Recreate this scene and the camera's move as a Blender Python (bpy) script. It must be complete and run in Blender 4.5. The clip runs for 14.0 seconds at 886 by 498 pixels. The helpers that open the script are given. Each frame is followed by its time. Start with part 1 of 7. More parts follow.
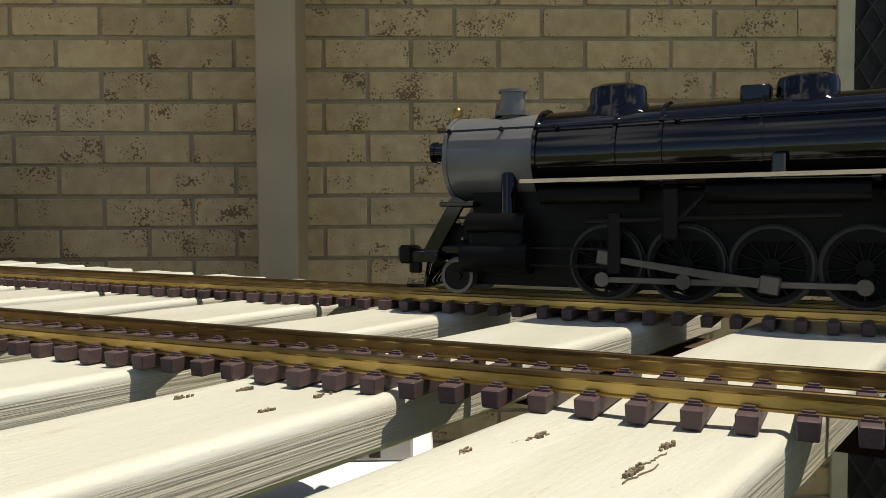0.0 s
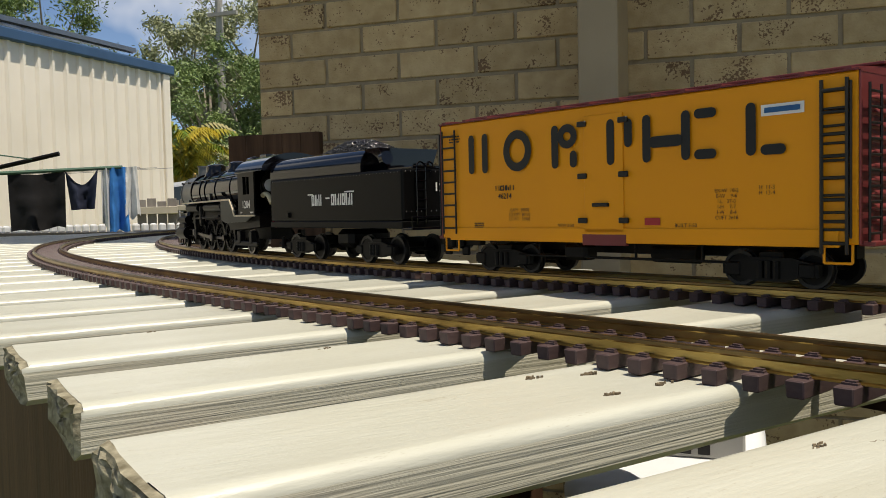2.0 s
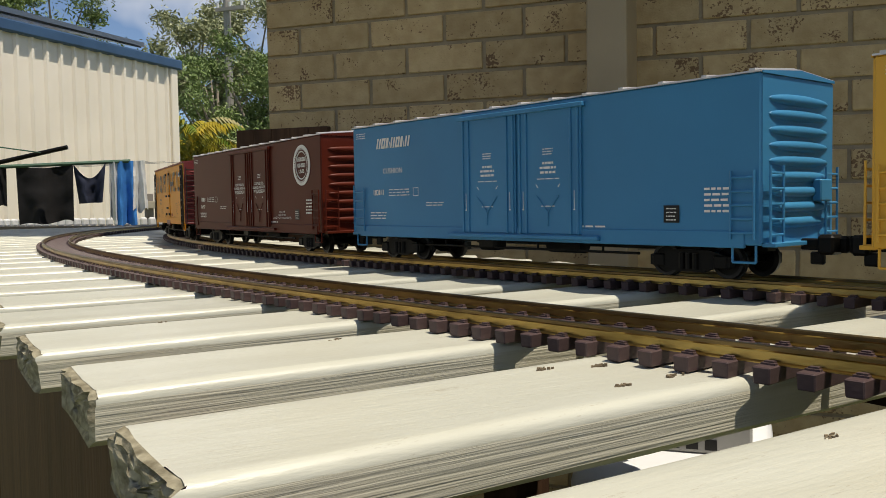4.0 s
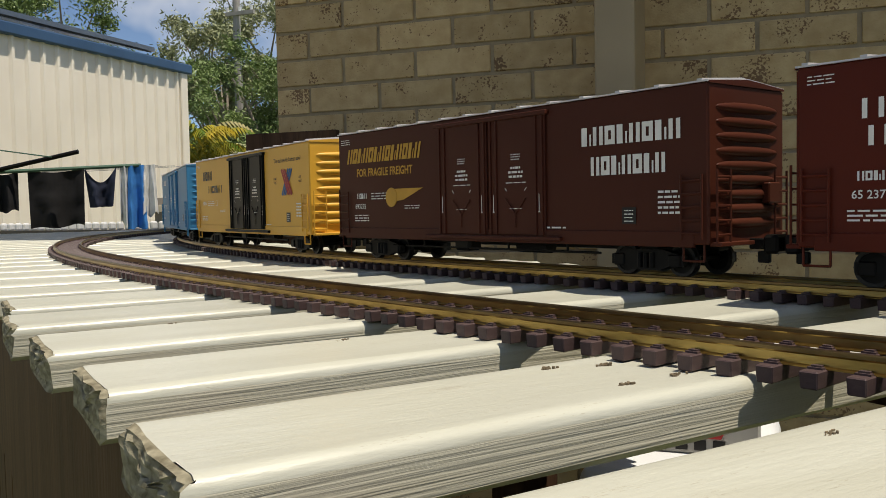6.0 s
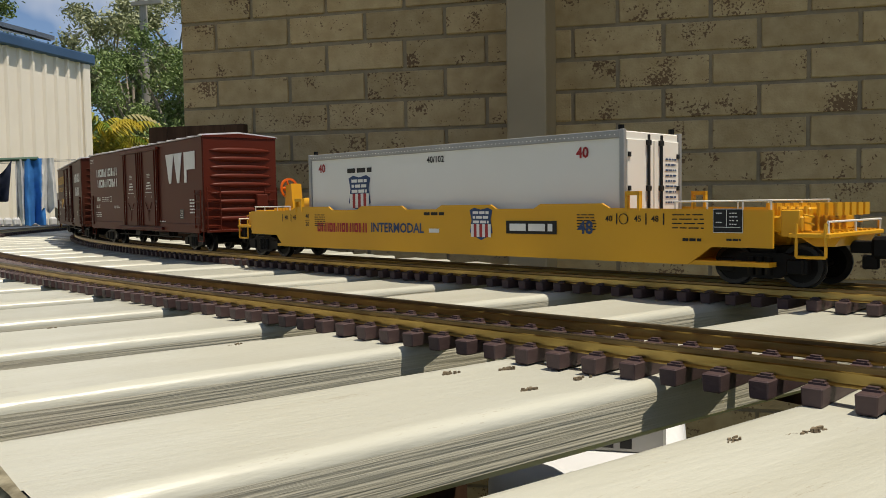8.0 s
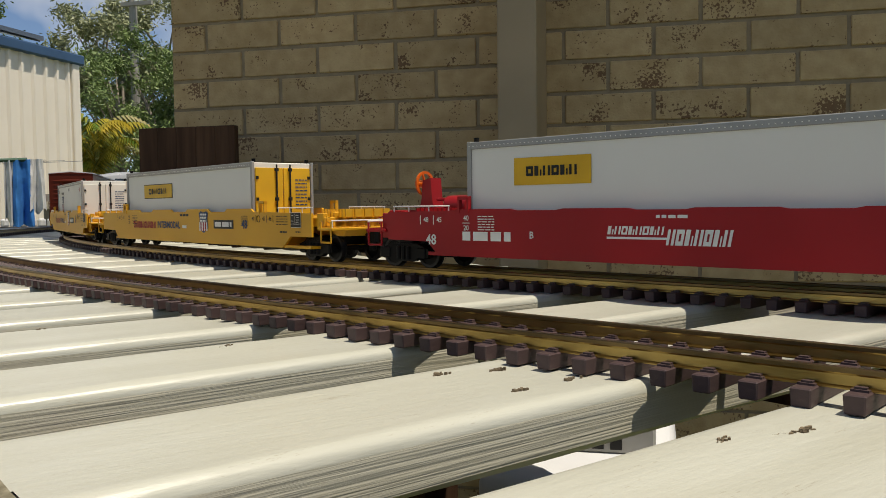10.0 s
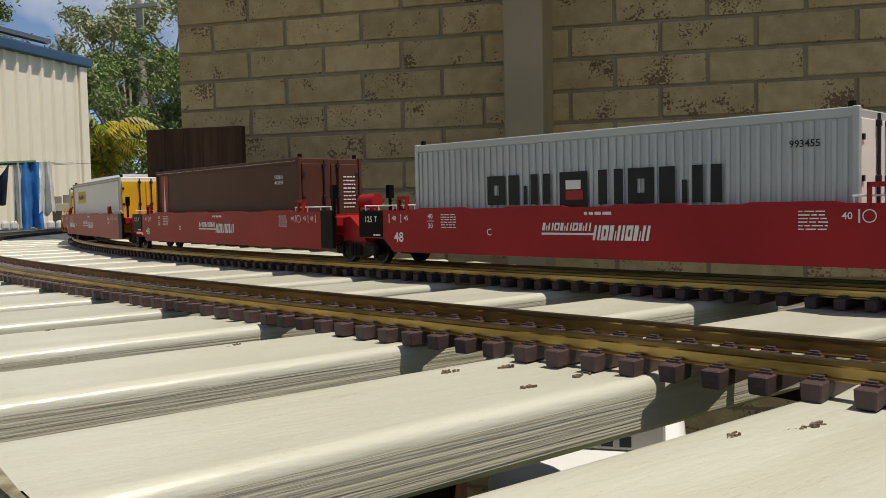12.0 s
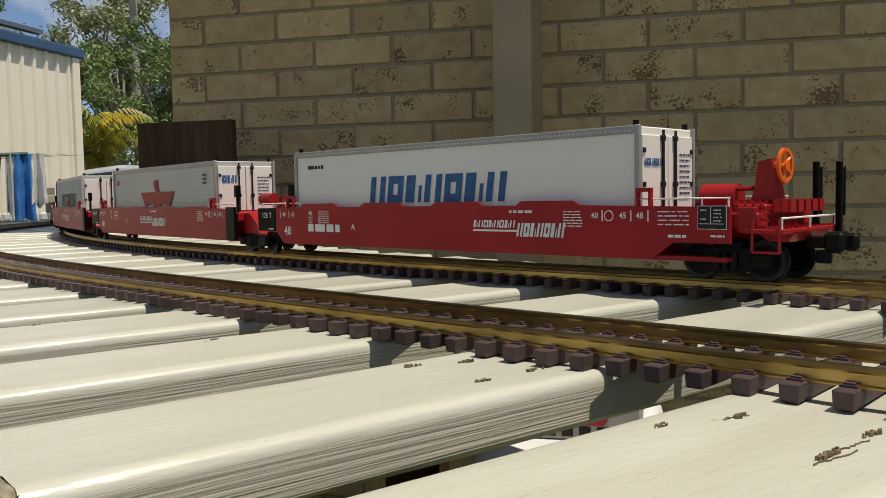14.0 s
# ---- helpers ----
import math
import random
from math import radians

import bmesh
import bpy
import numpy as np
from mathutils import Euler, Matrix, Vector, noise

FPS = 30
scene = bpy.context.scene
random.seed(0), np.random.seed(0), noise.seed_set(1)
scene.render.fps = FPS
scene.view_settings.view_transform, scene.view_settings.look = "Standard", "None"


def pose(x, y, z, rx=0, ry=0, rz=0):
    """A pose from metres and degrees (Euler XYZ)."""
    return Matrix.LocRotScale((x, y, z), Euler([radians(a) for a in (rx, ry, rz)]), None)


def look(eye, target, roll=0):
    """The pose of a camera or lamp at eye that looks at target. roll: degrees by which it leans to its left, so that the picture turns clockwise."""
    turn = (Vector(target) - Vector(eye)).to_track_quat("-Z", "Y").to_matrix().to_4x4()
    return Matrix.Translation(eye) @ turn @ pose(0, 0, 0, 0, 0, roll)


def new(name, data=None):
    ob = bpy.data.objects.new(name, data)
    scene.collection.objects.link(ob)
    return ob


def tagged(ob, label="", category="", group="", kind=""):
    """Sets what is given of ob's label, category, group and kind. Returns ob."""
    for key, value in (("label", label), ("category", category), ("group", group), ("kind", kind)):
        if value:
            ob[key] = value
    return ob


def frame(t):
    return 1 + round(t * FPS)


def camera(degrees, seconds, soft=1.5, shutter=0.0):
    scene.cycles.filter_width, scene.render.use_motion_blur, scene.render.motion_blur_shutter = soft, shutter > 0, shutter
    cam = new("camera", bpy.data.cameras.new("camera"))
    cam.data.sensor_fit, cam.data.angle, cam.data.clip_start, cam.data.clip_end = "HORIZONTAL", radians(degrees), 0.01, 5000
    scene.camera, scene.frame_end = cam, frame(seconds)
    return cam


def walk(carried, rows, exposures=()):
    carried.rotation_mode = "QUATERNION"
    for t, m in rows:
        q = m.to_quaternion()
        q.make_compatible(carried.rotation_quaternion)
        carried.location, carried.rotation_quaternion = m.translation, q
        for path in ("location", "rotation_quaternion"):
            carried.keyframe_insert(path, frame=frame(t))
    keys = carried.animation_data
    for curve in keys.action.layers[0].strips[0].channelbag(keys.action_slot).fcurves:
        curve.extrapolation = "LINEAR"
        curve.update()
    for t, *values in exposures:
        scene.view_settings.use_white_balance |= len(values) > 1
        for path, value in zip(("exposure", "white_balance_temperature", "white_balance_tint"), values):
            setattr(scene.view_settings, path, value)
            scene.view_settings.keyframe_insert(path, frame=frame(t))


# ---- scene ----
cam = camera(55.1, 14.0, 0.5)
PATH = [
    (0, (0.129, -2.351, 0.081), (0.194, -0.354, -0.01), -0.3),
    (0.5, (0.109, -2.36, 0.084), (-0.24, -0.392, 0.003), -0.5),
    (1, (0.116, -2.368, 0.083), (-0.454, -0.452, -0.006), -1.3),
    (1.5, (0.121, -2.372, 0.084), (-0.532, -0.484, -0.007), -1.6),
    (2, (0.122, -2.372, 0.082), (-0.541, -0.488, -0.014), -1.3),
    (2.5, (0.121, -2.372, 0.079), (-0.541, -0.487, -0.026), -0.9),
    (3, (0.12, -2.372, 0.08), (-0.524, -0.482, -0.029), -0.8),
    (5.5, (0.121, -2.379, 0.08), (-0.615, -0.521, -0.017), -1.2),
    (6, (0.123, -2.378, 0.079), (-0.574, -0.506, -0.018), -1.1),
    (6.5, (0.125, -2.369, 0.08), (-0.469, -0.463, -0.028), -0.9),
    (7, (0.125, -2.365, 0.081), (-0.435, -0.448, -0.028), -1.1),
    (7.5, (0.125, -2.363, 0.079), (-0.427, -0.444, -0.025), -1.0),
    (8, (0.124, -2.358, 0.079), (-0.382, -0.426, -0.028), -0.8),
    (8.5, (0.124, -2.358, 0.08), (-0.357, -0.419, -0.026), -0.7),
    (11, (0.124, -2.359, 0.078), (-0.371, -0.424, -0.023), -0.9),
    (11.5, (0.124, -2.358, 0.078), (-0.379, -0.425, -0.025), -1.1),
    (12, (0.124, -2.358, 0.078), (-0.378, -0.425, -0.027), -1.2),
    (12.5, (0.124, -2.36, 0.079), (-0.389, -0.429, -0.028), -1.4),
    (13, (0.126, -2.362, 0.081), (-0.402, -0.436, -0.033), -1.4),
    (13.5, (0.129, -2.369, 0.081), (-0.396, -0.443, -0.042), -1.1),
    (14, (0.143, -2.374, 0.083), (-0.347, -0.439, -0.042), -1.1),
]
walk(cam, [(t, look(eye, target, roll)) for t, eye, target, roll in PATH], exposures=((0, 0.42, 7150, 11), (0.5, 0.40, 7150, 11), (1.5, 0.26, 7150, 11), (3, 0.16, 7150, 11), (6.5, 0.10, 7150, 11), (11, -0.03, 7150, 11), (14, 0.0, 7150, 11)))

# ---------------------------------------------------------------- world and light
SUN_FALL = (-0.32, 0.07)          # shadow shift per metre of height
sun_dir = Vector((-SUN_FALL[0], -SUN_FALL[1], 1.0)).normalized()
world = bpy.data.worlds.new("sky")
scene.world = world
world.use_nodes = True
wn = world.node_tree
sky = wn.nodes.new("ShaderNodeTexSky")
sky.sky_type, sky.sun_disc = "NISHITA", False
sky.ozone_density, sky.dust_density, sky.altitude = 4.0, 0.0, 3000
sky.sun_elevation = math.asin(sun_dir.z)
sky.sun_rotation = math.atan2(sun_dir.x, sun_dir.y)
# thin fair-weather clouds over the clear sky
place_ = wn.nodes.new("ShaderNodeTexCoord")
puffs = wn.nodes.new("ShaderNodeTexNoise")
puffs.inputs["Scale"].default_value, puffs.inputs["Detail"].default_value = 3.2, 5.0
cover = wn.nodes.new("ShaderNodeMapRange")
cover.inputs["From Min"].default_value, cover.inputs["From Max"].default_value, cover.inputs["To Max"].default_value = 0.52, 0.66, 0.85
haze = wn.nodes.new("ShaderNodeMix")
haze.data_type = "RGBA"
haze.inputs[7].default_value = (8.5, 8.7, 9.0, 1)
wn.links.new(place_.outputs["Generated"], puffs.inputs["Vector"])
wn.links.new(puffs.outputs["Fac"], cover.inputs["Value"])
wn.links.new(cover.outputs[0], haze.inputs[0])
wn.links.new(sky.outputs[0], haze.inputs[6])
wn.links.new(haze.outputs[2], wn.nodes["Background"].inputs[0])
wn.nodes["Background"].inputs[1].default_value = 0.105
sun_data = bpy.data.lights.new("sun", "SUN")
sun_data.energy, sun_data.angle, sun_data.color = 4.8, radians(0.5), (1.0, 0.95, 0.85)
sun = new("sun", sun_data)
sun.matrix_world = look(sun_dir * 20, (0, 0, 0))

# ---------------------------------------------------------------- materials
MATS = {}


def mat(name, color, rough=0.5, metal=0.0, color2=None, scale=8.0, bump=0.0, bump_scale=40.0, stretch=(1, 1, 1), spots=None, spot_scale=60.0, spot_size=0.2, spot_mix=0.8, spot_rand=0.0, rand=0.0, coat=0.0, detail=6.0, spec=0.3):
    """A surface: base colour with a second tone in noise, dark spots, relief and a per-piece change of tone."""
    if name in MATS:
        return MATS[name]
    m = bpy.data.materials.new(name)
    m.use_nodes = True
    t = m.node_tree
    b = t.nodes["Principled BSDF"]
    b.inputs["Roughness"].default_value, b.inputs["Metallic"].default_value = rough, metal
    b.inputs["Coat Weight"].default_value = coat
    b.inputs["Specular IOR Level"].default_value = spec
    tc = t.nodes.new("ShaderNodeTexCoord")
    mp = t.nodes.new("ShaderNodeMapping")
    mp.inputs["Scale"].default_value = stretch
    t.links.new(tc.outputs["Object"], mp.inputs["Vector"])
    info = t.nodes.new("ShaderNodeObjectInfo")
    if rand:
        add = t.nodes.new("ShaderNodeVectorMath")
        add.operation = "MULTIPLY_ADD"
        comb = t.nodes.new("ShaderNodeCombineXYZ")
        for k in range(3):
            t.links.new(info.outputs["Random"], comb.inputs[k])
        t.links.new(comb.outputs[0], add.inputs[0])
        add.inputs[1].default_value = (37.0, 91.0, 53.0)
        t.links.new(mp.outputs[0], add.inputs[2])
        vec = add.outputs[0]
    else:
        vec = mp.outputs[0]
    nz = t.nodes.new("ShaderNodeTexNoise")
    nz.inputs["Scale"].default_value, nz.inputs["Detail"].default_value = scale, detail
    t.links.new(vec, nz.inputs["Vector"])
    c2 = color2 or tuple(c * 0.8 for c in color)
    ramp = t.nodes.new("ShaderNodeValToRGB")
    ramp.color_ramp.elements[0].position, ramp.color_ramp.elements[1].position = 0.32, 0.68
    ramp.color_ramp.elements[0].color, ramp.color_ramp.elements[1].color = (*c2, 1), (*color, 1)
    t.links.new(nz.outputs["Fac"], ramp.inputs["Fac"])
    out = ramp.outputs["Color"]
    if spots:
        n2 = t.nodes.new("ShaderNodeTexNoise")
        n2.inputs["Scale"].default_value, n2.inputs["Detail"].default_value = spot_scale, 3.0
        t.links.new(vec, n2.inputs["Vector"])
        n3 = t.nodes.new("ShaderNodeTexNoise")
        n3.inputs["Scale"].default_value = spot_scale / 12
        t.links.new(vec, n3.inputs["Vector"])
        mul = t.nodes.new("ShaderNodeMath")
        mul.operation = "ADD"
        t.links.new(n2.outputs["Fac"], mul.inputs[0])
        t.links.new(n3.outputs["Fac"], mul.inputs[1])
        r2 = t.nodes.new("ShaderNodeValToRGB")
        r2.color_ramp.elements[0].position, r2.color_ramp.elements[1].position = 0.0, 1.0
        e = r2.color_ramp.elements
        e[0].position, e[1].position = 1.0 - spot_size, 1.0 - spot_size + 0.05
        e[0].color, e[1].color = (0, 0, 0, 1), (spot_mix, spot_mix, spot_mix, 1)
        half = t.nodes.new("ShaderNodeMath")
        half.operation = "MULTIPLY"
        half.inputs[1].default_value = 0.75
        t.links.new(mul.outputs[0], half.inputs[0])
        amount = half.outputs[0]
        if spot_rand:
            wn_ = t.nodes.new("ShaderNodeTexWhiteNoise")
            wn_.noise_dimensions = "1D"
            t.links.new(info.outputs["Random"], wn_.inputs["W"])
            lift = t.nodes.new("ShaderNodeMapRange")
            lift.inputs["From Min"].default_value = 0.45
            lift.inputs["To Min"].default_value, lift.inputs["To Max"].default_value = -spot_rand * 0.25, spot_rand
            t.links.new(wn_.outputs["Value"], lift.inputs["Value"])
            both = t.nodes.new("ShaderNodeMath")
            both.operation = "ADD"
            t.links.new(amount, both.inputs[0])
            t.links.new(lift.outputs[0], both.inputs[1])
            amount = both.outputs[0]
        t.links.new(amount, r2.inputs["Fac"])
        mx = t.nodes.new("ShaderNodeMix")
        mx.data_type = "RGBA"
        t.links.new(r2.outputs["Color"], mx.inputs[0])
        t.links.new(out, mx.inputs[6])
        mx.inputs[7].default_value = (*spots, 1)
        out = mx.outputs[2]
    if rand:
        hsv = t.nodes.new("ShaderNodeHueSaturation")
        mr = t.nodes.new("ShaderNodeMapRange")
        mr.inputs["To Min"].default_value, mr.inputs["To Max"].default_value = 1 - rand, 1 + rand
        t.links.new(info.outputs["Random"], mr.inputs["Value"])
        t.links.new(mr.outputs[0], hsv.inputs["Value"])
        t.links.new(out, hsv.inputs["Color"])
        out = hsv.outputs["Color"]
    t.links.new(out, b.inputs["Base Color"])
    if bump:
        n4 = t.nodes.new("ShaderNodeTexNoise")
        n4.inputs["Scale"].default_value, n4.inputs["Detail"].default_value = bump_scale, 8.0
        t.links.new(vec, n4.inputs["Vector"])
        bp = t.nodes.new("ShaderNodeBump")
        bp.inputs["Strength"].default_value, bp.inputs["Distance"].default_value = bump, 0.002
        t.links.new(n4.outputs["Fac"], bp.inputs["Height"])
        t.links.new(bp.outputs[0], b.inputs["Normal"])
    MATS[name] = m
    return m


BRICK = mat("cream_brick", (0.50, 0.368, 0.197), 0.85, color2=(0.405, 0.282, 0.14), scale=26, bump=0.8, bump_scale=160, spots=(0.085, 0.032, 0.016), spot_scale=140, spot_size=0.125, spot_mix=0.75, spot_rand=0.06, rand=0.12)
MORTAR = mat("mortar", (0.33, 0.26, 0.17), 0.95, scale=30, bump=0.8, bump_scale=120)
BEIGE = mat("beige_paint", (0.37, 0.285, 0.18), 0.55, scale=4, bump=0.1)
PLANK = mat("cream_painted_timber", (0.49, 0.495, 0.425), 0.32, color2=(0.445, 0.445, 0.372), scale=7, stretch=(1.2, 7, 7), bump=0.16, bump_scale=55, spots=(0.26, 0.21, 0.14), spot_scale=260, spot_size=0.062, spot_mix=0.4, rand=0.05, spec=0.42)
ROUGHSAWN = mat("rough_sawn_painted_side", (0.46, 0.445, 0.36), 0.6, color2=(0.42, 0.40, 0.315), scale=14, stretch=(0.35, 6, 24), bump=0.38, bump_scale=30, rand=0.05)
TIMBER_END = mat("end_grain_timber", (0.36, 0.33, 0.235), 0.85, color2=(0.10, 0.085, 0.05), scale=130, stretch=(1, 1, 1.6), bump=1.0, bump_scale=110)
KNOT = mat("knot_wood", (0.07, 0.05, 0.032), 0.85, color2=(0.24, 0.19, 0.12), scale=90, bump=1.0, bump_scale=200)
DARKWOOD = mat("dark_stained_timber", (0.095, 0.052, 0.03), 0.7, color2=(0.05, 0.027, 0.016), spec=0.12, scale=6, stretch=(9, 9, 0.8), bump=0.4, bump_scale=20, rand=0.15)
TIE = mat("brown_plastic_sleeper", (0.075, 0.047, 0.046), 0.5, color2=(0.062, 0.039, 0.039), scale=60, stretch=(4, 1, 4), bump=0.15, bump_scale=120)
RAILHEAD = mat("browned_rail_head", (0.23, 0.155, 0.065), 0.36, 1.0, color2=(0.11, 0.075, 0.036), scale=30, stretch=(1, 1, 3))
BRASS = mat("tarnished_brass", (0.50, 0.34, 0.11), 0.3, 1.0, color2=(0.26, 0.175, 0.06), scale=22, stretch=(1, 1, 4), bump=0.1, bump_scale=90)
BLACK = mat("gloss_black_paint", (0.003, 0.003, 0.004), 0.07, scale=20, color2=(0.002, 0.002, 0.003), spec=0.4)
SATIN = mat("satin_black_paint", (0.004, 0.004, 0.004), 0.35, scale=20, spec=0.08)
FRAMEBLK = mat("matt_black_metal", (0.006, 0.0055, 0.005), 0.45, scale=50, bump=0.15, spec=0.12)
STEEL = mat("bright_steel", (0.30, 0.29, 0.28), 0.35, 1.0, scale=60)
TYRE = mat("blackened_tyre_steel", (0.03, 0.029, 0.028), 0.4, 0.6, scale=60)
RODSTEEL = mat("dull_rod_steel", (0.11, 0.10, 0.095), 0.32, 1.0, scale=60)
SILVER = mat("graphite_silver_paint", (0.12, 0.125, 0.125), 0.3, 0.2, scale=40)
GREYSIDE = mat("dark_grey_paint", (0.030, 0.034, 0.033), 0.4, scale=30, spec=0.15)
WHITEPAINT = mat("white_lettering", (0.75, 0.74, 0.70), 0.5, scale=50, color2=(0.66, 0.65, 0.61))
CREAMLINE = mat("cream_stripe", (0.62, 0.52, 0.36), 0.5, scale=40)
BLACKINK = mat("black_lettering", (0.012, 0.011, 0.010), 0.4, scale=50)
REDINK = mat("red_lettering", (0.38, 0.03, 0.03), 0.5, scale=50)
BLUEINK = mat("blue_lettering", (0.02, 0.12, 0.28), 0.5, scale=90, color2=(0.015, 0.07, 0.2))
NAVYINK = mat("navy_lettering", (0.03, 0.06, 0.14), 0.5, scale=50)
YELLOWINK = mat("gold_lettering", (0.55, 0.30, 0.04), 0.5, scale=50)
ORANGE = mat("orange_yellow_paint", (0.74, 0.295, 0.008), 0.4, color2=(0.70, 0.275, 0.008), scale=10, spec=0.2)
ROOFRED = mat("maroon_roof_paint", (0.16, 0.03, 0.03), 0.35, scale=20)
BOXRED = mat("boxcar_red_paint", (0.088, 0.0155, 0.008), 0.38, color2=(0.074, 0.013, 0.007), scale=10, spec=0.1)
BROWNRED = mat("mineral_brown_paint", (0.066, 0.019, 0.011), 0.4, color2=(0.056, 0.015, 0.009), scale=10, spec=0.1)
BLUECAR = mat("bright_blue_paint", (0.035, 0.20, 0.38), 0.4, color2=(0.03, 0.17, 0.33), scale=10)
YELLOWCAR = mat("warm_yellow_paint", (0.66, 0.36, 0.045), 0.4, color2=(0.62, 0.33, 0.04), scale=10)
WELLYELLOW = mat("armour_yellow_paint", (0.64, 0.33, 0.02), 0.38, color2=(0.6, 0.3, 0.018), scale=12)
WELLRED = mat("scarlet_paint", (0.32, 0.014, 0.018), 0.34, color2=(0.27, 0.012, 0.015), scale=12, spec=0.2)
BOXWHITE = mat("white_container_paint", (0.72, 0.71, 0.66), 0.4, color2=(0.68, 0.67, 0.62), scale=8)
BOXGREY = mat("silver_grey_container", (0.44, 0.45, 0.44), 0.38, 0.15, color2=(0.4, 0.41, 0.4), scale=10)
BOXBROWN = mat("chocolate_container", (0.090, 0.037, 0.026), 0.42, scale=10, spec=0.12)
GREYRAIL = mat("grey_trim_paint", (0.33, 0.33, 0.32), 0.4, 0.3, scale=30)
DOORYELLOW = mat("yellow_container_door", (0.72, 0.42, 0.02), 0.4, scale=20)
COAL = mat("shiny_coal", (0.02, 0.02, 0.022), 0.18, scale=80, bump=0.6, bump_scale=200)
SHEETMETAL = mat("cream_steel_sheet", (0.86, 0.80, 0.70), 0.45, color2=(0.80, 0.74, 0.64), scale=1.5)
BLUEGUTTER = mat("blue_gutter_paint", (0.045, 0.10, 0.20), 0.45, scale=3)
# boxcar roof tops: sun glare painted as a pale metallic colour
GLAREROOF = mat("sun_glare_roof", (0.62, 0.60, 0.60), 0.38, 0.35, color2=(0.5, 0.48, 0.48), scale=30)
GREYROOF = mat("grey_roof_sheet", (0.33, 0.35, 0.37), 0.4, 0.3, scale=2)
GREYFENCE = mat("weathered_grey_paling", (0.24, 0.22, 0.20), 0.85, scale=3, stretch=(8, 8, 1), bump=0.4, bump_scale=20, rand=0.2)
CARWHITE = mat("white_car_paint", (0.75, 0.76, 0.78), 0.25, scale=2, coat=0.5)
CARGLASS = mat("dark_car_glass", (0.05, 0.07, 0.09), 0.12, scale=2)
RUBBER = mat("black_rubber", (0.015, 0.015, 0.015), 0.8, scale=20)
LEAF = mat("eucalypt_leaf", (0.20, 0.27, 0.09), 0.5, color2=(0.10, 0.16, 0.05), scale=1.2)
LEAF2 = mat("grey_green_leaf", (0.32, 0.34, 0.19), 0.5, color2=(0.17, 0.20, 0.10), scale=1.2)
PALMLEAF = mat("palm_leaf", (0.42, 0.30, 0.02), 0.45, color2=(0.05, 0.12, 0.015), scale=1.6, rand=0.35)
BARK = mat("grey_bark", (0.28, 0.24, 0.20), 0.9, scale=4, bump=0.5)
GRASS = mat("lawn", (0.10, 0.14, 0.045), 0.9, color2=(0.16, 0.15, 0.07), scale=3, bump=0.6, bump_scale=60)
CLOTHBLACK = mat("black_cloth", (0.012, 0.012, 0.014), 0.9, scale=30, bump=0.4)
CLOTHNAVY = mat("navy_cloth", (0.018, 0.024, 0.05), 0.85, scale=30, bump=0.4)
CLOTHBLUE = mat("bright_blue_cloth", (0.04, 0.22, 0.62), 0.85, scale=20, bump=0.4)
CLOTHWHITE = mat("white_cloth", (0.72, 0.74, 0.76), 0.85, scale=20, bump=0.4)
GREENSTEEL = mat("green_painted_steel", (0.06, 0.13, 0.09), 0.5, scale=10)
ACWHITE = mat("white_appliance_shell", (0.70, 0.72, 0.74), 0.4, scale=5)
MESHBLK = mat("black_door_mesh", (0.015, 0.014, 0.013), 0.6, scale=30)
CREAMFRAME = mat("cream_door_frame", (0.50, 0.43, 0.29), 0.5, scale=10)
# deck boards under the eave: the shade is mixed into this darker grey
DECKSHADE = mat("shaded_deck_board", (0.30, 0.29, 0.27), 0.8, scale=5, stretch=(1, 8, 8), bump=0.3)
POLEGREY = mat("grey_power_pole", (0.34, 0.33, 0.31), 0.8, scale=3)
WIRERED = mat("red_wire", (0.5, 0.02, 0.03), 0.4, scale=30)
HOSE = mat("clear_yellowed_hose", (0.55, 0.50, 0.33), 0.25, scale=30)

# ---------------------------------------------------------------- mesh helpers


def box(bm, x0, x1, y0, y1, z0, z1, bev=0.0, seg=1):
    m = Matrix.LocRotScale(((x0 + x1) / 2, (y0 + y1) / 2, (z0 + z1) / 2), None, (abs(x1 - x0), abs(y1 - y0), abs(z1 - z0)))
    vs = bmesh.ops.create_cube(bm, size=1, matrix=m)["verts"]
    if bev:
        es = {e for v in vs for e in v.link_edges}
        bmesh.ops.bevel(bm, geom=list(es), offset=bev, segments=seg, affect="EDGES", profile=0.5)
    return bm


def tube(bm, p, q, r, seg=10, r2=None, caps=True):
    p, q = Vector(p), Vector(q)
    d = q - p
    m = Matrix.Translation((p + q) / 2) @ d.to_track_quat("Z", "Y").to_matrix().to_4x4()
    bmesh.ops.create_cone(bm, cap_ends=caps, segments=seg, radius1=r, radius2=r if r2 is None else r2, depth=d.length, matrix=m)
    return bm


def ball(bm, c, r, squash=(1, 1, 1), seg=12):
    m = Matrix.LocRotScale(c, None, squash)
    bmesh.ops.create_uvsphere(bm, u_segments=seg, v_segments=max(6, seg // 2), radius=r, matrix=m)
    return bm


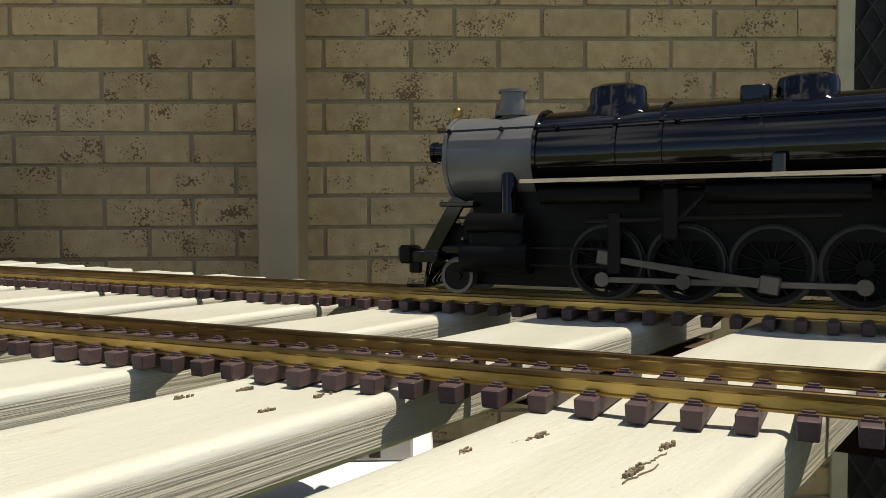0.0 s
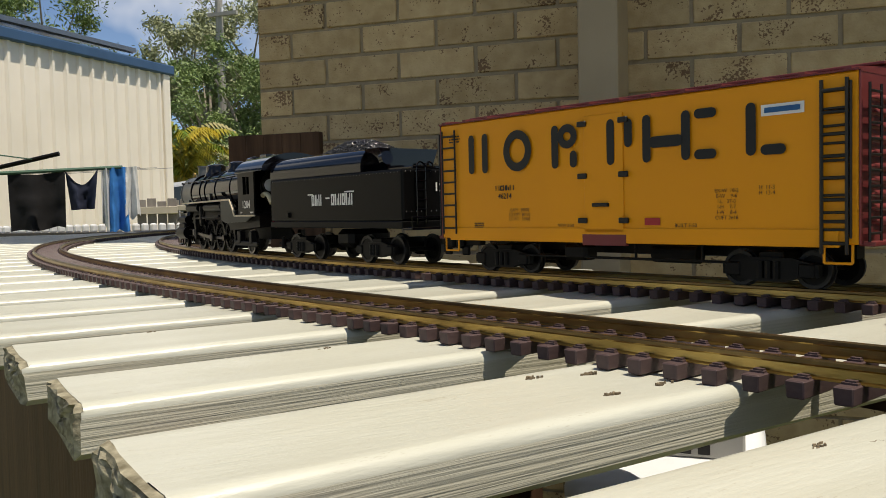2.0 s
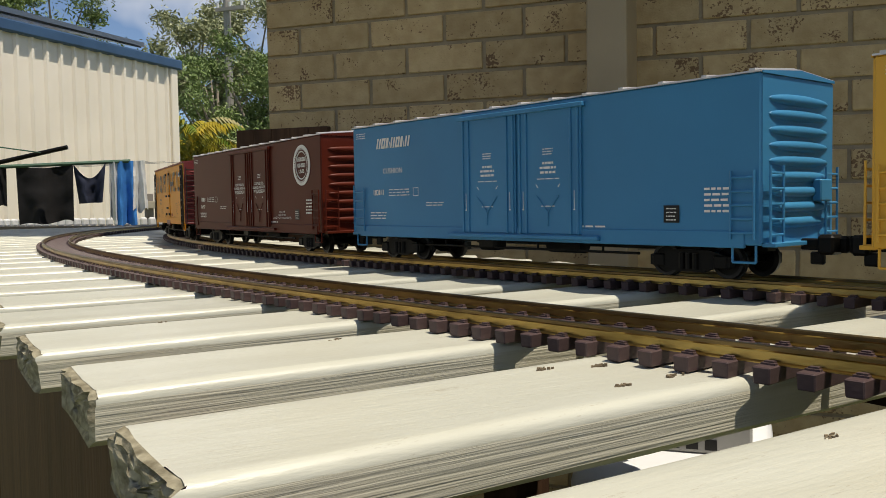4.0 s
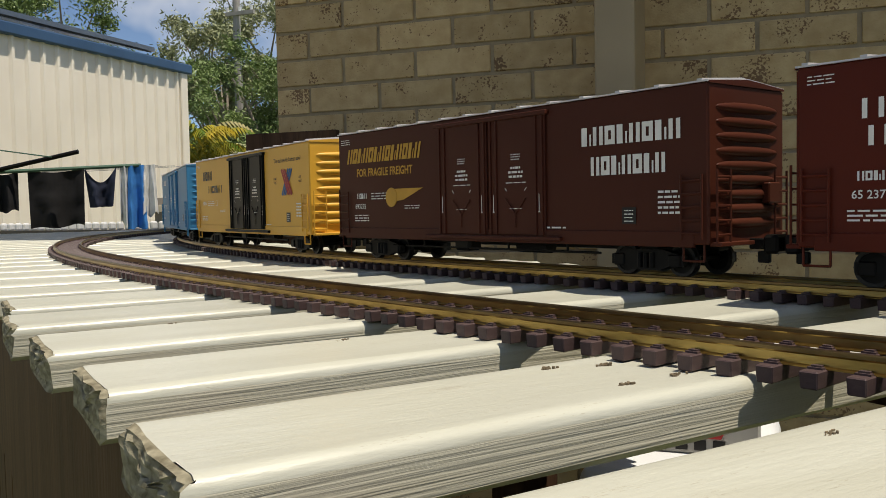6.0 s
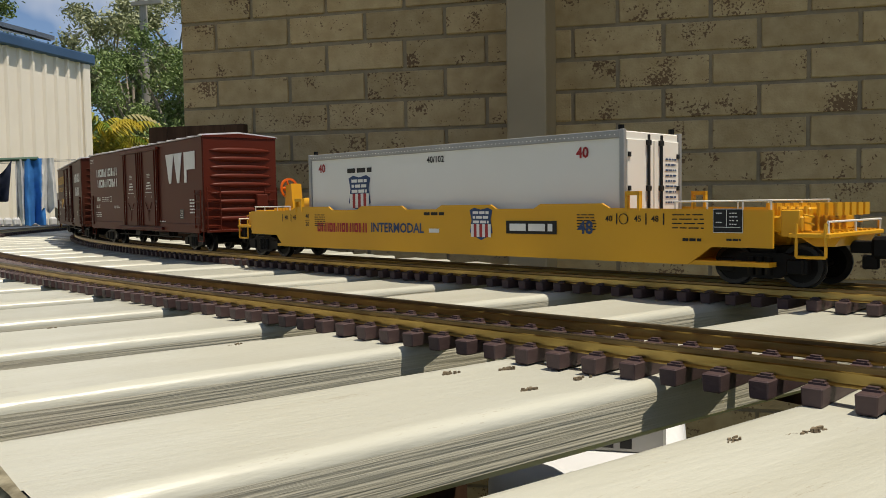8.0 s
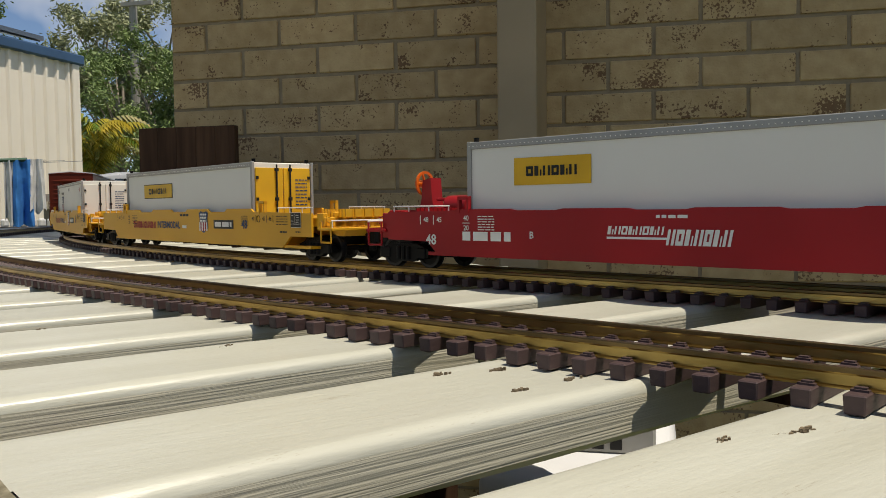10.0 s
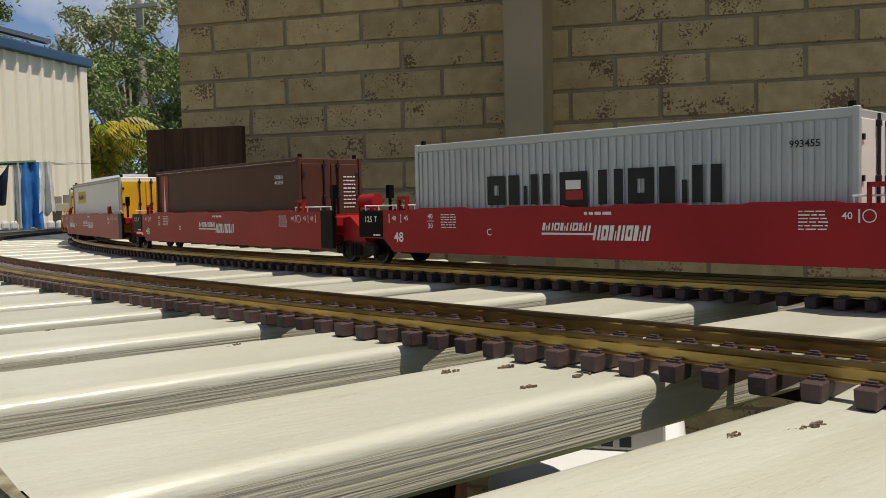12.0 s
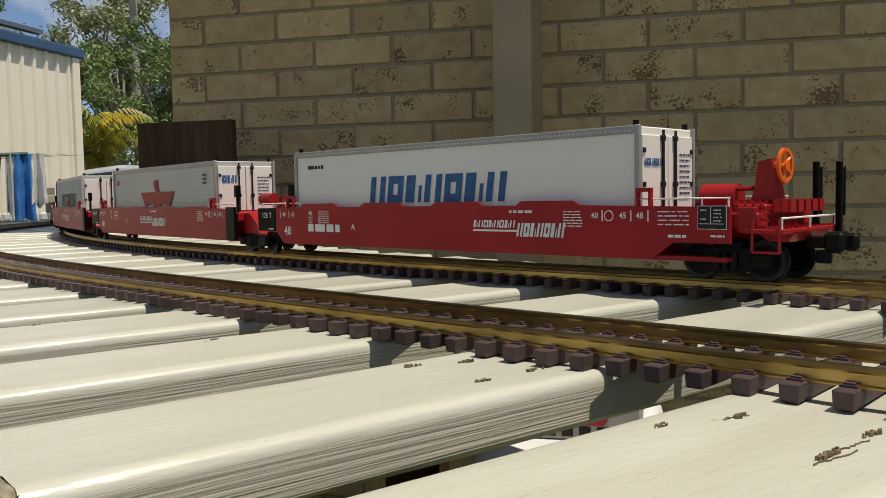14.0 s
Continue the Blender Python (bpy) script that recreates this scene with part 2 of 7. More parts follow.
def ring(bm, c, r0, r1, depth, axis="Y", seg=32):
    """A flat ring with square section about an axis."""
    c = Vector(c)
    vs = []
    for k in range(seg):
        a = 2 * math.pi * k / seg
        ca, sa = math.cos(a), math.sin(a)
        row = []
        for r, h in ((r0, -depth / 2), (r1, -depth / 2), (r1, depth / 2), (r0, depth / 2)):
            off = {"Y": (r * ca, h, r * sa), "X": (h, r * ca, r * sa), "Z": (r * ca, r * sa, h)}[axis]
            row.append(bm.verts.new(c + Vector(off)))
        vs.append(row)
    for k in range(seg):
        a, b = vs[k], vs[(k + 1) % seg]
        for j in range(4):
            bm.faces.new((a[j], a[(j + 1) % 4], b[(j + 1) % 4], b[j]))
    bmesh.ops.recalc_face_normals(bm, faces=bm.faces[:])
    return bm


def prism(bm, pts, axis, lo, hi):
    """A polygon pushed from lo to hi along an axis; pts are the two other coordinates in order x, y, z."""
    def at(p, h):
        return {"X": (h, p[0], p[1]), "Y": (p[0], h, p[1]), "Z": (p[0], p[1], h)}[axis]
    a = [bm.verts.new(at(p, lo)) for p in pts]
    b = [bm.verts.new(at(p, hi)) for p in pts]
    n = len(pts)
    bm.faces.new(a)
    bm.faces.new(b[::-1])
    for k in range(n):
        bm.faces.new((a[k], b[k], b[(k + 1) % n], a[(k + 1) % n]))
    bmesh.ops.recalc_face_normals(bm, faces=bm.faces[:])
    return bm


def finish(name, bm, material, smooth=False):
    me = bpy.data.meshes.new(name)
    if smooth:
        for f in bm.faces:
            f.smooth = True
    bm.to_mesh(me)
    bm.free()
    if smooth:
        me.set_sharp_from_angle(angle=radians(38))
    me.materials.append(material)
    return me


def part(name, bm, material, parent, label="", smooth=False):
    ob = new(name, finish(name, bm, material, smooth))
    ob.parent = parent
    if label:
        ob["label"] = label
    return ob


def thing(name, label, category, group="", m=None):
    ob = new(name)
    tagged(ob, label, category, group)
    if m is not None:
        ob.matrix_world = m
    return ob


def structure(name, bm, material, label="", smooth=False, category=""):
    ob = new(name, finish(name, bm, material, smooth))
    return tagged(ob, label, category, kind="structure")


def B():
    return bmesh.new()


TEXTS = {}


def letters(body, size, bold=0.0, squeeze=1.0):
    """Flat raised lettering as a mesh, centred."""
    key = (body, round(size, 5), bold, squeeze)
    if key not in TEXTS:
        cu = bpy.data.curves.new("lettering", "FONT")
        cu.body, cu.size, cu.align_x, cu.align_y = body, size, "CENTER", "CENTER"
        cu.offset, cu.resolution_u = bold * size, 2
        tmp = new("lettering_source", cu)
        bpy.context.view_layer.update()
        me = bpy.data.meshes.new_from_object(tmp.evaluated_get(bpy.context.evaluated_depsgraph_get()))
        bpy.data.objects.remove(tmp)
        bpy.data.curves.remove(cu)
        for v in me.vertices:
            v.co.x *= squeeze
        TEXTS[key] = me
    return TEXTS[key]


SIDE = Matrix(((-1, 0, 0, 0), (0, 0, 1, 0), (0, 1, 0, 0), (0, 0, 0, 1)))
REAR = Matrix(((0, 0, -1, 0), (-1, 0, 0, 0), (0, 1, 0, 0), (0, 0, 0, 1)))


def write(body, size, material, parent, x, y, z, side=SIDE, bold=0.0, squeeze=1.0, name="lettering"):
    me = letters(body, size, bold, squeeze)
    me = me.copy()
    me.materials.clear()
    me.materials.append(material)
    ob = new(name, me)
    ob.parent = parent
    ob.matrix_local = Matrix.Translation((x, y, z)) @ side
    return ob


def word_shapes(parent, material, x, y, z, w, h, n, side=SIDE, stroke=0.2, slant=0.0, name="wordmark_shape"):
    """A wordmark drawn as plain shapes: hollow frames and pairs of upright bars, n of them in a box w by h about (x, z)."""
    pitch = w / n
    st = stroke * h
    for k in range(n):
        bm = B()
        x0 = -w / 2 + k * pitch + pitch * 0.06
        x1 = x0 + pitch * 0.84
        z0, z1 = 0.04 * h, 0.96 * h
        sw = min(st, (x1 - x0) * 0.36)
        mid = (x0 + x1) / 2

        def strip(xa, xb, za, zb_):
            bm.faces.new([bm.verts.new((px + slant * pz, pz - h / 2, 0)) for px, pz in ((xa, za), (xb, za), (xb, zb_), (xa, zb_))])

        kind = (k * 2 + n) % 3
        if kind == 0:
            strip(x0, x0 + sw, z0, z1)
            strip(x1 - sw, x1, z0, z1)
            strip(x0 + sw, x1 - sw, z1 - st, z1)
            strip(x0 + sw, x1 - sw, z0, z0 + st)
        elif kind == 1:
            strip(x0, x0 + sw, z0, z1)
            strip(x1 - sw, x1, z0, z1)
        else:
            strip(x0, mid + sw * 0.2, z0, z1)
            strip(mid + sw * 0.9, x1, z0, z0 + (z1 - z0) * 0.62)
        ob = part(name, bm, material, parent)
        ob.matrix_local = Matrix.Translation((x, y, z)) @ side


def bars(parent, material, x, y, z, w, rows, pitch, thick, side=SIDE, seed=1, name="small_print"):
    """Small print that cannot be read: a block of thin bars, centred in x, z is the top row."""
    rnd = random.Random(seed)
    bm = B()
    for r in range(rows):
        zz = -r * pitch
        a = -w / 2
        while a < w / 2 - 0.001:
            b = min(w / 2, a + rnd.uniform(0.12, 0.4) * w)
            if b - a > 0.0008:
                bm.faces.new([bm.verts.new(p) for p in ((a, zz - thick / 2, 0), (b, zz - thick / 2, 0), (b, zz + thick / 2, 0), (a, zz + thick / 2, 0))])
            a = b + 0.06 * w
    ob = part(name, bm, material, parent)
    ob.matrix_local = Matrix.Translation((x, y, z)) @ side
    return ob


def patch(parent, material, x, y, z, w, h, side=SIDE, name="panel_mark", label=""):
    bm = B()
    bm.faces.new([bm.verts.new(p) for p in ((-w / 2, -h / 2, 0), (w / 2, -h / 2, 0), (w / 2, h / 2, 0), (-w / 2, h / 2, 0))])
    ob = part(name, bm, material, parent, label)
    ob.matrix_local = Matrix.Translation((x, y, z)) @ side
    return ob


# ---------------------------------------------------------------- plan
DECK = 0.0075                       # top of the planks
RAIL = 0.0215                       # top of the rails
BED = 0.5523                        # a bed joint of the brick wall
PU = Vector((math.cos(radians(52)), math.sin(radians(52)), 0))   # along the planks
PV = Vector((-PU.y, PU.x, 0))       # across the planks
DECK_TURN = Matrix((( PU.x, PV.x, 0, 0), (PU.y, PV.y, 0, 0), (0, 0, 1, 0), (0, 0, 0, 1)))
GAP = 0.2607                        # between the two tracks' centre lines


def centre_line():
    """The line midway between the tracks: points and headings every centimetre, along the way the train goes."""
    x, y, th, k0, k1, k2 = 1.0894, -2.3272, 2.7134, 0.069, 0.1504, -0.0066
    pts, ds, s = [], 0.01, 0.0
    while s < 11.5:
        pts.append((x, y, th))
        u = max(s - 0.9, 0)
        k = min(max(k0 + k1 * u + k2 * u * u, -0.1), 0.6) if s < 4.15 else 0.0
        x, y, th, s = x + math.cos(th) * ds, y + math.sin(th) * ds, th - k * ds, s + ds
    return pts


LINE = centre_line()


def offset_line(off):
    """A line beside the middle line (off to the wall's side), by its own length; it goes on straight before the start."""
    pts = [Vector((x + off * math.sin(th), y - off * math.cos(th))) for x, y, th in LINE]
    s = [0.0]
    for a, b in zip(pts, pts[1:]):
        s.append(s[-1] + (b - a).length)
    return pts, s


FAR_PTS, FAR_S = offset_line(GAP / 2)
NEAR_PTS, NEAR_S = offset_line(-GAP / 2 + 0.007)


def on_line(line, s):
    pts, ss = line
    if s <= 0:
        d = (pts[1] - pts[0]).normalized()
        return pts[0] + d * s, math.atan2(d.y, d.x)
    k = min(int(np.searchsorted(ss, s)), len(pts) - 1)
    a, b = pts[k - 1], pts[k]
    d = (b - a).normalized()
    return a + d * (s - ss[k - 1]), math.atan2(d.y, d.x)


FAR, NEAR = (FAR_PTS, FAR_S), (NEAR_PTS, NEAR_S)

# ---------------------------------------------------------------- ground and house
bm = B()
bmesh.ops.create_grid(bm, x_segments=8, y_segments=8, size=400, matrix=Matrix.Translation((0, 0, -1.05)))
structure("ground", bm, GRASS, "mown green lawn around the house")

bm = B()
box(bm, -1.318, 1.30, 0.006, 0.11, -1.05, 2.45)
wall_north = structure("wall_north", bm, MORTAR, "cream brick house wall with grey mortar joints")
bm = B()
box(bm, -1.318, -1.21, 0.12, 5.0, -1.05, 2.45)
structure("wall_west", bm, BRICK, "cream brick side wall of the house")
bm = B()
box(bm, 1.36, 4.5, 0.20, 0.31, -1.05, 2.45)
structure("wall_north_2", bm, BRICK, "shaded house wall behind the screen door")
bm = B()
box(bm, -2.1, 5.0, -0.64, 6.0, 2.45, 2.56)
structure("ceiling", bm, BEIGE, "beige eave lining under the roof edge")

# door frame at the wall's end, with a diamond mesh screen
door_1 = tagged(new("door_1"), "dark diamond mesh screen door in a cream frame", "screen door", kind="structure")
bm = B()
box(bm, 1.303, 1.352, -0.012, 0.11, -1.05, 1.2, 0.003)
box(bm, 2.12, 2.17, -0.012, 0.11, -1.05, 1.2, 0.003)
part("door_frame", bm, CREAMFRAME, door_1)
bm = B()
box(bm, 1.352, 2.12, 0.06, 0.075, -1.05, 1.2)
part("screen_backing", bm, MESHBLK, door_1)
bm = B()
for k in range(-34, 34):
    a = 1.352 + k * 0.075
    for sx in (1, -1):
        # one diagonal bar of the lattice, clipped to the opening
        p0, p1 = None, None
        for j in range(0, 241):
            z = -1.05 + j * 0.0094
            x = a + sx * (z + 1.05) * 0.66
            if 1.36 < x < 2.11 and z < 1.2:
                p0 = p0 or (x, z)
                p1 = (x, z)
        if p0 and p1 and p0 != p1:
            tube(bm, (p0[0], 0.045, p0[1]), (p1[0], 0.045, p1[1]), 0.004, 5)
part("diamond_mesh", bm, GREYSIDE, door_1)

# pier
bm = B()
box(bm, -0.268, -0.166, -0.20, 0.004, -1.05, 2.45, 0.006, 2)
structure("trim_pier", bm, BEIGE, "beige painted square pier against the brick wall")

# ---------------------------------------------------------------- deck
BEARERS = ((-1.725, 0.045), (-1.19, 0.05))
bm = B()
for u0, w in BEARERS:
    box(bm, u0, u0 + w, -9.0, 2.4, -0.20 if u0 < -1.5 else -0.075, DECK - 0.0245)
for u0, w in BEARERS:
    for k in range(-8, 3):
        box(bm, u0, u0 + w, k * 1.1 + 0.35, k * 1.1 + 0.42, -1.05, -0.20 if u0 < -1.5 else -0.075)
deck_frame = structure("trim_deck_frame", bm, DARKWOOD, "dark timber bearers and posts under the deck")
deck_frame.matrix_world = DECK_TURN

skirt = tagged(new("trim_deck_skirt"), "dark brown vertical boards closing the deck's side", "skirting", kind="structure")
for k in range(34):
    bm = B()
    box(bm, -1.722, -1.702, -3.2 + k * 0.10, -3.2 + k * 0.10 + 0.094, -1.05, -0.2005, 0.002)
    ob = part("board", bm, DARKWOOD, skirt)
    ob.matrix_local = DECK_TURN

floor = tagged(new("floor"), "raised deck of cream painted planks with wide gaps", "deck", kind="structure")


def plank_mesh(length, width, seed, near_end=True):
    """A plank along x from 0 to length, its top at z 0, with eased worn edges and a ragged saw-cut end."""
    rnd = random.Random(seed)
    half, th, r = width / 2, 0.0225, 0.0050
    prof = [(-half, -th + 0.003), (-half, -r - 0.002), (-half, -r), (-half + r * 0.08, -r * 0.62), (-half + r * 0.3, -r * 0.3), (-half + r * 0.62, -r * 0.08), (-half + r, 0), (-half + r + 0.004, -0.0001)]
    prof += [(-half * 0.45, -0.0006), (0, -0.0011), (half * 0.45, -0.0006)]
    prof += [(half - r - 0.004, -0.0001), (half - r, 0), (half - r * 0.62, -r * 0.08), (half - r * 0.3, -r * 0.3), (half - r * 0.08, -r * 0.62), (half, -r), (half, -r - 0.002), (half, -th + 0.003), (half - 0.004, -th), (-half + 0.004, -th)]
    bm = B()
    rows = []
    n = 28
    for k in range(n + 1):
        x = length * (k / n) ** (1.6 if near_end else 1.0)
        wob = noise.noise((x * 3.0, seed * 7.1, 0)) * 0.0012
        tip = rnd.uniform(-0.0012, 0.0012)
        row = []
        for j, (y, z) in enumerate(prof):
            jx = rnd.uniform(-0.0016, 0.0020) + (0.005 * max(0.0, (z + r) / r) ** 2) if k == 0 else 0.0
            jz = noise.noise((x * 9, seed * 3.3 + j, 2.0)) * 0.0005
            row.append(bm.verts.new((x + jx + (tip if k == 0 else 0), y + wob, z + jz)))
        rows.append(row)
    m = len(prof)
    for a, b in zip(rows, rows[1:]):
        for j in range(m):
            bm.faces.new((a[j], a[(j + 1) % m], b[(j + 1) % m], b[j]))
    # broken end grain: shrinking rings with uneven depth
    ends = [rows[0]]
    for q in (0.93, 0.84, 0.72, 0.58, 0.42, 0.26, 0.12):
        ends.append([bm.verts.new((rnd.uniform(-0.0013, 0.0011) + 0.0022 * noise.noise((v.co.y * q * 90, v.co.z * q * 90, seed)) - 0.0012 * (1 - q), v.co.y * q, -th / 2 + (v.co.z + th / 2) * q)) for v in rows[0]])
    for a, b in zip(ends, ends[1:]):
        for j in range(m):
            bm.faces.new((a[j], a[(j + 1) % m], b[(j + 1) % m], b[j]))
    bm.faces.new(ends[-1])
    bm.faces.new(rows[-1][::-1])
    bmesh.ops.recalc_face_normals(bm, faces=bm.faces[:])
    me = finish("plank", bm, PLANK, True)
    me.materials.append(TIMBER_END)
    me.materials.append(ROUGHSAWN)
    for p in me.polygons:
        if p.index >= n * m:
            p.material_index = 1
        elif p.index % m in (0, 1, 16, 17):
            p.material_index = 2
    return me


# (front edge, width) across the deck; the rest follow at an even pitch
PLANKS = [(-1.480, 0.090), (-1.335, 0.080), (-1.199, 0.072), (-1.077, 0.080), (-0.953, 0.083)]
v = -0.828
while v < 2.3:
    PLANKS.append((v, 0.082))
    v += 0.1265
v = -1.626
while v > -9.0:
    PLANKS.append((v, 0.088))
    v -= 0.137
RND = random.Random(5)
for k, (v0, w) in enumerate(PLANKS):
    near_u = -1.744 + RND.uniform(-0.006, 0.006)
    far_u = -1.118 + RND.uniform(-0.006, 0.006)
    if v0 < -2.0:
        near_u, far_u = near_u - 0.2, far_u + 0.5
    if v0 > 0.8:
        far_u = max(far_u, (-1.44 + 0.788 * v0) / 0.616)
        near_u = -1.744 - 0.3 * (v0 - 0.8)
    ob = new("plank", plank_mesh(far_u - near_u, w, k + 3))
    ob.parent = floor
    ob.matrix_local = DECK_TURN @ Matrix.Translation((near_u, v0 + w / 2, DECK)) @ pose(0, 0, 0, RND.uniform(-0.4, 0.4), 0, RND.uniform(-0.15, 0.15))

# the boards of the far platform to which the tracks curve; their grey is painted shade
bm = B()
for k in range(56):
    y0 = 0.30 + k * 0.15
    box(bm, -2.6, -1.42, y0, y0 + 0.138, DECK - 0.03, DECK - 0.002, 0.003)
platform = tagged(new("floor_2", finish("platform", bm, DECKSHADE)), "board platform with the eave's shade put into its grey colour", "deck", kind="structure")

# knots and splits in the planks
KNOTS = ((0.036, -2.013, 0.5), (0.090, -2.014, 0.7), (0.074, -2.037, 0.6), (0.058, -1.999, 0.5), (0.144, -2.095, 0.6), (0.168, -2.079, 0.8), (-0.233, -1.928, 0.5), (-0.091, -1.963, 0.5), (0.190, -2.116, 0.7), (0.207, -2.092, 0.7))
for x, y, size in KNOTS:
    size *= 1.1
    bm = B()
    rnd = random.Random(int(x * 1000))
    for k in range(20):
        a = rnd.uniform(0, 6.28)
        d = rnd.uniform(0.0, 0.0042) * size
        cx, cy, wx, wy = math.cos(a) * d * 2.0, math.sin(a) * d * 0.55, rnd.uniform(0.0006, 0.0017) * size, rnd.uniform(0.0003, 0.0009) * size
        n = 7
        lo = [(cx + wx * rnd.uniform(0.6, 1.3) * math.cos(6.283 * j / n), cy + wy * rnd.uniform(0.6, 1.3) * math.sin(6.283 * j / n)) for j in range(n)]
        prism(bm, lo, "Z", -0.0022, rnd.uniform(-0.0003, 0.0007))
    kn = part("knot", bm, KNOT, floor, "dark cracked knot in the timber")
    kn.matrix_local = Matrix.Translation((x, y, DECK)) @ pose(0, 0, 0, 0, 0, 52 + rnd.uniform(-8, 8))
# long drying splits that run from the knots along the grain
for x, y, ln, turn in ((0.155, -2.088, 0.020, 38), (0.128, -2.106, 0.030, 48), (0.199, -2.105, 0.018, 50), (0.192, -2.118, 0.022, 47)):
    bm = B()
    rnd = random.Random(int(y * -1000))
    xs = [ln * (j / 12 - 0.5) for j in range(13)]
    mid = [rnd.uniform(-0.0006, 0.0006) for q in xs]
    prism(bm, [(q, m - 0.00014) for q, m in zip(xs, mid)] + [(q, m + 0.00014) for q, m in list(zip(xs, mid))[::-1]], "Z", -0.0022, -0.0003)
    sp = part("split", bm, KNOT, floor, "fine dark drying split in the timber")
    sp.matrix_local = Matrix.Translation((x, y, DECK)) @ pose(0, 0, 0, 0, 0, turn)

# ---------------------------------------------------------------- track


def rail_mesh(line, off, s0, s1, step=0.02):
    """A flat-bottomed rail beside a centre line."""
    prof = [(-0.0028, -0.0073), (0.0028, -0.0073), (0.0028, -0.0068), (0.0012, -0.0062), (0.0011, -0.0026), (0.0015, -0.0019), (0.0015, -0.0004), (0.0011, 0.0), (-0.0011, 0.0), (-0.0015, -0.0004), (-0.0015, -0.0019), (-0.0011, -0.0026), (-0.0012, -0.0062), (-0.0028, -0.0068)]
    bm = B()
    rows = []
    n = int((s1 - s0) / step)
    for k in range(n + 1):
        p, th = on_line(line, s0 + k * step)
        nx, ny = math.sin(th), -math.cos(th)
        rows.append([bm.verts.new((p.x + nx * (off + a), p.y + ny * (off + a), RAIL + h)) for a, h in prof])
    m = len(prof)
    for a, b in zip(rows, rows[1:]):
        for j in range(m):
            f = bm.faces.new((a[j], a[(j + 1) % m], b[(j + 1) % m], b[j]))
            f.material_index = 1 if j in (5, 6, 7, 8, 9) else 0
    bmesh.ops.recalc_face_normals(bm, faces=bm.faces[:])
    return bm


def sleeper_mesh():
    """A moulded sleeper across y with a chair and clips on either side of each rail."""
    bm = B()
    box(bm, -0.0037, 0.0037, -0.0350, 0.0350, -0.0140, -0.0070, 0.0005)
    for vtx in bm.verts:
        if vtx.co.z < -0.011:
            vtx.co.x, vtx.co.y = vtx.co.x * 0.94, vtx.co.y * 0.985
    for c in (-0.02375, 0.02375):
        for sgn in (-1, 1):
            box(bm, -0.0030, 0.0030, c + sgn * 0.0030, c + sgn * 0.0056, -0.0070, -0.0062, 0.0)
            box(bm, -0.0020, 0.0020, c + sgn * 0.0022, c + sgn * 0.0046, -0.0062, -0.0055, 0.0)
    return finish("sleeper", bm, TIE)


SLEEPER = sleeper_mesh()


def build_track(name, label, line, s_lo, s_hi, near_lo, near_hi, pitch):
    track = thing(name, label, "model track", "garden railway tracks")
    for off in (-0.02375, 0.02375):
        rail = part("rail", rail_mesh(line, off, s_lo, s_hi), BRASS, track, "brass rail with a browned head")
        rail.data.materials.append(RAILHEAD)
    far = []
    s = s_lo + pitch / 2
    rnd = random.Random(3)
    while s < s_hi:
        p, th = on_line(line, s)
        m = Matrix.Translation((p.x, p.y, RAIL)) @ pose(0, 0, 0, 0, 0, math.degrees(th) + rnd.uniform(-0.8, 0.8))
        if near_lo < s < near_hi:
            ob = new("sleeper", SLEEPER)
            ob.parent = track
            ob.matrix_local = m
        else:
            far.append(m)
        s += pitch
    bm = B()
    for m in far:
        bmesh.ops.create_cube(bm, size=1, matrix=m @ Matrix.Translation((0, 0, -0.0109)) @ Matrix.Diagonal((0.0074, 0.070, 0.0062, 1)))
    rest = part("sleepers_beyond", bm, TIE, track)
    rest["kind"] = "stuff"
    return track


build_track("front_track", "empty brass-railed model track with brown sleepers on the deck", NEAR, -0.6, 9.5, 0.0, 4.6, 0.0179)
build_track("back_track", "brass-railed model track under the train with brown sleepers", FAR, -8.6, 10.2, 0.2, 4.2, 0.0179)

# ---------------------------------------------------------------- train: shared running gear
WHEEL_R = 0.0128


def wheel(parent, x, y, r=WHEEL_R, name="wheel", tyre=TYRE, body=FRAMEBLK, out=1):
    """A small disc wheel with a steel tyre and flange, lying in the plane of x and z."""
    bm = B()
    ring(bm, (x, y, r), r * 0.80, r, 0.004, "Y", 24)
    ring(bm, (x, y - out * 0.0028, r), r * 0.80, r * 1.09, 0.0012, "Y", 24)
    w = part(name, bm, tyre, parent)
    bm = B()
    tube(bm, (x, y - 0.0012, r), (x, y + 0.0012, r), r * 0.82, 24)
    tube(bm, (x, y - 0.003, r), (x, y + 0.003, r), r * 0.28, 12)
    part("wheel_centre", bm, body, w)
    return w


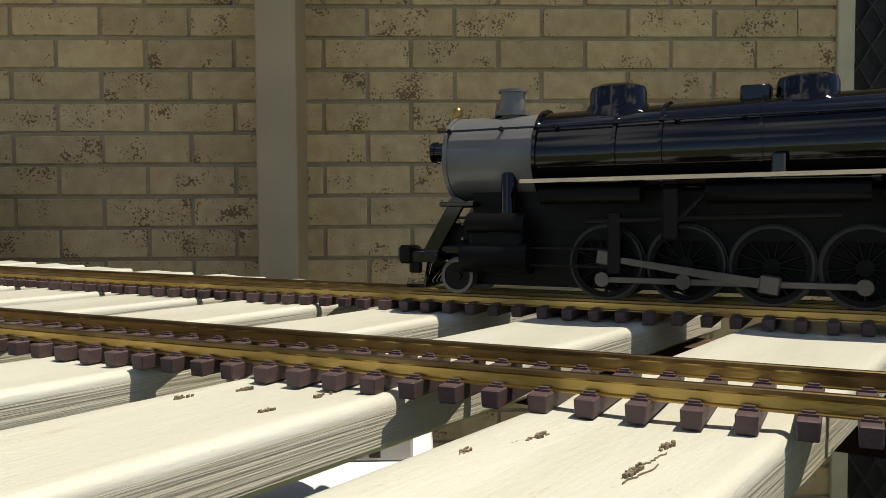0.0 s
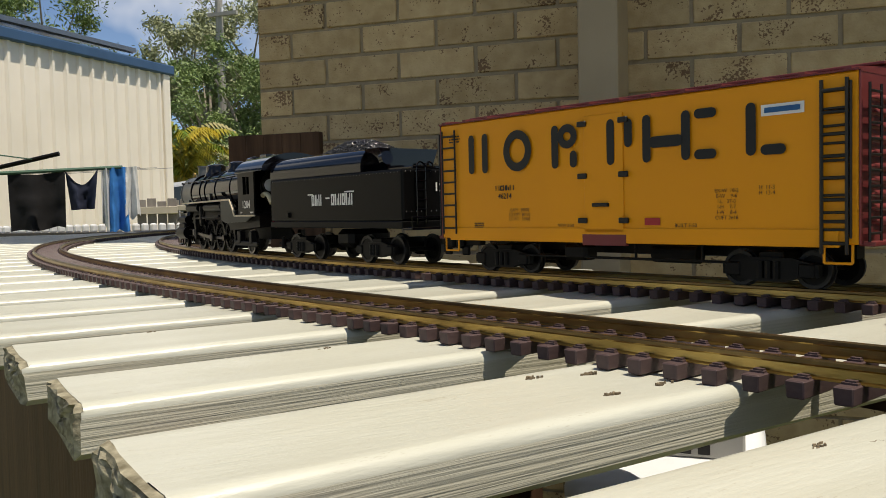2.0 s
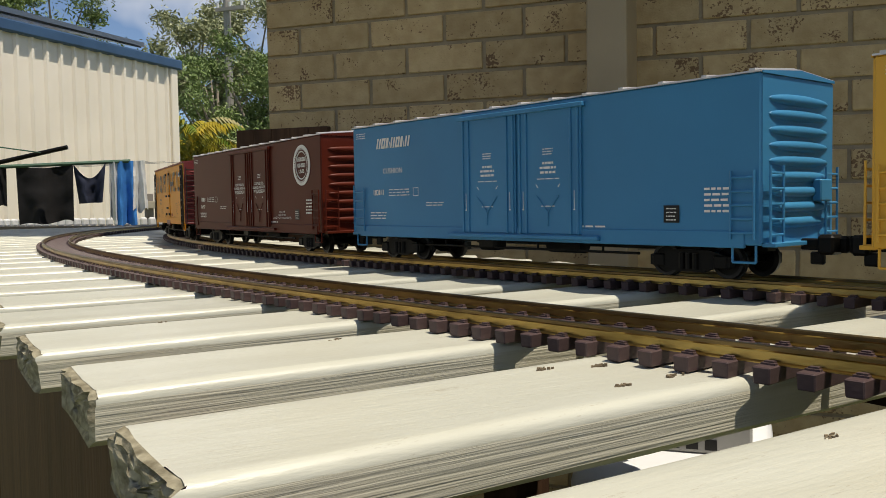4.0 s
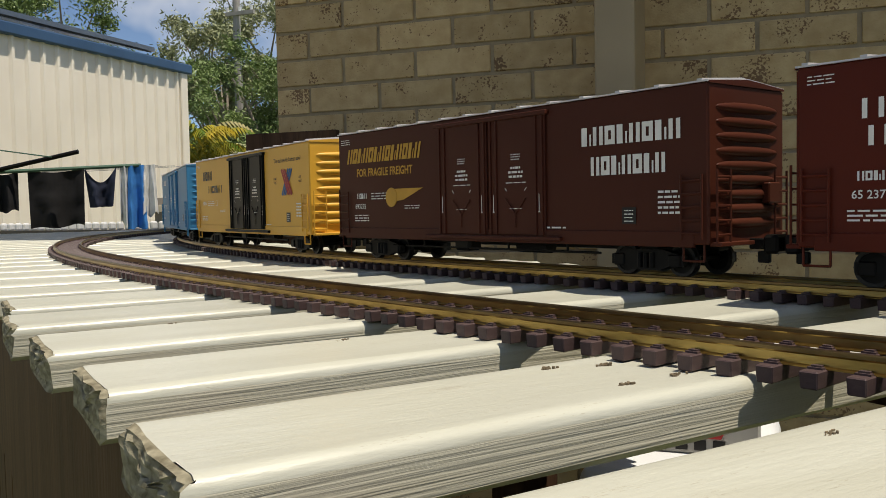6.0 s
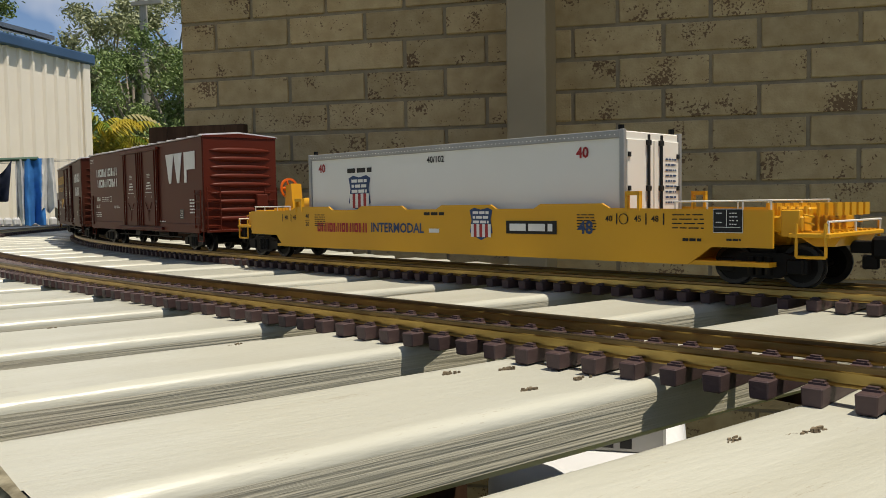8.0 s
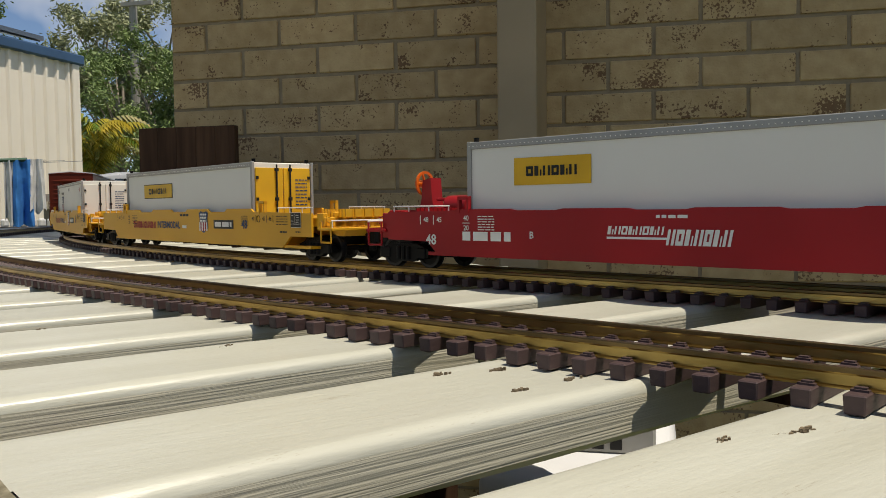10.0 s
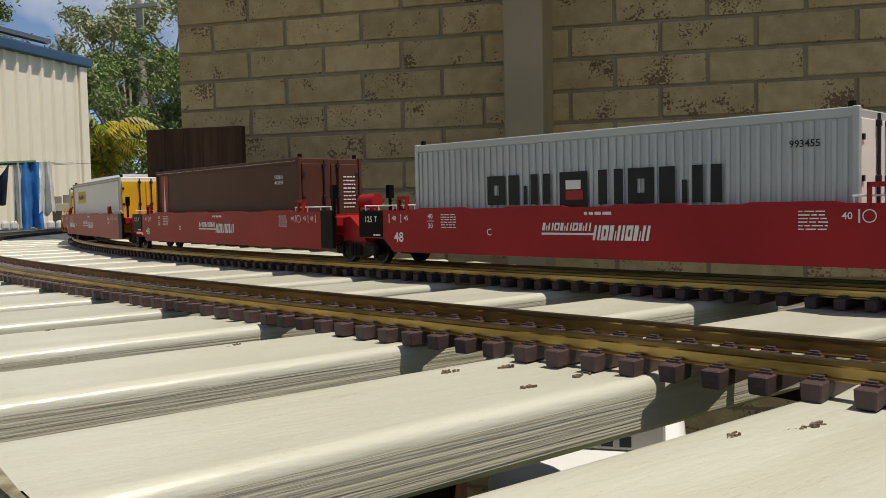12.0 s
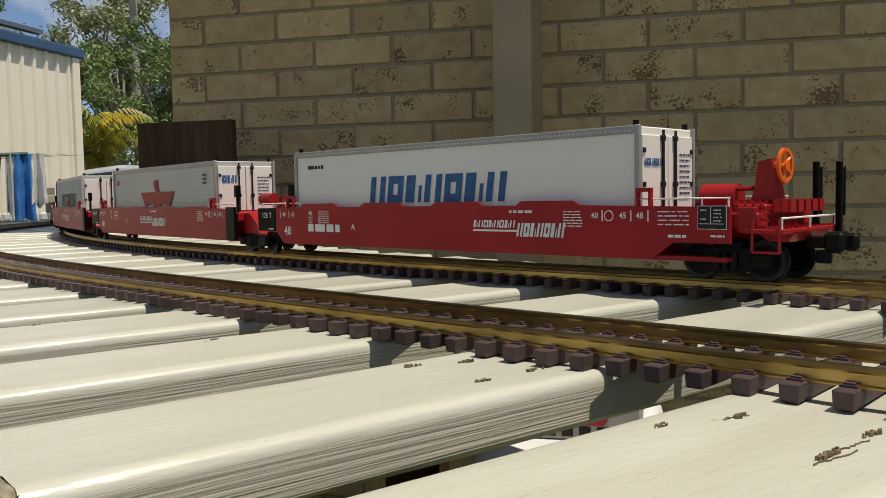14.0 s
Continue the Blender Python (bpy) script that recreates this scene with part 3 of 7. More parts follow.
def truck(parent, x, base=0.054, r=WHEEL_R, name="truck", frame_y=0.033):
    """A four-wheeled truck: side frames with springs, bolster and two axles."""
    bm = B()
    for sy in (-1, 1):
        y0, y1 = sy * frame_y - 0.003, sy * frame_y + 0.003
        h = base / 2
        prism(bm, [(x - h - 0.008, r + 0.004), (x - h - 0.008, r - 0.004), (x - h + 0.006, r - 0.005), (x - 0.012, r - 0.008), (x + 0.012, r - 0.008), (x + h - 0.006, r - 0.005), (x + h + 0.008, r - 0.004), (x + h + 0.008, r + 0.004), (x + 0.016, r + 0.0085), (x - 0.016, r + 0.0085)], "Y", y0, y1)
        for k in (-0.006, 0, 0.006):
            tube(bm, (x + k, sy * (frame_y + 0.003), r - 0.006), (x + k, sy * (frame_y + 0.003), r + 0.006), 0.0026, 8)
        for e in (-h, h):
            box(bm, x + e - 0.0055, x + e + 0.0055, sy * frame_y - 0.0045, sy * frame_y + 0.0045, r - 0.005, r + 0.005, 0.001)
    box(bm, x - 0.009, x + 0.009, -frame_y, frame_y, r + 0.001, r + 0.013, 0.001)
    t = part(name, bm, FRAMEBLK, parent)
    for e in (-base / 2, base / 2):
        for sy in (-1, 1):
            wheel(t, x + e, sy * 0.0245, r, out=sy)
        bm = B()
        tube(bm, (x + e, -0.026, r), (x + e, 0.026, r), 0.0025, 8)
        part("axle", bm, FRAMEBLK, t)
    return t


def coupler(parent, x, end, z=0.026):
    """A knuckle coupler that reaches out past the end."""
    bm = B()
    box(bm, x - 0.004, x + end * 0.020, -0.004, 0.004, z - 0.004, z + 0.004, 0.0008)
    box(bm, x + end * 0.018, x + end * 0.030, -0.0085, 0.0085, z - 0.007, z + 0.007, 0.002)
    box(bm, x + end * 0.028, x + end * 0.036, -0.0085, -0.001, z - 0.006, z + 0.006, 0.002)
    box(bm, x + end * 0.012, x + end * 0.022, 0.002, 0.006, z - 0.014, z - 0.005, 0.001)
    return part("coupler", bm, FRAMEBLK, parent)


def ladder(parent, x0, x1, y, z0, z1, n, material, r=0.0009, axis="Y"):
    bm = B()
    if axis == "Y":
        for x in (x0, x1):
            tube(bm, (x, y, z0), (x, y, z1), r, 6)
        for k in range(n):
            z = z0 + (k + 0.5) * (z1 - z0) / n
            tube(bm, (x0, y, z), (x1, y, z), r, 6)
    else:
        for yy in (x0, x1):
            tube(bm, (y, yy, z0), (y, yy, z1), r, 6)
        for k in range(n):
            z = z0 + (k + 0.5) * (z1 - z0) / n
            tube(bm, (y, x0, z), (y, x1, z), r, 6)
    return part("ladder", bm, material, parent)


TRAIN = []                          # (thing, middle of the car behind the engine's pilot, half truck spacing)
GROUP = "cars of the model train"


def car(name, label, category, u0, u1, half):
    ob = thing(name, label, category, GROUP)
    TRAIN.append((ob, (u0 + u1) / 2, half))
    return ob


def under_floor(parent, half_len, material=FRAMEBLK, low=False):
    bm = B()
    box(bm, -half_len + 0.02, half_len - 0.02, -0.006, 0.006, 0.020, 0.034)
    for sy in (-1, 1):
        tube(bm, (-half_len * 0.55, sy * 0.036, 0.017), (half_len * 0.55, sy * 0.036, 0.017), 0.0011, 6)
        for k in (-0.4, -0.1, 0.2, 0.42):
            tube(bm, (k * half_len, sy * 0.036, 0.017), (k * half_len, sy * 0.036, 0.030), 0.0011, 6)
    box(bm, 0.03, 0.055, 0.02, 0.038, 0.014, 0.028, 0.003)
    tube(bm, (-0.07, 0.024, 0.021), (-0.03, 0.024, 0.021), 0.007, 12)
    return part("underframe", bm, FRAMEBLK, parent)


def boxcar(name, label, u0, u1, paint, roof_paint=None, doors=True, door_paint=None, ribs=9, z0=0.0265, z1=0.145, notice=""):
    """A plug-door boxcar: body with panels, roof with cross ribs, corrugated ends, doors, ladders, trucks."""
    c = car(name, label, "boxcar", u0, u1, (u1 - u0) / 2 - 0.085)
    h = (u1 - u0) / 2
    w = 0.050
    bm = B()
    box(bm, -h, h, -w, w, z0, z1, 0.0012)
    body = part("body", bm, paint, c)
    bm = B()
    box(bm, -h + 0.012, h - 0.012, w - 0.002, w + 0.0012, z0 - 0.002, z0 + 0.010, 0.0006)
    box(bm, -h + 0.012, h - 0.012, -w - 0.0012, -w + 0.002, z0 - 0.002, z0 + 0.010, 0.0006)
    part("side_sill", bm, paint, c)
    # roof: low ridge with raised cross seams, pale by default for the sun's glare
    bm = B()
    prism(bm, [(-w - 0.0012, z1), (w + 0.0012, z1), (w + 0.0012, z1 + 0.0012), (0, z1 + 0.0052), (-w - 0.0012, z1 + 0.0012)], "X", -h - 0.0008, h + 0.0008)
    roof = part("roof", bm, roof_paint or GLAREROOF, c)
    for e in (-1, 1):
        bm = B()
        prism(bm, [(-w, z1 - 0.001), (w, z1 - 0.001), (w, z1 + 0.0006), (0, z1 + 0.0044), (-w, z1 + 0.0006)], "X", e * (h + 0.0005), e * (h + 0.0016))
        part("gable", bm, roof_paint or paint, roof)
    bm = B()
    n = 13
    for k in range(n + 1):
        x = -h + 0.006 + k * (2 * h - 0.012) / n
        prism(bm, [(-w - 0.0015, z1 + 0.0008), (w + 0.0015, z1 + 0.0008), (w + 0.0015, z1 + 0.0026), (0, z1 + 0.0068), (-w - 0.0015, z1 + 0.0026)], "X", x - 0.0022, x + 0.0022)
    part("roof_ribs", bm, roof_paint or GLAREROOF, roof)
    # ends
    for e in (-1, 1):
        bm = B()
        box(bm, e * (h - 0.001), e * (h + 0.0007), -w + 0.001, w - 0.001, z0 + 0.002, z1 - 0.002)
        end = part("end_wall", bm, roof_paint or paint, c)
        for k in range(ribs):
            bm = B()
            z = z0 + 0.010 + (k + 0.5) * (z1 - z0 - 0.022) / ribs
            m = Matrix.LocRotScale((e * h, 0, z), None, (0.0042, w * 0.86, (z1 - z0 - 0.022) / ribs * 0.40))
            bmesh.ops.create_uvsphere(bm, u_segments=16, v_segments=8, radius=1, matrix=m)
            part("end_rib", bm, roof_paint or paint, end, smooth=True)
        ladder(end, 0.030, 0.047, e * (h + 0.0055), z0 + 0.002, (z1 - 0.008) if roof_paint else z0 + 0.055, 10 if roof_paint else 5, BLACKINK if roof_paint else paint, axis="X")
        ladder(end, -0.047, -0.030, e * (h + 0.0055), z0 + 0.002, z0 + 0.055, 5, BLACKINK if roof_paint else paint, axis="X")
        bm = B()
        box(bm, e * (h + 0.001), e * (h + 0.008), -0.034, -0.018, z0 + 0.03, z0 + 0.046, 0.001)
        box(bm, e * (h - 0.001), e * (h + 0.009), -0.047, 0.047, z0 - 0.001, z0 + 0.002, 0.0004)
        part("end_platform", bm, roof_paint or paint, end)
        coupler(c, e * h, e)
    ladder(c, -h + 0.004, -h + 0.022, w + 0.002, z0 + 0.004, (z1 - 0.006) if roof_paint else z0 + 0.052, 9 if roof_paint else 5, BLACKINK if roof_paint else paint)
    ladder(c, h - 0.022, h - 0.004, w + 0.002, z0 + 0.004, (z1 - 0.006) if roof_paint else z0 + 0.052, 9 if roof_paint else 5, BLACKINK if roof_paint else paint)
    for e in (-1, 1):
        bm = B()
        xa, xb = e * (h - 0.004), e * (h - 0.022)
        for a, b in (((xa, z0), (xa, z0 - 0.012)), ((xb, z0), (xb, z0 - 0.012)), ((xa, z0 - 0.012), (xb, z0 - 0.012))):
            tube(bm, (a[0], w - 0.001, a[1]), (b[0], w - 0.001, b[1]), 0.0009, 6)
        part("stirrup_step", bm, paint, c)
    # doors
    if doors:
        dp = door_paint or paint
        for xd in (0.0235, -0.0535):
            bm = B()
            box(bm, xd - 0.0370, xd + 0.0370, w, w + 0.0022, z0 + 0.005, z1 - 0.006, 0.0006)
            door = part("plug_door", bm, dp, c)
            for k in (-0.034, 0.034, -0.026, 0.026):
                bm = B()
                box(bm, xd + k - 0.0012, xd + k + 0.0012, w + 0.002, w + 0.0036, z0 + 0.005, z1 - 0.008, 0.0004)
                part("lock_rod", bm, dp, door)
            bm = B()
            for sgn in (-1, 1):
                tube(bm, (xd, w + 0.003, z0 + 0.024), (xd + sgn * 0.013, w + 0.003, z0 + 0.038), 0.0005, 6)
            tube(bm, (xd, w + 0.003, z0 + 0.024), (xd, w + 0.003, z0 + 0.012), 0.0005, 6)
            part("lock_linkage", bm, dp, door)
            if notice:
                write(notice, 0.0052, WHITEPAINT, door, xd, w + 0.0027, z0 + 0.0600, bold=0.012, squeeze=0.78, name="door_notice")
            else:
                for k, ww in enumerate((0.013, 0.019, 0.018)):
                    bars(door, WHITEPAINT, xd, w + 0.0025, z0 + 0.066 - k * 0.0040, ww, 1, 0.0036, 0.0020, seed=7 + k)
            bars(door, WHITEPAINT, xd, w + 0.0025, z0 + 0.0525, 0.026, 1, 0.0022, 0.0008, seed=6)
            bars(door, WHITEPAINT, xd, w + 0.0025, z0 + 0.078, 0.012, 3, 0.0022, 0.0008, seed=8)
            bars(door, WHITEPAINT, xd, w + 0.0025, z0 + 0.029, 0.016, 1, 0.0022, 0.0008, seed=12)
            for k in (-0.030, 0.030):
                patch(door, WHITEPAINT, xd + k, w + 0.0026, z0 + 0.034, 0.0007, 0.016)
                patch(door, WHITEPAINT, xd + k, w + 0.0026, z0 + 0.026, 0.0022, 0.0009)
            for sgn in (-1, 1):
                pt = patch(door, WHITEPAINT, xd, w + 0.0026, z0 + 0.047, 0.0007, 0.0036)
                pt.matrix_local = Matrix.Translation((xd + sgn * 0.013, w + 0.0026, z0 + 0.0465)) @ SIDE @ pose(0, 0, 0, 0, 0, sgn * 40)
        bm = B()
        box(bm, -0.094, 0.064, w, w + 0.005, z1 - 0.008, z1 - 0.004, 0.0006)
        part("door_track", bm, dp, c)
        bm = B()
        box(bm, -0.110, 0.080, w, w + 0.005, z0 + 0.0005, z0 + 0.0040, 0.0006)
        part("door_track", bm, dp, c)
    under_floor(c, h)
    for e in (-1, 1):
        truck(c, e * (h - 0.067))
    return c, h, w, z0, z1


def SX(c, u, u0, u1):
    """The place along the car for a distance u behind the pilot."""
    return (u0 + u1) / 2 - u


# ---------------------------------------------------------------- steam engine
LU0, LU1 = 0.0, 0.47
loco = car("steam_engine", "black model steam engine with silver smokebox and cream stripe", "steam engine", LU0, LU1, 0.12)
LM = (LU0 + LU1) / 2


def lx(u):
    """The place along the engine; the running gear sits a little ahead of the cab's measure."""
    ahead = 0.0135 * min(max((0.405 - u) / 0.07, 0.0), 1.0)
    return LM - u + ahead


BZ, BR = 0.0965, 0.0310
bm = B()
tube(bm, (lx(0.108), 0, BZ), (lx(0.41), 0, BZ + 0.002), BR, 48, BR + 0.0035)
part("boiler", bm, BLACK, loco, smooth=True)
for u in (0.110, 0.165, 0.195, 0.255, 0.335, 0.392):
    bm = B()
    ring(bm, (lx(u), 0, BZ + 0.001), BR - 0.001, BR + 0.0014 + (u - 0.11) * 0.0105, 0.0022, "X", 40)
    part("boiler_band", bm, BLACK, loco, smooth=True)
bm = B()
tube(bm, (lx(0.0425), 0, BZ), (lx(0.108), 0, BZ), BR - 0.0008, 48)
smokebox = part("smokebox", bm, SILVER, loco, "silver-grey smokebox", smooth=True)
bm = B()
tube(bm, (lx(0.0430), 0, BZ), (lx(0.0360), 0, BZ), BR - 0.004, 36, BR - 0.014)
ring(bm, (lx(0.0425), 0, BZ), BR - 0.004, BR + 0.0004, 0.003, "X", 36)
part("smokebox_door", bm, SILVER, smokebox, smooth=True)
bm = B()
tube(bm, (lx(0.038), 0, BZ + 0.006), (lx(0.021), 0, BZ + 0.006), 0.0075, 20)
ring(bm, (lx(0.021), 0, BZ + 0.006), 0.0062, 0.0084, 0.003, "X", 20)
head = part("headlight", bm, BLACK, loco, "black drum headlight", smooth=True)
bm = B()
tube(bm, (lx(0.0210), 0, BZ + 0.006), (lx(0.0200), 0, BZ + 0.006), 0.0062, 20)
part("lens", bm, STEEL, head)
bm = B()
ball(bm, (lx(0.041), 0.004, BZ + BR + 0.003), 0.004, (1, 1, 1.3), 10)
tube(bm, (lx(0.041), 0.004, BZ + BR - 0.002), (lx(0.041), 0.004, BZ + BR + 0.003), 0.0022, 8)
part("bell", bm, BRASS, loco, "small brass bell", smooth=True)
bm = B()
tube(bm, (lx(0.0830), 0, BZ + BR - 0.004), (lx(0.0830), 0, BZ + BR + 0.017), 0.0093, 24, 0.0088)
ring(bm, (lx(0.0830), 0, BZ + BR + 0.0172), 0.0070, 0.0104, 0.002, "Z", 24)
ring(bm, (lx(0.0830), 0, BZ + BR + 0.0012), 0.0085, 0.0128, 0.0036, "Z", 24)
part("chimney", bm, SILVER, loco, "silver-grey chimney", smooth=True)


def dome(u, r, h, long=1.0):
    bm = B()
    n, prev = 28, None
    prof = [(r * 1.35, -0.010), (r * 1.12, 0.0005), (r, 0.004), (r, h * 0.62), (r * 0.93, h * 0.84), (r * 0.7, h * 0.95), (0.0005, h)]
    for pr, pz in prof:
        row = [bm.verts.new((lx(u) + pr * long * math.cos(2 * math.pi * k / n), pr * math.sin(2 * math.pi * k / n), BZ + BR + pz)) for k in range(n)]
        if prev:
            for k in range(n):
                bm.faces.new((prev[k], prev[(k + 1) % n], row[(k + 1) % n], row[k]))
        prev = row
    bmesh.ops.recalc_face_normals(bm, faces=bm.faces[:])
    return part("dome", bm, BLACK, loco, smooth=True)


dome(0.160, 0.0160, 0.0175, 1.22)
dome(0.279, 0.0150, 0.0155, 1.22)
bm = B()
tube(bm, (lx(0.250), 0, BZ + BR - 0.003), (lx(0.250), 0, BZ + BR + 0.010), 0.0055, 14)
box(bm, lx(0.258), lx(0.240), -0.008, 0.008, BZ + BR + 0.000, BZ + BR + 0.010, 0.001)
part("generator", bm, BLACK, loco, smooth=True)
for u in (0.356, 0.367):
    bm = B()
    ball(bm, (lx(u), 0.004, BZ + BR + 0.012), 0.0058, (1, 1, 1), 12)
    tube(bm, (lx(u), 0.004, BZ + BR - 0.002), (lx(u), 0.004, BZ + BR + 0.010), 0.003, 8)
    part("safety_valve", bm, BLACK, loco, smooth=True)
# handrail and stanchions along the boiler
bm = B()
hy, hz = 0.0275, BZ + 0.019
tube(bm, (lx(0.036), hy, hz), (lx(0.395), hy + 0.0018, hz + 0.0018), 0.0008, 6)
for k in range(9):
    u = 0.045 + k * 0.040
    ball(bm, (lx(u), hy, hz), 0.0019, (1, 1, 1), 8)
    tube(bm, (lx(u), hy - 0.004, hz - 0.001), (lx(u), hy, hz), 0.0009, 6)
part("handrail", bm, BLACK, loco)
# running boards with cream edge that steps down to the cab
for sy in (-1, 1):
    bm = B()
    box(bm, lx(0.108), lx(0.365), sy * 0.028, sy * 0.046, 0.0785, 0.0800)
    part("running_board", bm, SATIN, loco)
    bm = B()
    prism(bm, [(lx(0.106), 0.0772), (lx(0.106), 0.0798), (lx(0.366), 0.0816), (lx(0.386), 0.0572), (lx(0.470), 0.0572), (lx(0.470), 0.0550), (lx(0.384), 0.0550), (lx(0.3645), 0.0790)], "Y", sy * 0.0462 - 0.0006, sy * 0.0462 + 0.0006)
    part("edge_stripe", bm, CREAMLINE, loco, "cream edge stripe")
    bm = B()
    prism(bm, [(lx(0.325), 0.079), (lx(0.365), 0.079), (lx(0.385), 0.055), (lx(0.452), 0.055), (lx(0.430), 0.0475), (lx(0.345), 0.0455), (lx(0.325), 0.050)], "Y", sy * 0.0440 - 0.0012, sy * 0.0440 + 0.0012)
    part("firebox_panel", bm, GREYSIDE, loco, "dark grey panel below the firebox")
    # tanks and pipes below the board
    bm = B()
    tube(bm, (lx(0.118), sy * 0.037, 0.070), (lx(0.185), sy * 0.037, 0.070), 0.0068, 16)
    tube(bm, (lx(0.225), sy * 0.037, 0.070), (lx(0.315), sy * 0.037, 0.070), 0.0072, 16)
    part("air_tank", bm, SATIN, loco, smooth=True)
    bm = B()
    box(bm, lx(0.262), lx(0.270), sy * 0.040, sy * 0.045, 0.080, 0.092, 0.001)
    part("lubricator", bm, BLACK, loco)
    bm = B()
    box(bm, lx(0.066), lx(0.106), sy * 0.026, sy * 0.043, 0.020, 0.046, 0.003)
    tube(bm, (lx(0.061), sy * 0.0355, 0.0275), (lx(0.110), sy * 0.0355, 0.0275), 0.0115, 20)
    tube(bm, (lx(0.064), sy * 0.0355, 0.0500), (lx(0.107), sy * 0.0355, 0.0500), 0.0075, 16)
    part("cylinder_block", bm, SATIN, loco, smooth=True)
    bm = B()
    for zz in (0.030, 0.040, 0.050):
        tube(bm, (lx(0.064), sy * 0.044, zz), (lx(0.0625), sy * 0.044, zz), 0.0011, 8)
    part("cylinder_bolts", bm, RODSTEEL, loco)
    bm = B()
    tube(bm, (lx(0.092), sy * 0.030, 0.055), (lx(0.090), sy * 0.024, 0.084), 0.0058, 14)
    part("steam_pipe", bm, BLACK, loco, smooth=True)
    # slide bars and hanger
    bm = B()
    box(bm, lx(0.110), lx(0.172), sy * 0.036 - 0.001, sy * 0.036 + 0.001, 0.0330, 0.0345)
    box(bm, lx(0.110), lx(0.172), sy * 0.036 - 0.001, sy * 0.036 + 0.001, 0.0215, 0.0230)
    box(bm, lx(0.164), lx(0.172), sy * 0.034, sy * 0.042, 0.018, 0.058, 0.001)
    box(bm, lx(0.198), lx(0.208), sy * 0.036, sy * 0.043, 0.040, 0.074, 0.002)
    tube(bm, (lx(0.15), sy * 0.040, 0.052), (lx(0.30), sy * 0.040, 0.056), 0.0018, 8)
    tube(bm, (lx(0.20), sy * 0.040, 0.044), (lx(0.225), sy * 0.040, 0.070), 0.0016, 8)
    part("valve_gear", bm, FRAMEBLK, loco)
# frame and trailing frame
bm = B()
box(bm, lx(0.03), lx(0.45), -0.016, 0.016, 0.022, 0.050)
box(bm, lx(0.06), lx(0.33), -0.019, 0.019, 0.045, 0.072)
box(bm, lx(0.06), lx(0.345), -0.014, 0.014, 0.006, 0.05)
for sy in (-1, 1):
    box(bm, lx(0.365), lx(0.458), sy * 0.034, sy * 0.040, 0.012, 0.019, 0.001)
    for u in (0.385, 0.432):
        box(bm, lx(u + 0.006), lx(u - 0.006), sy * 0.033, sy * 0.041, 0.016, 0.034, 0.001)
box(bm, lx(0.36), lx(0.395), 0.030, 0.038, 0.012, 0.020, 0.001)
prism(bm, [(lx(0.32), 0.070), (lx(0.46), 0.060), (lx(0.46), 0.040), (lx(0.34), 0.034)], "Y", -0.036, 0.036)
part("main_frame", bm, FRAMEBLK, loco)
# pilot: beam, slanting braces, cow-catcher
bm = B()
box(bm, lx(0.020), lx(0.040), -0.038, 0.038, 0.0225, 0.0300, 0.001)
prism(bm, [(lx(0.022), 0.030), (lx(0.034), 0.030), (lx(0.056), 0.066), (lx(0.046), 0.070)], "Y", 0.020, 0.024)
prism(bm, [(lx(0.022), 0.030), (lx(0.034), 0.030), (lx(0.056), 0.066), (lx(0.046), 0.070)], "Y", -0.024, -0.020)
box(bm, lx(0.040), lx(0.066), -0.034, 0.034, 0.062, 0.0655, 0.0008)
box(bm, lx(0.040), lx(0.085), -0.030, 0.030, 0.028, 0.034, 0.001)
for k in range(4):
    tube(bm, (lx(0.030 + k * 0.0055), -0.022, 0.037 + k * 0.0085), (lx(0.030 + k * 0.0055), 0.022, 0.037 + k * 0.0085), 0.0012, 6)
part("pilot_beam", bm, BLACK, loco)
bm = B()
for k in range(-7, 8):
    y = k * 0.0045
    tube(bm, (lx(0.030), y, 0.0225), (lx(0.014 + abs(k) * 0.0016), y * 0.9, 0.0045), 0.0010, 6)
box(bm, lx(0.026), lx(0.011), -0.030, 0.030, 0.0035, 0.0060, 0.0005)
part("cow_catcher", bm, BLACK, loco)
coupler(loco, lx(0.022), 1)
# cab
for sy in (-1, 1):
    bm = B()
    y0, y1 = sy * 0.0455 - 0.0012, sy * 0.0455 + 0.0012
    # one plate round the window opening
    outer = ((0.402, 0.0575), (0.470, 0.0575), (0.470, 0.1180), (0.402, 0.1180))
    inner = ((0.424, 0.0860), (0.451, 0.0860), (0.451, 0.1110), (0.424, 0.1110))
    rings = [[bm.verts.new((lx(u), yy, zz)) for u, zz in loop] for loop in (outer, inner) for yy in (y0, y1)]
    for ra, rb in ((0, 2), (3, 1), (1, 0), (2, 3)):
        for k in range(4):
            bm.faces.new((rings[ra][k], rings[ra][(k + 1) % 4], rings[rb][(k + 1) % 4], rings[rb][k]))
    bmesh.ops.recalc_face_normals(bm, faces=bm.faces[:])
    side_plate = part("cab_side", bm, SATIN, loco)
    bm = B()
    box(bm, lx(0.4385), lx(0.4370), sy * 0.0455 - 0.0008, sy * 0.0455 + 0.0008, 0.0860, 0.1110)
    part("window_bar", bm, SATIN, side_plate)
bm = B()
box(bm, lx(0.402), lx(0.404), -0.045, 0.045, 0.0575, 0.118)
part("cab_front", bm, SATIN, loco)
bm = B()
box(bm, lx(0.405), lx(0.468), -0.044, 0.044, 0.0560, 0.0585)
part("cab_floor", bm, SATIN, loco)
bm = B()
pts = [(-0.0485, 0.1165)] + [(0.0485 * math.sin(a), 0.1165 + 0.0245 * math.cos(a) ** 1.0) for a in [math.radians(d) for d in range(-82, 83, 12)]] + [(0.0485, 0.1165)]
prism(bm, pts, "X", lx(0.508), lx(0.396))
box(bm, lx(0.412), lx(0.440), -0.016, 0.016, 0.138, 0.1435, 0.001)
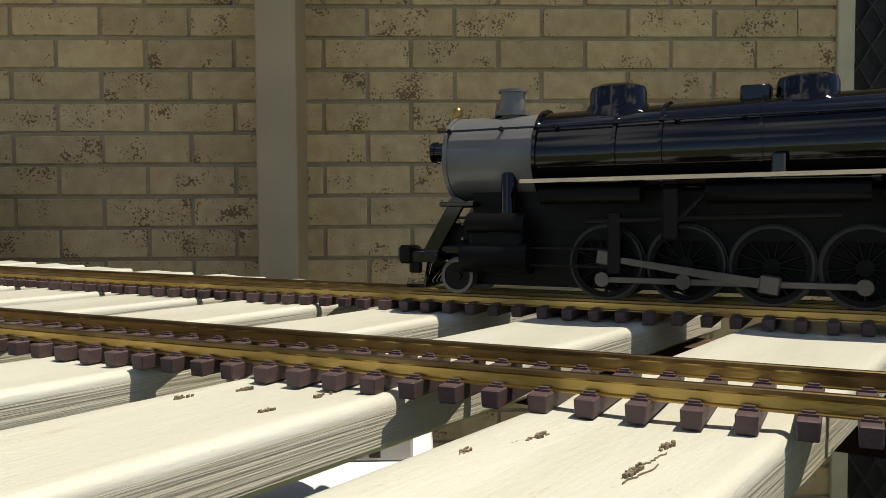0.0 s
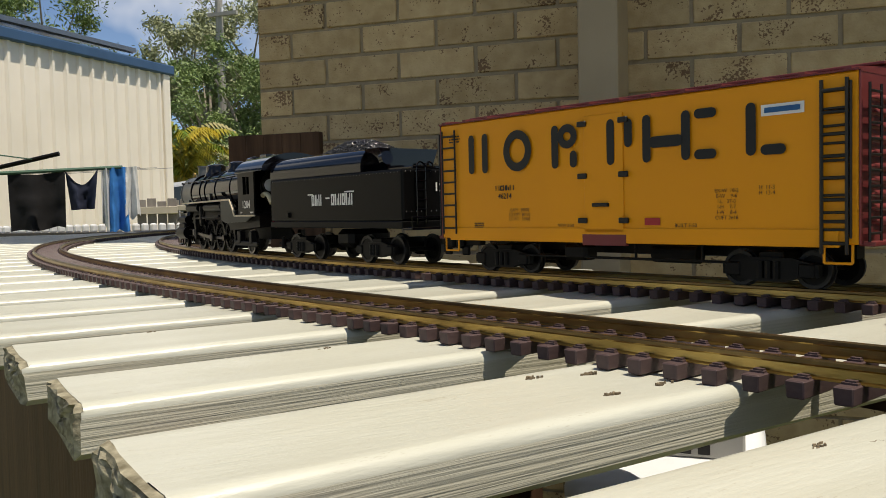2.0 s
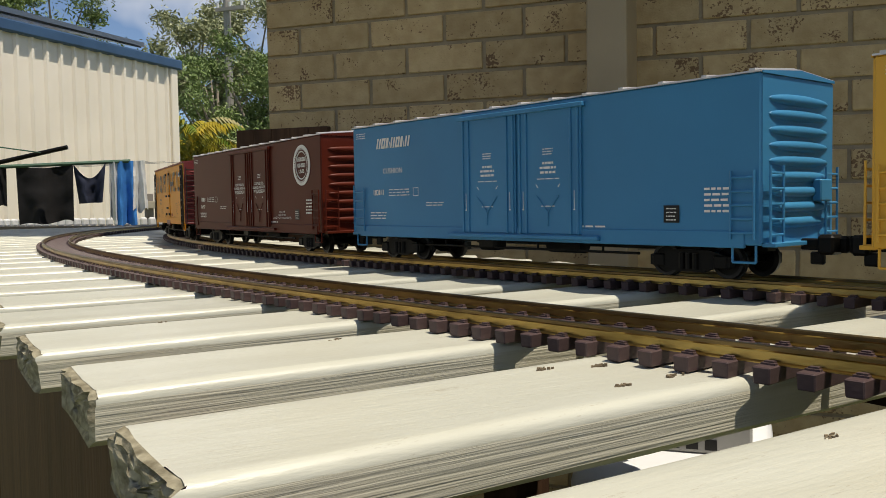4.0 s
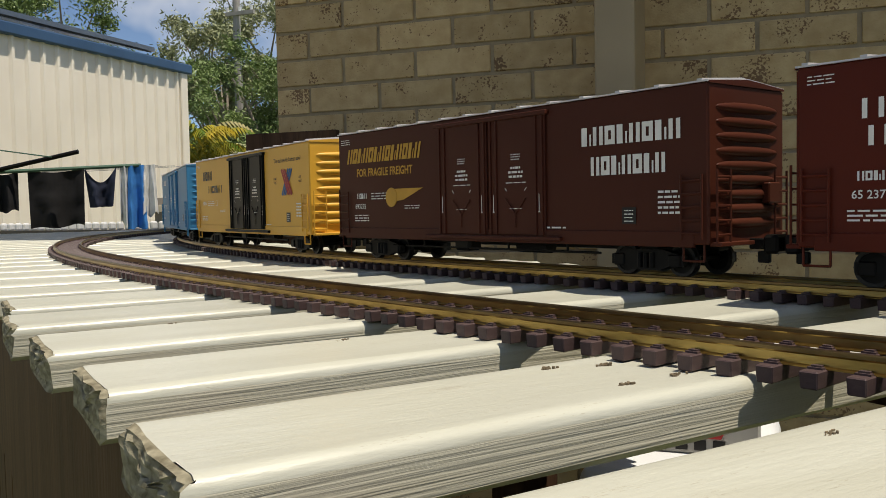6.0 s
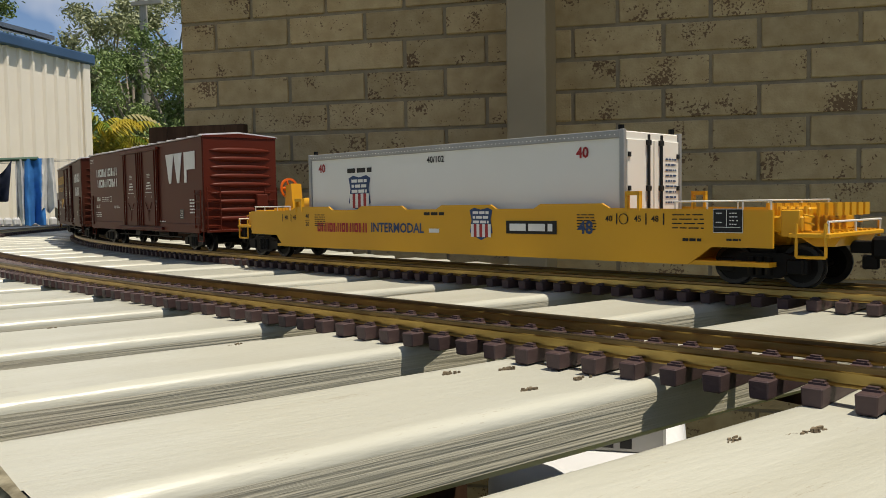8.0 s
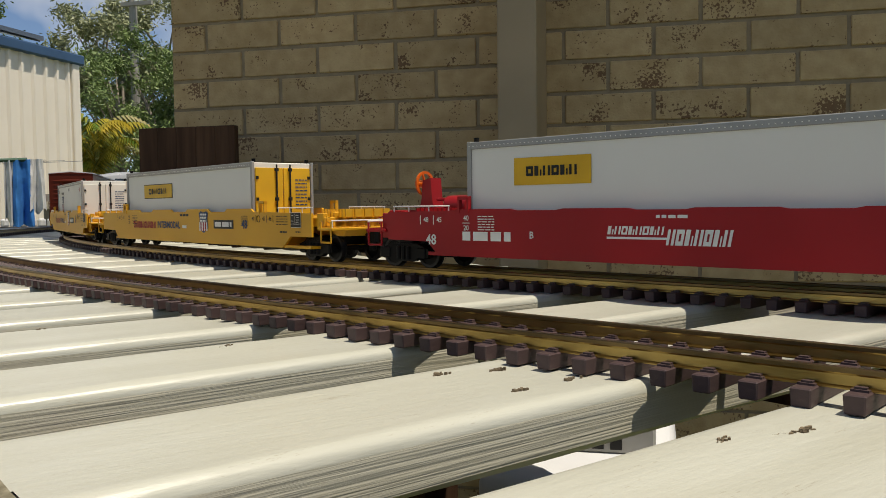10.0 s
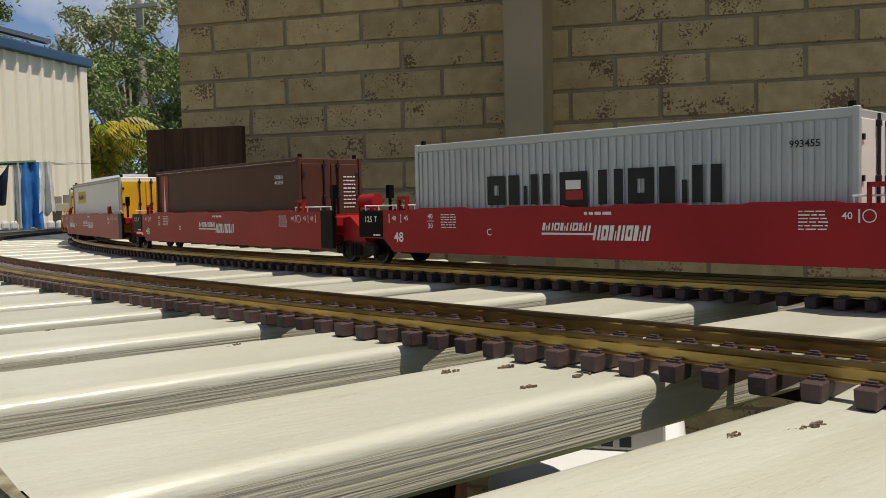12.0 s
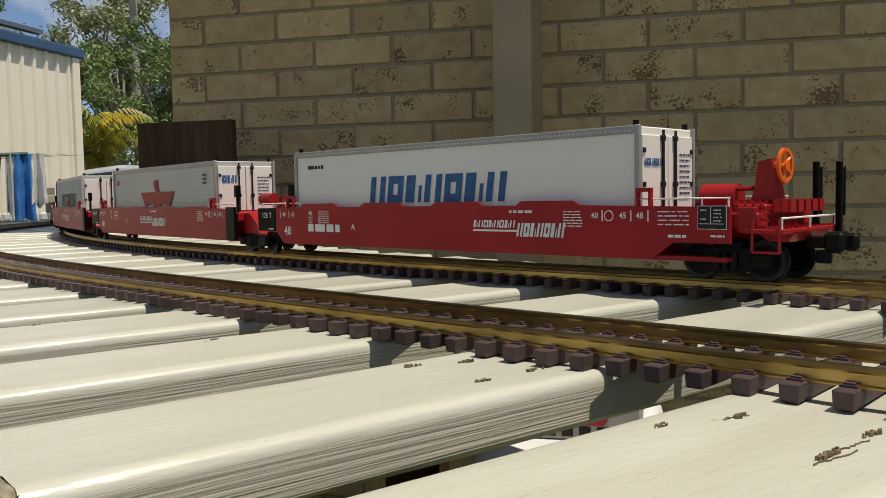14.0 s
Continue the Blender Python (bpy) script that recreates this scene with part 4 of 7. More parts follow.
box(bm, lx(0.397), lx(0.370), -0.020, 0.020, 0.122, 0.1415, 0.002)
part("cab_roof", bm, BLACK, loco, smooth=True)
bm = B()
ring(bm, (lx(0.440), 0, 0.097), 0.0, 0.026, 0.004, "X", 24)
tube(bm, (lx(0.462), 0.022, 0.098), (lx(0.468), 0.022, 0.098), 0.0095, 18)
part("backhead", bm, FRAMEBLK, loco)
bm = B()
tube(bm, (lx(0.4685), 0.022, 0.098), (lx(0.4692), 0.022, 0.098), 0.0085, 18)
part("gauge_face", bm, ACWHITE, loco, "round pale gauge in the cab")
bm = B()
prev = Vector((lx(0.460), 0.030, 0.084))
for k in range(1, 9):
    a = k / 8
    q = Vector((lx(0.460 + 0.034 * a), 0.030, 0.084 + 0.006 * math.sin(a * 2.2) - 0.016 * a * a))
    tube(bm, prev, q, 0.0034, 10)
    prev = q
part("hose", bm, HOSE, loco, "pale translucent hose to the tender", smooth=True)
bm = B()
for k in range(4):
    prev = Vector((lx(0.470), 0.012 + k * 0.003, 0.056))
    for j in range(1, 7):
        a = j / 6
        q = Vector((lx(0.470 + 0.026 * a), 0.012 + k * 0.003, 0.056 - (0.012 + k * 0.0015) * math.sin(a * math.pi)))
        tube(bm, prev, q, 0.0009, 6)
        prev = q
part("wires", bm, WIRERED, loco, "red wires between engine and tender")
bm = B()
box(bm, lx(0.505), lx(0.455), -0.006, 0.006, 0.014, 0.018)
tube(bm, (lx(0.487), 0.012, 0.010), (lx(0.487), 0.012, 0.026), 0.0028, 8)
tube(bm, (lx(0.470), 0.012, 0.012), (lx(0.512), 0.012, 0.012), 0.0010, 6)
part("drawbar", bm, FRAMEBLK, loco)
write("1204", 0.0150, WHITEPAINT, loco, lx(0.437), 0.0470, 0.0715, bold=0.02, squeeze=1.15, name="number")
write("K-59", 0.0046, WHITEPAINT, loco, lx(0.415), 0.0470, 0.0606, name="class_mark")
bars(loco, WHITEPAINT, lx(0.460), 0.0470, 0.0606, 0.013, 1, 0.003, 0.0022, seed=3)
# wheels: drivers turn, rods go round with them
DRIVERS = (0.159, 0.2105, 0.2615, 0.3125)
DR = 0.0245


def driver(u, sy):
    """A spoked driving wheel about its own axle, with tyre, spokes, hub and counterweight."""
    bm = B()
    ring(bm, (0, 0, 0), DR * 0.935, DR, 0.0045, "Y", 40)
    ring(bm, (0, -sy * 0.0029, 0), DR * 0.9, DR * 1.05, 0.0012, "Y", 40)
    w = part("driving_wheel", bm, TYRE, loco, "spoked driving wheel with worn steel rim", smooth=False)
    w.location = (lx(u), sy * 0.0250, DR)
    bm = B()
    ring(bm, (0, 0, 0), DR * 0.80, DR * 0.94, 0.0040, "Y", 40)
    for k in range(13):
        a = 2 * math.pi * k / 13
        tube(bm, (0.004 * math.cos(a), 0, 0.004 * math.sin(a)), (DR * 0.82 * math.cos(a), 0, DR * 0.82 * math.sin(a)), 0.0011, 6)
    tube(bm, (0, -0.0025, 0), (0, 0.0030, 0), 0.0050, 16)
    part("spokes", bm, SATIN, w)
    bm = B()
    pts = [(DR * 0.8 * math.cos(math.radians(d)), DR * 0.8 * math.sin(math.radians(d))) for d in range(140, 221, 10)]
    prism(bm, pts, "Y", -0.0018, 0.0018)
    part("counterweight", bm, SATIN, w)
    bm = B()
    tube(bm, (0.0105, -0.001, 0), (0.0105, sy * 0.0105, 0), 0.0026, 10)
    part("crank_pin", bm, RODSTEEL, w)
    return w


WHEELS = [(driver(u, sy), u, sy) for u in DRIVERS for sy in (-1, 1)]
RODS = []
for sy in (-1, 1):
    bm = B()
    xa, xb = lx(DRIVERS[3]) - lx(DRIVERS[1]), lx(DRIVERS[0]) - lx(DRIVERS[1])
    box(bm, xa, xb, sy * 0.0345 - 0.0009, sy * 0.0345 + 0.0009, -0.0021, 0.0021, 0.0004)
    for u in DRIVERS:
        x = lx(u) - lx(DRIVERS[1])
        tube(bm, (x, sy * 0.0330, 0), (x, sy * 0.0362, 0), 0.0048, 14)
    rod = part("coupling_rod", bm, RODSTEEL, loco)
    RODS.append((rod, 0, sy))
    bm = B()
    ln = lx(0.160) - lx(DRIVERS[2])
    prism(bm, [(0, -0.003), (ln, -0.0018), (ln, 0.0018), (0, 0.003)], "Y", sy * 0.0385 - 0.0009, sy * 0.0385 + 0.0009)
    box(bm, -0.006, 0.006, sy * 0.0385 - 0.002, sy * 0.0385 + 0.002, -0.006, 0.006, 0.001)
    box(bm, ln - 0.005, ln + 0.005, sy * 0.0385 - 0.002, sy * 0.0385 + 0.002, -0.005, 0.005, 0.001)
    rod = part("main_rod", bm, RODSTEEL, loco)
    RODS.append((rod, 1, sy))
for sy in (-1, 1):
    wheel(loco, lx(0.0505), sy * 0.0245, 0.0125, "pony_wheel", RODSTEEL, FRAMEBLK, sy)
    wheel(loco, lx(0.4085), sy * 0.0290, 0.0175, "trailing_wheel", RODSTEEL, FRAMEBLK, sy)

# ---------------------------------------------------------------- tender
TU0, TU1 = 0.512, 0.824
tender = car("tender", "black coal tender of the model engine with heaped coal", "tender", TU0, TU1, 0.095)
TM = (TU0 + TU1) / 2


def tx(u):
    return TM - u


bm = B()
box(bm, tx(0.824), tx(0.512), -0.046, 0.046, 0.0480, 0.1030, 0.0025, 2)
part("tank", bm, SATIN, tender)
bm = B()
box(bm, tx(0.824), tx(0.512), -0.047, 0.047, 0.0400, 0.0478, 0.001)
part("frame_sill", bm, SATIN, tender)
bm = B()
pts = [(-0.046, 0.103), (-0.046, 0.110)] + [(-0.046 + 0.020 * (1 - math.cos(a)), 0.110 + 0.020 * math.sin(a)) for a in [math.radians(d) for d in (20, 40, 60, 80)]]
pts = pts + [(-y, z) for y, z in pts[::-1]]
prism(bm, pts, "X", tx(0.742), tx(0.514))
prism(bm, [(-0.030, 0.103), (-0.040, 0.128), (0.040, 0.128), (0.030, 0.103)], "X", tx(0.772), tx(0.742))
part("coal_bunker", bm, BLACK, tender, "rounded coal bunker", smooth=True)
bm = B()
rnd = random.Random(11)
for k in range(950):
    a, b = rnd.uniform(-1, 1), rnd.uniform(-1, 1)
    hgt = 0.1275 + 0.017 * max(0, 1 - abs(a) ** 2.2) * max(0.0, 1 - abs(b) ** 2)
    m = Matrix.Translation((tx(0.665) + a * 0.068, b * 0.024, hgt)) @ pose(0, 0, 0, rnd.uniform(0, 180), rnd.uniform(0, 180), rnd.uniform(0, 180)) @ Matrix.Diagonal((rnd.uniform(0.7, 1.3), rnd.uniform(0.7, 1.3), rnd.uniform(0.7, 1.3), 1))
    bmesh.ops.create_icosphere(bm, subdivisions=1, radius=0.0024, matrix=m)
coal = part("coal", bm, COAL, tender, "heap of glossy black coal")
coal["kind"] = "stuff"
bm = B()
box(bm, tx(0.820), tx(0.775), -0.030, 0.030, 0.103, 0.1065, 0.001)
tube(bm, (tx(0.795), 0, 0.104), (tx(0.795), 0, 0.110), 0.009, 16)
part("water_hatch", bm, BLACK, tender)
bm = B()
tube(bm, (tx(0.772), 0.034, 0.116), (tx(0.779), 0.034, 0.117), 0.0075, 18)
part("rear_lamp", bm, BLACK, tender, "round black rear lamp", smooth=True)
bm = B()
for dx in (0.0, 0.012):
    prev = None
    for j in range(9):
        a = math.pi * j / 8
        q = Vector((tx(0.824) - 0.0022, 0.030 - 0.006 + dx * 0 + 0.005 * math.cos(a) - dx, 0.104 + 0.006 * math.sin(a)))
        if prev:
            tube(bm, prev, q, 0.0009, 6)
        prev = q
for yy in (0.0175, 0.029):
    tube(bm, (tx(0.827), yy, 0.045), (tx(0.827), yy, 0.104), 0.0008, 6)
for k in range(6):
    tube(bm, (tx(0.827), 0.0175, 0.050 + k * 0.010), (tx(0.827), 0.029, 0.050 + k * 0.010), 0.0008, 6)
part("rear_ladder", bm, BLACK, tender)
bm = B()
box(bm, tx(0.840), tx(0.822), -0.046, 0.046, 0.0385, 0.0415, 0.0008)
for yy in (-0.044, 0.0, 0.044):
    tube(bm, (tx(0.838), yy, 0.041), (tx(0.838), yy, 0.052), 0.0009, 6)
tube(bm, (tx(0.838), -0.044, 0.052), (tx(0.838), 0.044, 0.052), 0.0009, 6)
part("rear_platform", bm, BLACK, tender)
bm = B()
for k in range(14):
    for zz in (0.058, 0.100):
        ball(bm, (tx(0.8255), -0.042 + k * 0.0065, zz), 0.0006, (1, 1, 1), 6)
for k in range(44):
    for zz in (0.0995,):
        ball(bm, (tx(0.52 + k * 0.0069), 0.0460, zz), 0.0005, (1, 1, 1), 6)
part("rivets", bm, STEEL, tender)
bm = B()
tube(bm, (tx(0.565), 0.0455, 0.0560), (tx(0.565), 0.0490, 0.0560), 0.0034, 14)
part("filler_plug", bm, FRAMEBLK, tender)
word_shapes(tender, WHITEPAINT, tx(0.640), 0.0466, 0.0735, 0.026, 0.0145, 3, stroke=0.19)
word_shapes(tender, WHITEPAINT, tx(0.700), 0.0466, 0.0735, 0.050, 0.0145, 6, stroke=0.19)
patch(tender, WHITEPAINT, tx(0.625), 0.0466, 0.0805, 0.014, 0.0016)
patch(tender, WHITEPAINT, tx(0.667), 0.0466, 0.0755, 0.010, 0.0016)
patch(tender, WHITEPAINT, tx(0.717), 0.0466, 0.0820, 0.022, 0.0016)
write("1204", 0.0130, WHITEPAINT, tender, tx(0.8255), -0.008, 0.083, REAR, bold=0.02, squeeze=1.1, name="number")
for u in (0.576, 0.752):
    truck(tender, tx(u), 0.062, 0.0155)
bm = B()
box(bm, tx(0.69), tx(0.655), -0.030, 0.030, 0.016, 0.038, 0.006)
prism(bm, [(tx(0.65), 0.022), (tx(0.69), 0.012), (tx(0.715), 0.014), (tx(0.70), 0.026)], "Y", 0.012, 0.018)
part("water_scoop", bm, FRAMEBLK, tender)
coupler(tender, tx(0.830), -1)

# ---------------------------------------------------------------- freight cars
# orange refrigerator car
RU0, RU1 = 0.892, 1.288
c, h, w, z0, z1 = boxcar("refrigerator_car", "orange wood-sided refrigerator car with maroon roof and ends", RU0, RU1, ORANGE, ROOFRED, doors=False, ribs=10, z0=0.0318, z1=0.1400)
RM = (RU0 + RU1) / 2
for e in (-1, 1):
    bm = B()
    box(bm, e * h, e * (h + 0.0014), -w, w, z0, z1, 0.0004)
    part("end_sheet", bm, ROOFRED, c, "maroon steel end")
bm = B()
box(bm, -h, h, -0.012, 0.012, z1 + 0.0072, z1 + 0.0092, 0.0004)
part("running_walk", bm, ROOFRED, c)
bm = B()
box(bm, -0.0195, 0.0195, w, w + 0.0012, z0 + 0.006, z1 - 0.008, 0.0004)
part("door", bm, ORANGE, c)
bm = B()
for sx in (-0.0205, 0.0205):
    for zz in (z0 + 0.016, z0 + 0.052, z0 + 0.094):
        box(bm, sx - 0.0045, sx + 0.0045, w + 0.0010, w + 0.0035, zz - 0.0022, zz + 0.0022, 0.0006)
box(bm, -0.006, 0.010, w + 0.001, w + 0.004, z0 + 0.027, z0 + 0.030, 0.0006)
part("hinges", bm, BLACKINK, c, "black strap hinges")


def big_shape(kind, x, zz, wd, ht, st):
    """One large rounded plain shape of a painted wordmark."""
    bm = B()
    def bar(x0, zz0, x1, zz1):
        a, b = Vector((x0, 0, zz0)), Vector((x1, 0, zz1))
        d = (b - a)
        n = Vector((-d.z, 0, d.x)).normalized() * st / 2
        ends = []
        for p0, sgn in ((a, -1), (b, 1)):
            base = math.atan2(d.z, d.x)
            for q in range(7):
                t = base - sgn * math.pi / 2 + math.pi * q / 6 if sgn > 0 else base + math.pi / 2 + math.pi * q / 6
                ends.append(bm.verts.new(p0 + Vector((math.cos(t), 0, math.sin(t))) * st / 2))
        bm.faces.new(ends)
    hx, hz = wd / 2 - st / 2, ht / 2 - st / 2
    if kind == "ring":
        n = 28
        o = [bm.verts.new((math.cos(2 * math.pi * k / n) * wd / 2, 0, math.sin(2 * math.pi * k / n) * ht / 2)) for k in range(n)]
        i = [bm.verts.new((math.cos(2 * math.pi * k / n) * (wd / 2 - st), 0, math.sin(2 * math.pi * k / n) * (ht / 2 - st))) for k in range(n)]
        for k in range(n):
            bm.faces.new((o[k], o[(k + 1) % n], i[(k + 1) % n], i[k]))
    for s in {"post": ((0, -hz, 0, hz),), "bar": ((-hx, 0, hx, 0),)}.get(kind, ()):
        bar(*s)
    for f in bm.faces:
        f.normal_update()
    ob = part("wordmark_shape", bm, BLACKINK, c)
    ob.matrix_local = Matrix.Translation((x, w + 0.0017, zz)) @ Matrix.Diagonal((-1, 1, 1, 1))
    return ob


ZW = z0 + 0.0775
for u, wd in ((0.996, 0.034),):
    big_shape("ring", RM - u, ZW, wd, 0.036, 0.0075)
for u, zz, ht in ((0.937, 0.0, 0.036), (0.955, 0.0, 0.036), (1.040, 0.0, 0.036), (1.098, 0.0, 0.036), (1.115, 0.006, 0.022), (1.132, 0.0, 0.036), (1.166, 0.0, 0.036), (1.217, 0.0, 0.036)):
    big_shape("post", RM - u, ZW + zz, 0.0075, ht, 0.0075)
big_shape("ring", RM - 1.0535, ZW + 0.008, 0.021, 0.020, 0.0065)
big_shape("post", RM - 1.060, ZW - 0.011, 0.0075, 0.014, 0.0075)
big_shape("bar", RM - 1.149, ZW - 0.003, 0.030, 0.010, 0.0085)
for zz in (0.0145, -0.0145):
    big_shape("bar", RM - 1.182, ZW + zz, 0.018, 0.010, 0.0070)
big_shape("bar", RM - 1.233, ZW - 0.0145, 0.018, 0.010, 0.0070)
write("46214", 0.0068, BLACKINK, c, RM - 0.979, w + 0.0008, z0 + 0.038, bold=0.015, name="number")
word_shapes(c, BLACKINK, RM - 0.979, w + 0.0008, z0 + 0.0455, 0.024, 0.005, 4, stroke=0.22)
write("CAPY   80000\nLD LMT  80100\nLT WT   55900", 0.0040, BLACKINK, c, RM - 0.997, w + 0.0008, z0 + 0.0215, name="capacity_data")
write("NEW 3-50", 0.0040, BLACKINK, c, RM - 1.050, w + 0.0008, z0 + 0.012, name="date_mark")
write("BUILT 3-50", 0.0040, BLACKINK, c, RM - 1.165, w + 0.0008, z0 + 0.012, name="date_mark")
write("EX-W  10-2\nE-W    9-6\nI-L   37-0\nI-H    7-7\nI-W    8-4\nCUFT 2618", 0.0038, BLACKINK, c, RM - 1.198, w + 0.0008, z0 + 0.027, name="dimension_data")
write("H  11-3\nH  12-4", 0.0038, BLACKINK, c, RM - 1.228, w + 0.0008, z0 + 0.036, name="dimension_data")
bars(c, BLACKINK, RM - 0.913, w + 0.0008, z1 - 0.012, 0.016, 3, 0.0026, 0.0012, seed=4)
bars(c, BLACKINK, RM - 0.945, w + 0.0008, z0 + 0.014, 0.013, 3, 0.002, 0.001, seed=5)
patch(c, REDINK, RM - 1.136, w + 0.0008, z0 + 0.015, 0.014, 0.0055)
patch(c, WHITEPAINT, RM - 1.239, w + 0.0008, z1 - 0.019, 0.030, 0.0075)
patch(c, BLUEINK, RM - 1.239, w + 0.0012, z1 - 0.019, 0.025, 0.0035)
ladder(c, -h + 0.006, -h + 0.022, w + 0.0028, z0 - 0.006, z1 - 0.004, 8, BLACKINK, 0.0012)
bm = B()
box(bm, -0.022, 0.022, w - 0.002, w + 0.0015, z0 - 0.004, z0 + 0.005, 0.0004)
part("door_sill", bm, ROOFRED, c)


def data_block(c, x, w, z, seed):
    bars(c, WHITEPAINT, x, w + 0.0006, z, 0.020, 5, 0.0040, 0.0017, seed=seed)


def boxcar_marks(c, h, w, z0, z1, um, number, seed):
    bars(c, WHITEPAINT, h - 0.048, w + 0.0006, z0 + 0.024, 0.030, 3, 0.0030, 0.0012, seed=seed)
    bars(c, WHITEPAINT, h - 0.086, w + 0.0006, z0 + 0.0485, 0.036, 3, 0.0030, 0.0010, seed=seed + 5)
    for dx, dz, pw, ph in ((0.0, 0.0040, 0.009, 0.0006), (0.0, -0.0040, 0.009, 0.0006), (0.0042, 0.0, 0.0006, 0.008), (-0.0042, 0.0, 0.0006, 0.008)):
        patch(c, WHITEPAINT, h - 0.115 + dx, w + 0.0006, z0 + 0.0455 + dz, pw, ph)
    bars(c, WHITEPAINT, h - 0.146, w + 0.0006, z0 + 0.034, 0.028, 2, 0.0026, 0.0009, seed=seed + 6)
    bars(c, WHITEPAINT, h - 0.016, w + 0.0006, z1 - 0.007, 0.018, 3, 0.0024, 0.0008, seed=seed + 7)
    data_block(c, -h + 0.034, w, z0 + 0.040, seed + 1)
    patch(c, BLACKINK, -h + 0.072, w + 0.0006, z0 + 0.022, 0.014, 0.013)
    bars(c, WHITEPAINT, -h + 0.072, w + 0.0010, z0 + 0.026, 0.009, 4, 0.0028, 0.0008, seed=seed + 2)
    if number:
        write(number, 0.0075, WHITEPAINT, c, h - 0.046, w + 0.0006, z0 + 0.034, bold=0.012, name="number")
    word_shapes(c, WHITEPAINT, h - 0.049, w + 0.0006, z0 + 0.046, 0.020, 0.0065, 4, stroke=0.2)
    bars(c, WHITEPAINT, -0.10, w + 0.0006, z0 + 0.012, 0.03, 1, 0.003, 0.0014, seed=seed + 4)


# dark red boxcar with a round emblem
c, h, w, z0, z1 = boxcar("insulated_boxcar", "dark red insulated boxcar with round white emblem", 1.358, 1.857, BOXRED, notice="CLOSE AND LOCK\nBULKHEADS AND DOORS\nBEFORE MOVING CAR")
boxcar_marks(c, h, w, z0, z1, 0, "786947", 20)
ex, ez = -h + 0.055, z1 - 0.0345
bm = B()
ring(bm, (ex, w + 0.0006, ez), 0.0165, 0.0255, 0.0006, "Y", 48)
em = part("emblem_ring", bm, WHITEPAINT, c, "white ring emblem")
bm = B()
for k in range(40):
    a = 2 * math.pi * k / 40
    p = [(ex + r * math.cos(a + d), ez + r * math.sin(a + d)) for r, d in ((0.0195, -0.03), (0.0225, 0.0), (0.0195, 0.03))]
    bm.faces.new([bm.verts.new((x, w + 0.0013, z)) for x, z in p])
ring(bm, (ex, w + 0.0009, ez), 0.0180, 0.0196, 0.0005, "Y", 48)
part("emblem_teeth", bm, BOXRED, em)
for k, (dz, n, ww) in enumerate(((0.0075, 8, 0.026), (0.0, 7, 0.024))):
    word_shapes(em, WHITEPAINT, ex, w + 0.0008, ez + dz, ww, 0.0056, n, stroke=0.2)
write("LINES", 0.0068, WHITEPAINT, em, ex, w + 0.0008, ez - 0.0078, bold=0.012)
write("INSULATED\nLOAD DIVIDER\n20 IN CUSHION  R-49 UNDERFRAME", 0.0038, WHITEPAINT, c, -0.128, w + 0.0006, z0 + 0.0215, name="car_notes")
# blue boxcar
c, h, w, z0, z1 = boxcar("blue_boxcar", "bright blue boxcar with white lettering shapes", 1.927, 2.427, BLUECAR)
boxcar_marks(c, h, w, z0, z1, 0, "", 40)
word_shapes(c, WHITEPAINT, h - 0.075, w + 0.0006, z1 - 0.020, 0.060, 0.012, 7, slant=0.25, stroke=0.22)
write("CUSHION", 0.008, WHITEPAINT, c, h - 0.075, w + 0.0006, z1 - 0.050, bold=0.01)
# yellow pool boxcar with black doors
c, h, w, z0, z1 = boxcar("yellow_boxcar", "yellow pool boxcar with twin black plug doors", 2.497, 2.996, YELLOWCAR, door_paint=SATIN)
boxcar_marks(c, h, w, z0, z1, 0, "", 60)
word_shapes(c, BLACKINK, 2.7465 - 2.565, w + 0.0006, z1 - 0.027, 0.050, 0.016, 4, stroke=0.24, slant=0.1)
word_shapes(c, BLACKINK, 2.7465 - 2.605, w + 0.0006, z1 - 0.050, 0.075, 0.013, 4, stroke=0.24, slant=0.1)
write("The nationwide boxcar pool", 0.0082, BLACKINK, c, 2.7465 - 2.922, w + 0.0006, z1 - 0.0195, bold=0.012)
write("next\nload", 0.0056, BLACKINK, c, 2.7465 - 2.878, w + 0.0006, z1 - 0.046, bold=0.01)
write("any\nroad", 0.0056, BLACKINK, c, 2.7465 - 2.966, w + 0.0006, z1 - 0.046, bold=0.01)
for a, m in ((35, REDINK), (-35, BLUEINK)):
    for k in (-0.006, 0.0, 0.006):
        pt = patch(c, m, 2.7465 - 2.921 + k, w + 0.0006 + (0.0004 if a > 0 else 0), z1 - 0.049, 0.0042, 0.042)
        pt.matrix_local = Matrix.Translation((2.7465 - 2.921 + k, w + 0.0006 + (0.0004 if a > 0 else 0), z1 - 0.049)) @ SIDE @ pose(0, 0, 0, 0, 0, a)
# brown boxcar with gold and white lettering
c, h, w, z0, z1 = boxcar("brown_boxcar", "brown plug-door boxcar with gold and white lettering", 3.067, 3.574, BROWNRED)
boxcar_marks(c, h, w, z0, z1, 0, "693275", 80)
word_shapes(c, YELLOWINK, 3.3205 - 3.156, w + 0.0006, z1 - 0.0265, 0.142, 0.018, 13, slant=0.25, stroke=0.24)
write("FOR FRAGILE FREIGHT", 0.0125, YELLOWINK, c, 3.3205 - 3.160, w + 0.0006, z1 - 0.0465, bold=0.02, squeeze=0.86)
bm = B()
prism(bm, [(h - 0.165, z1 - 0.066), (h - 0.105, z1 - 0.066), (h - 0.110, z1 - 0.080), (h - 0.130, z1 - 0.078), (h - 0.145, z1 - 0.073)], "Y", w + 0.0004, w + 0.0007)
part("wing_emblem", bm, YELLOWINK, c, "gold winged emblem")
bm = B()
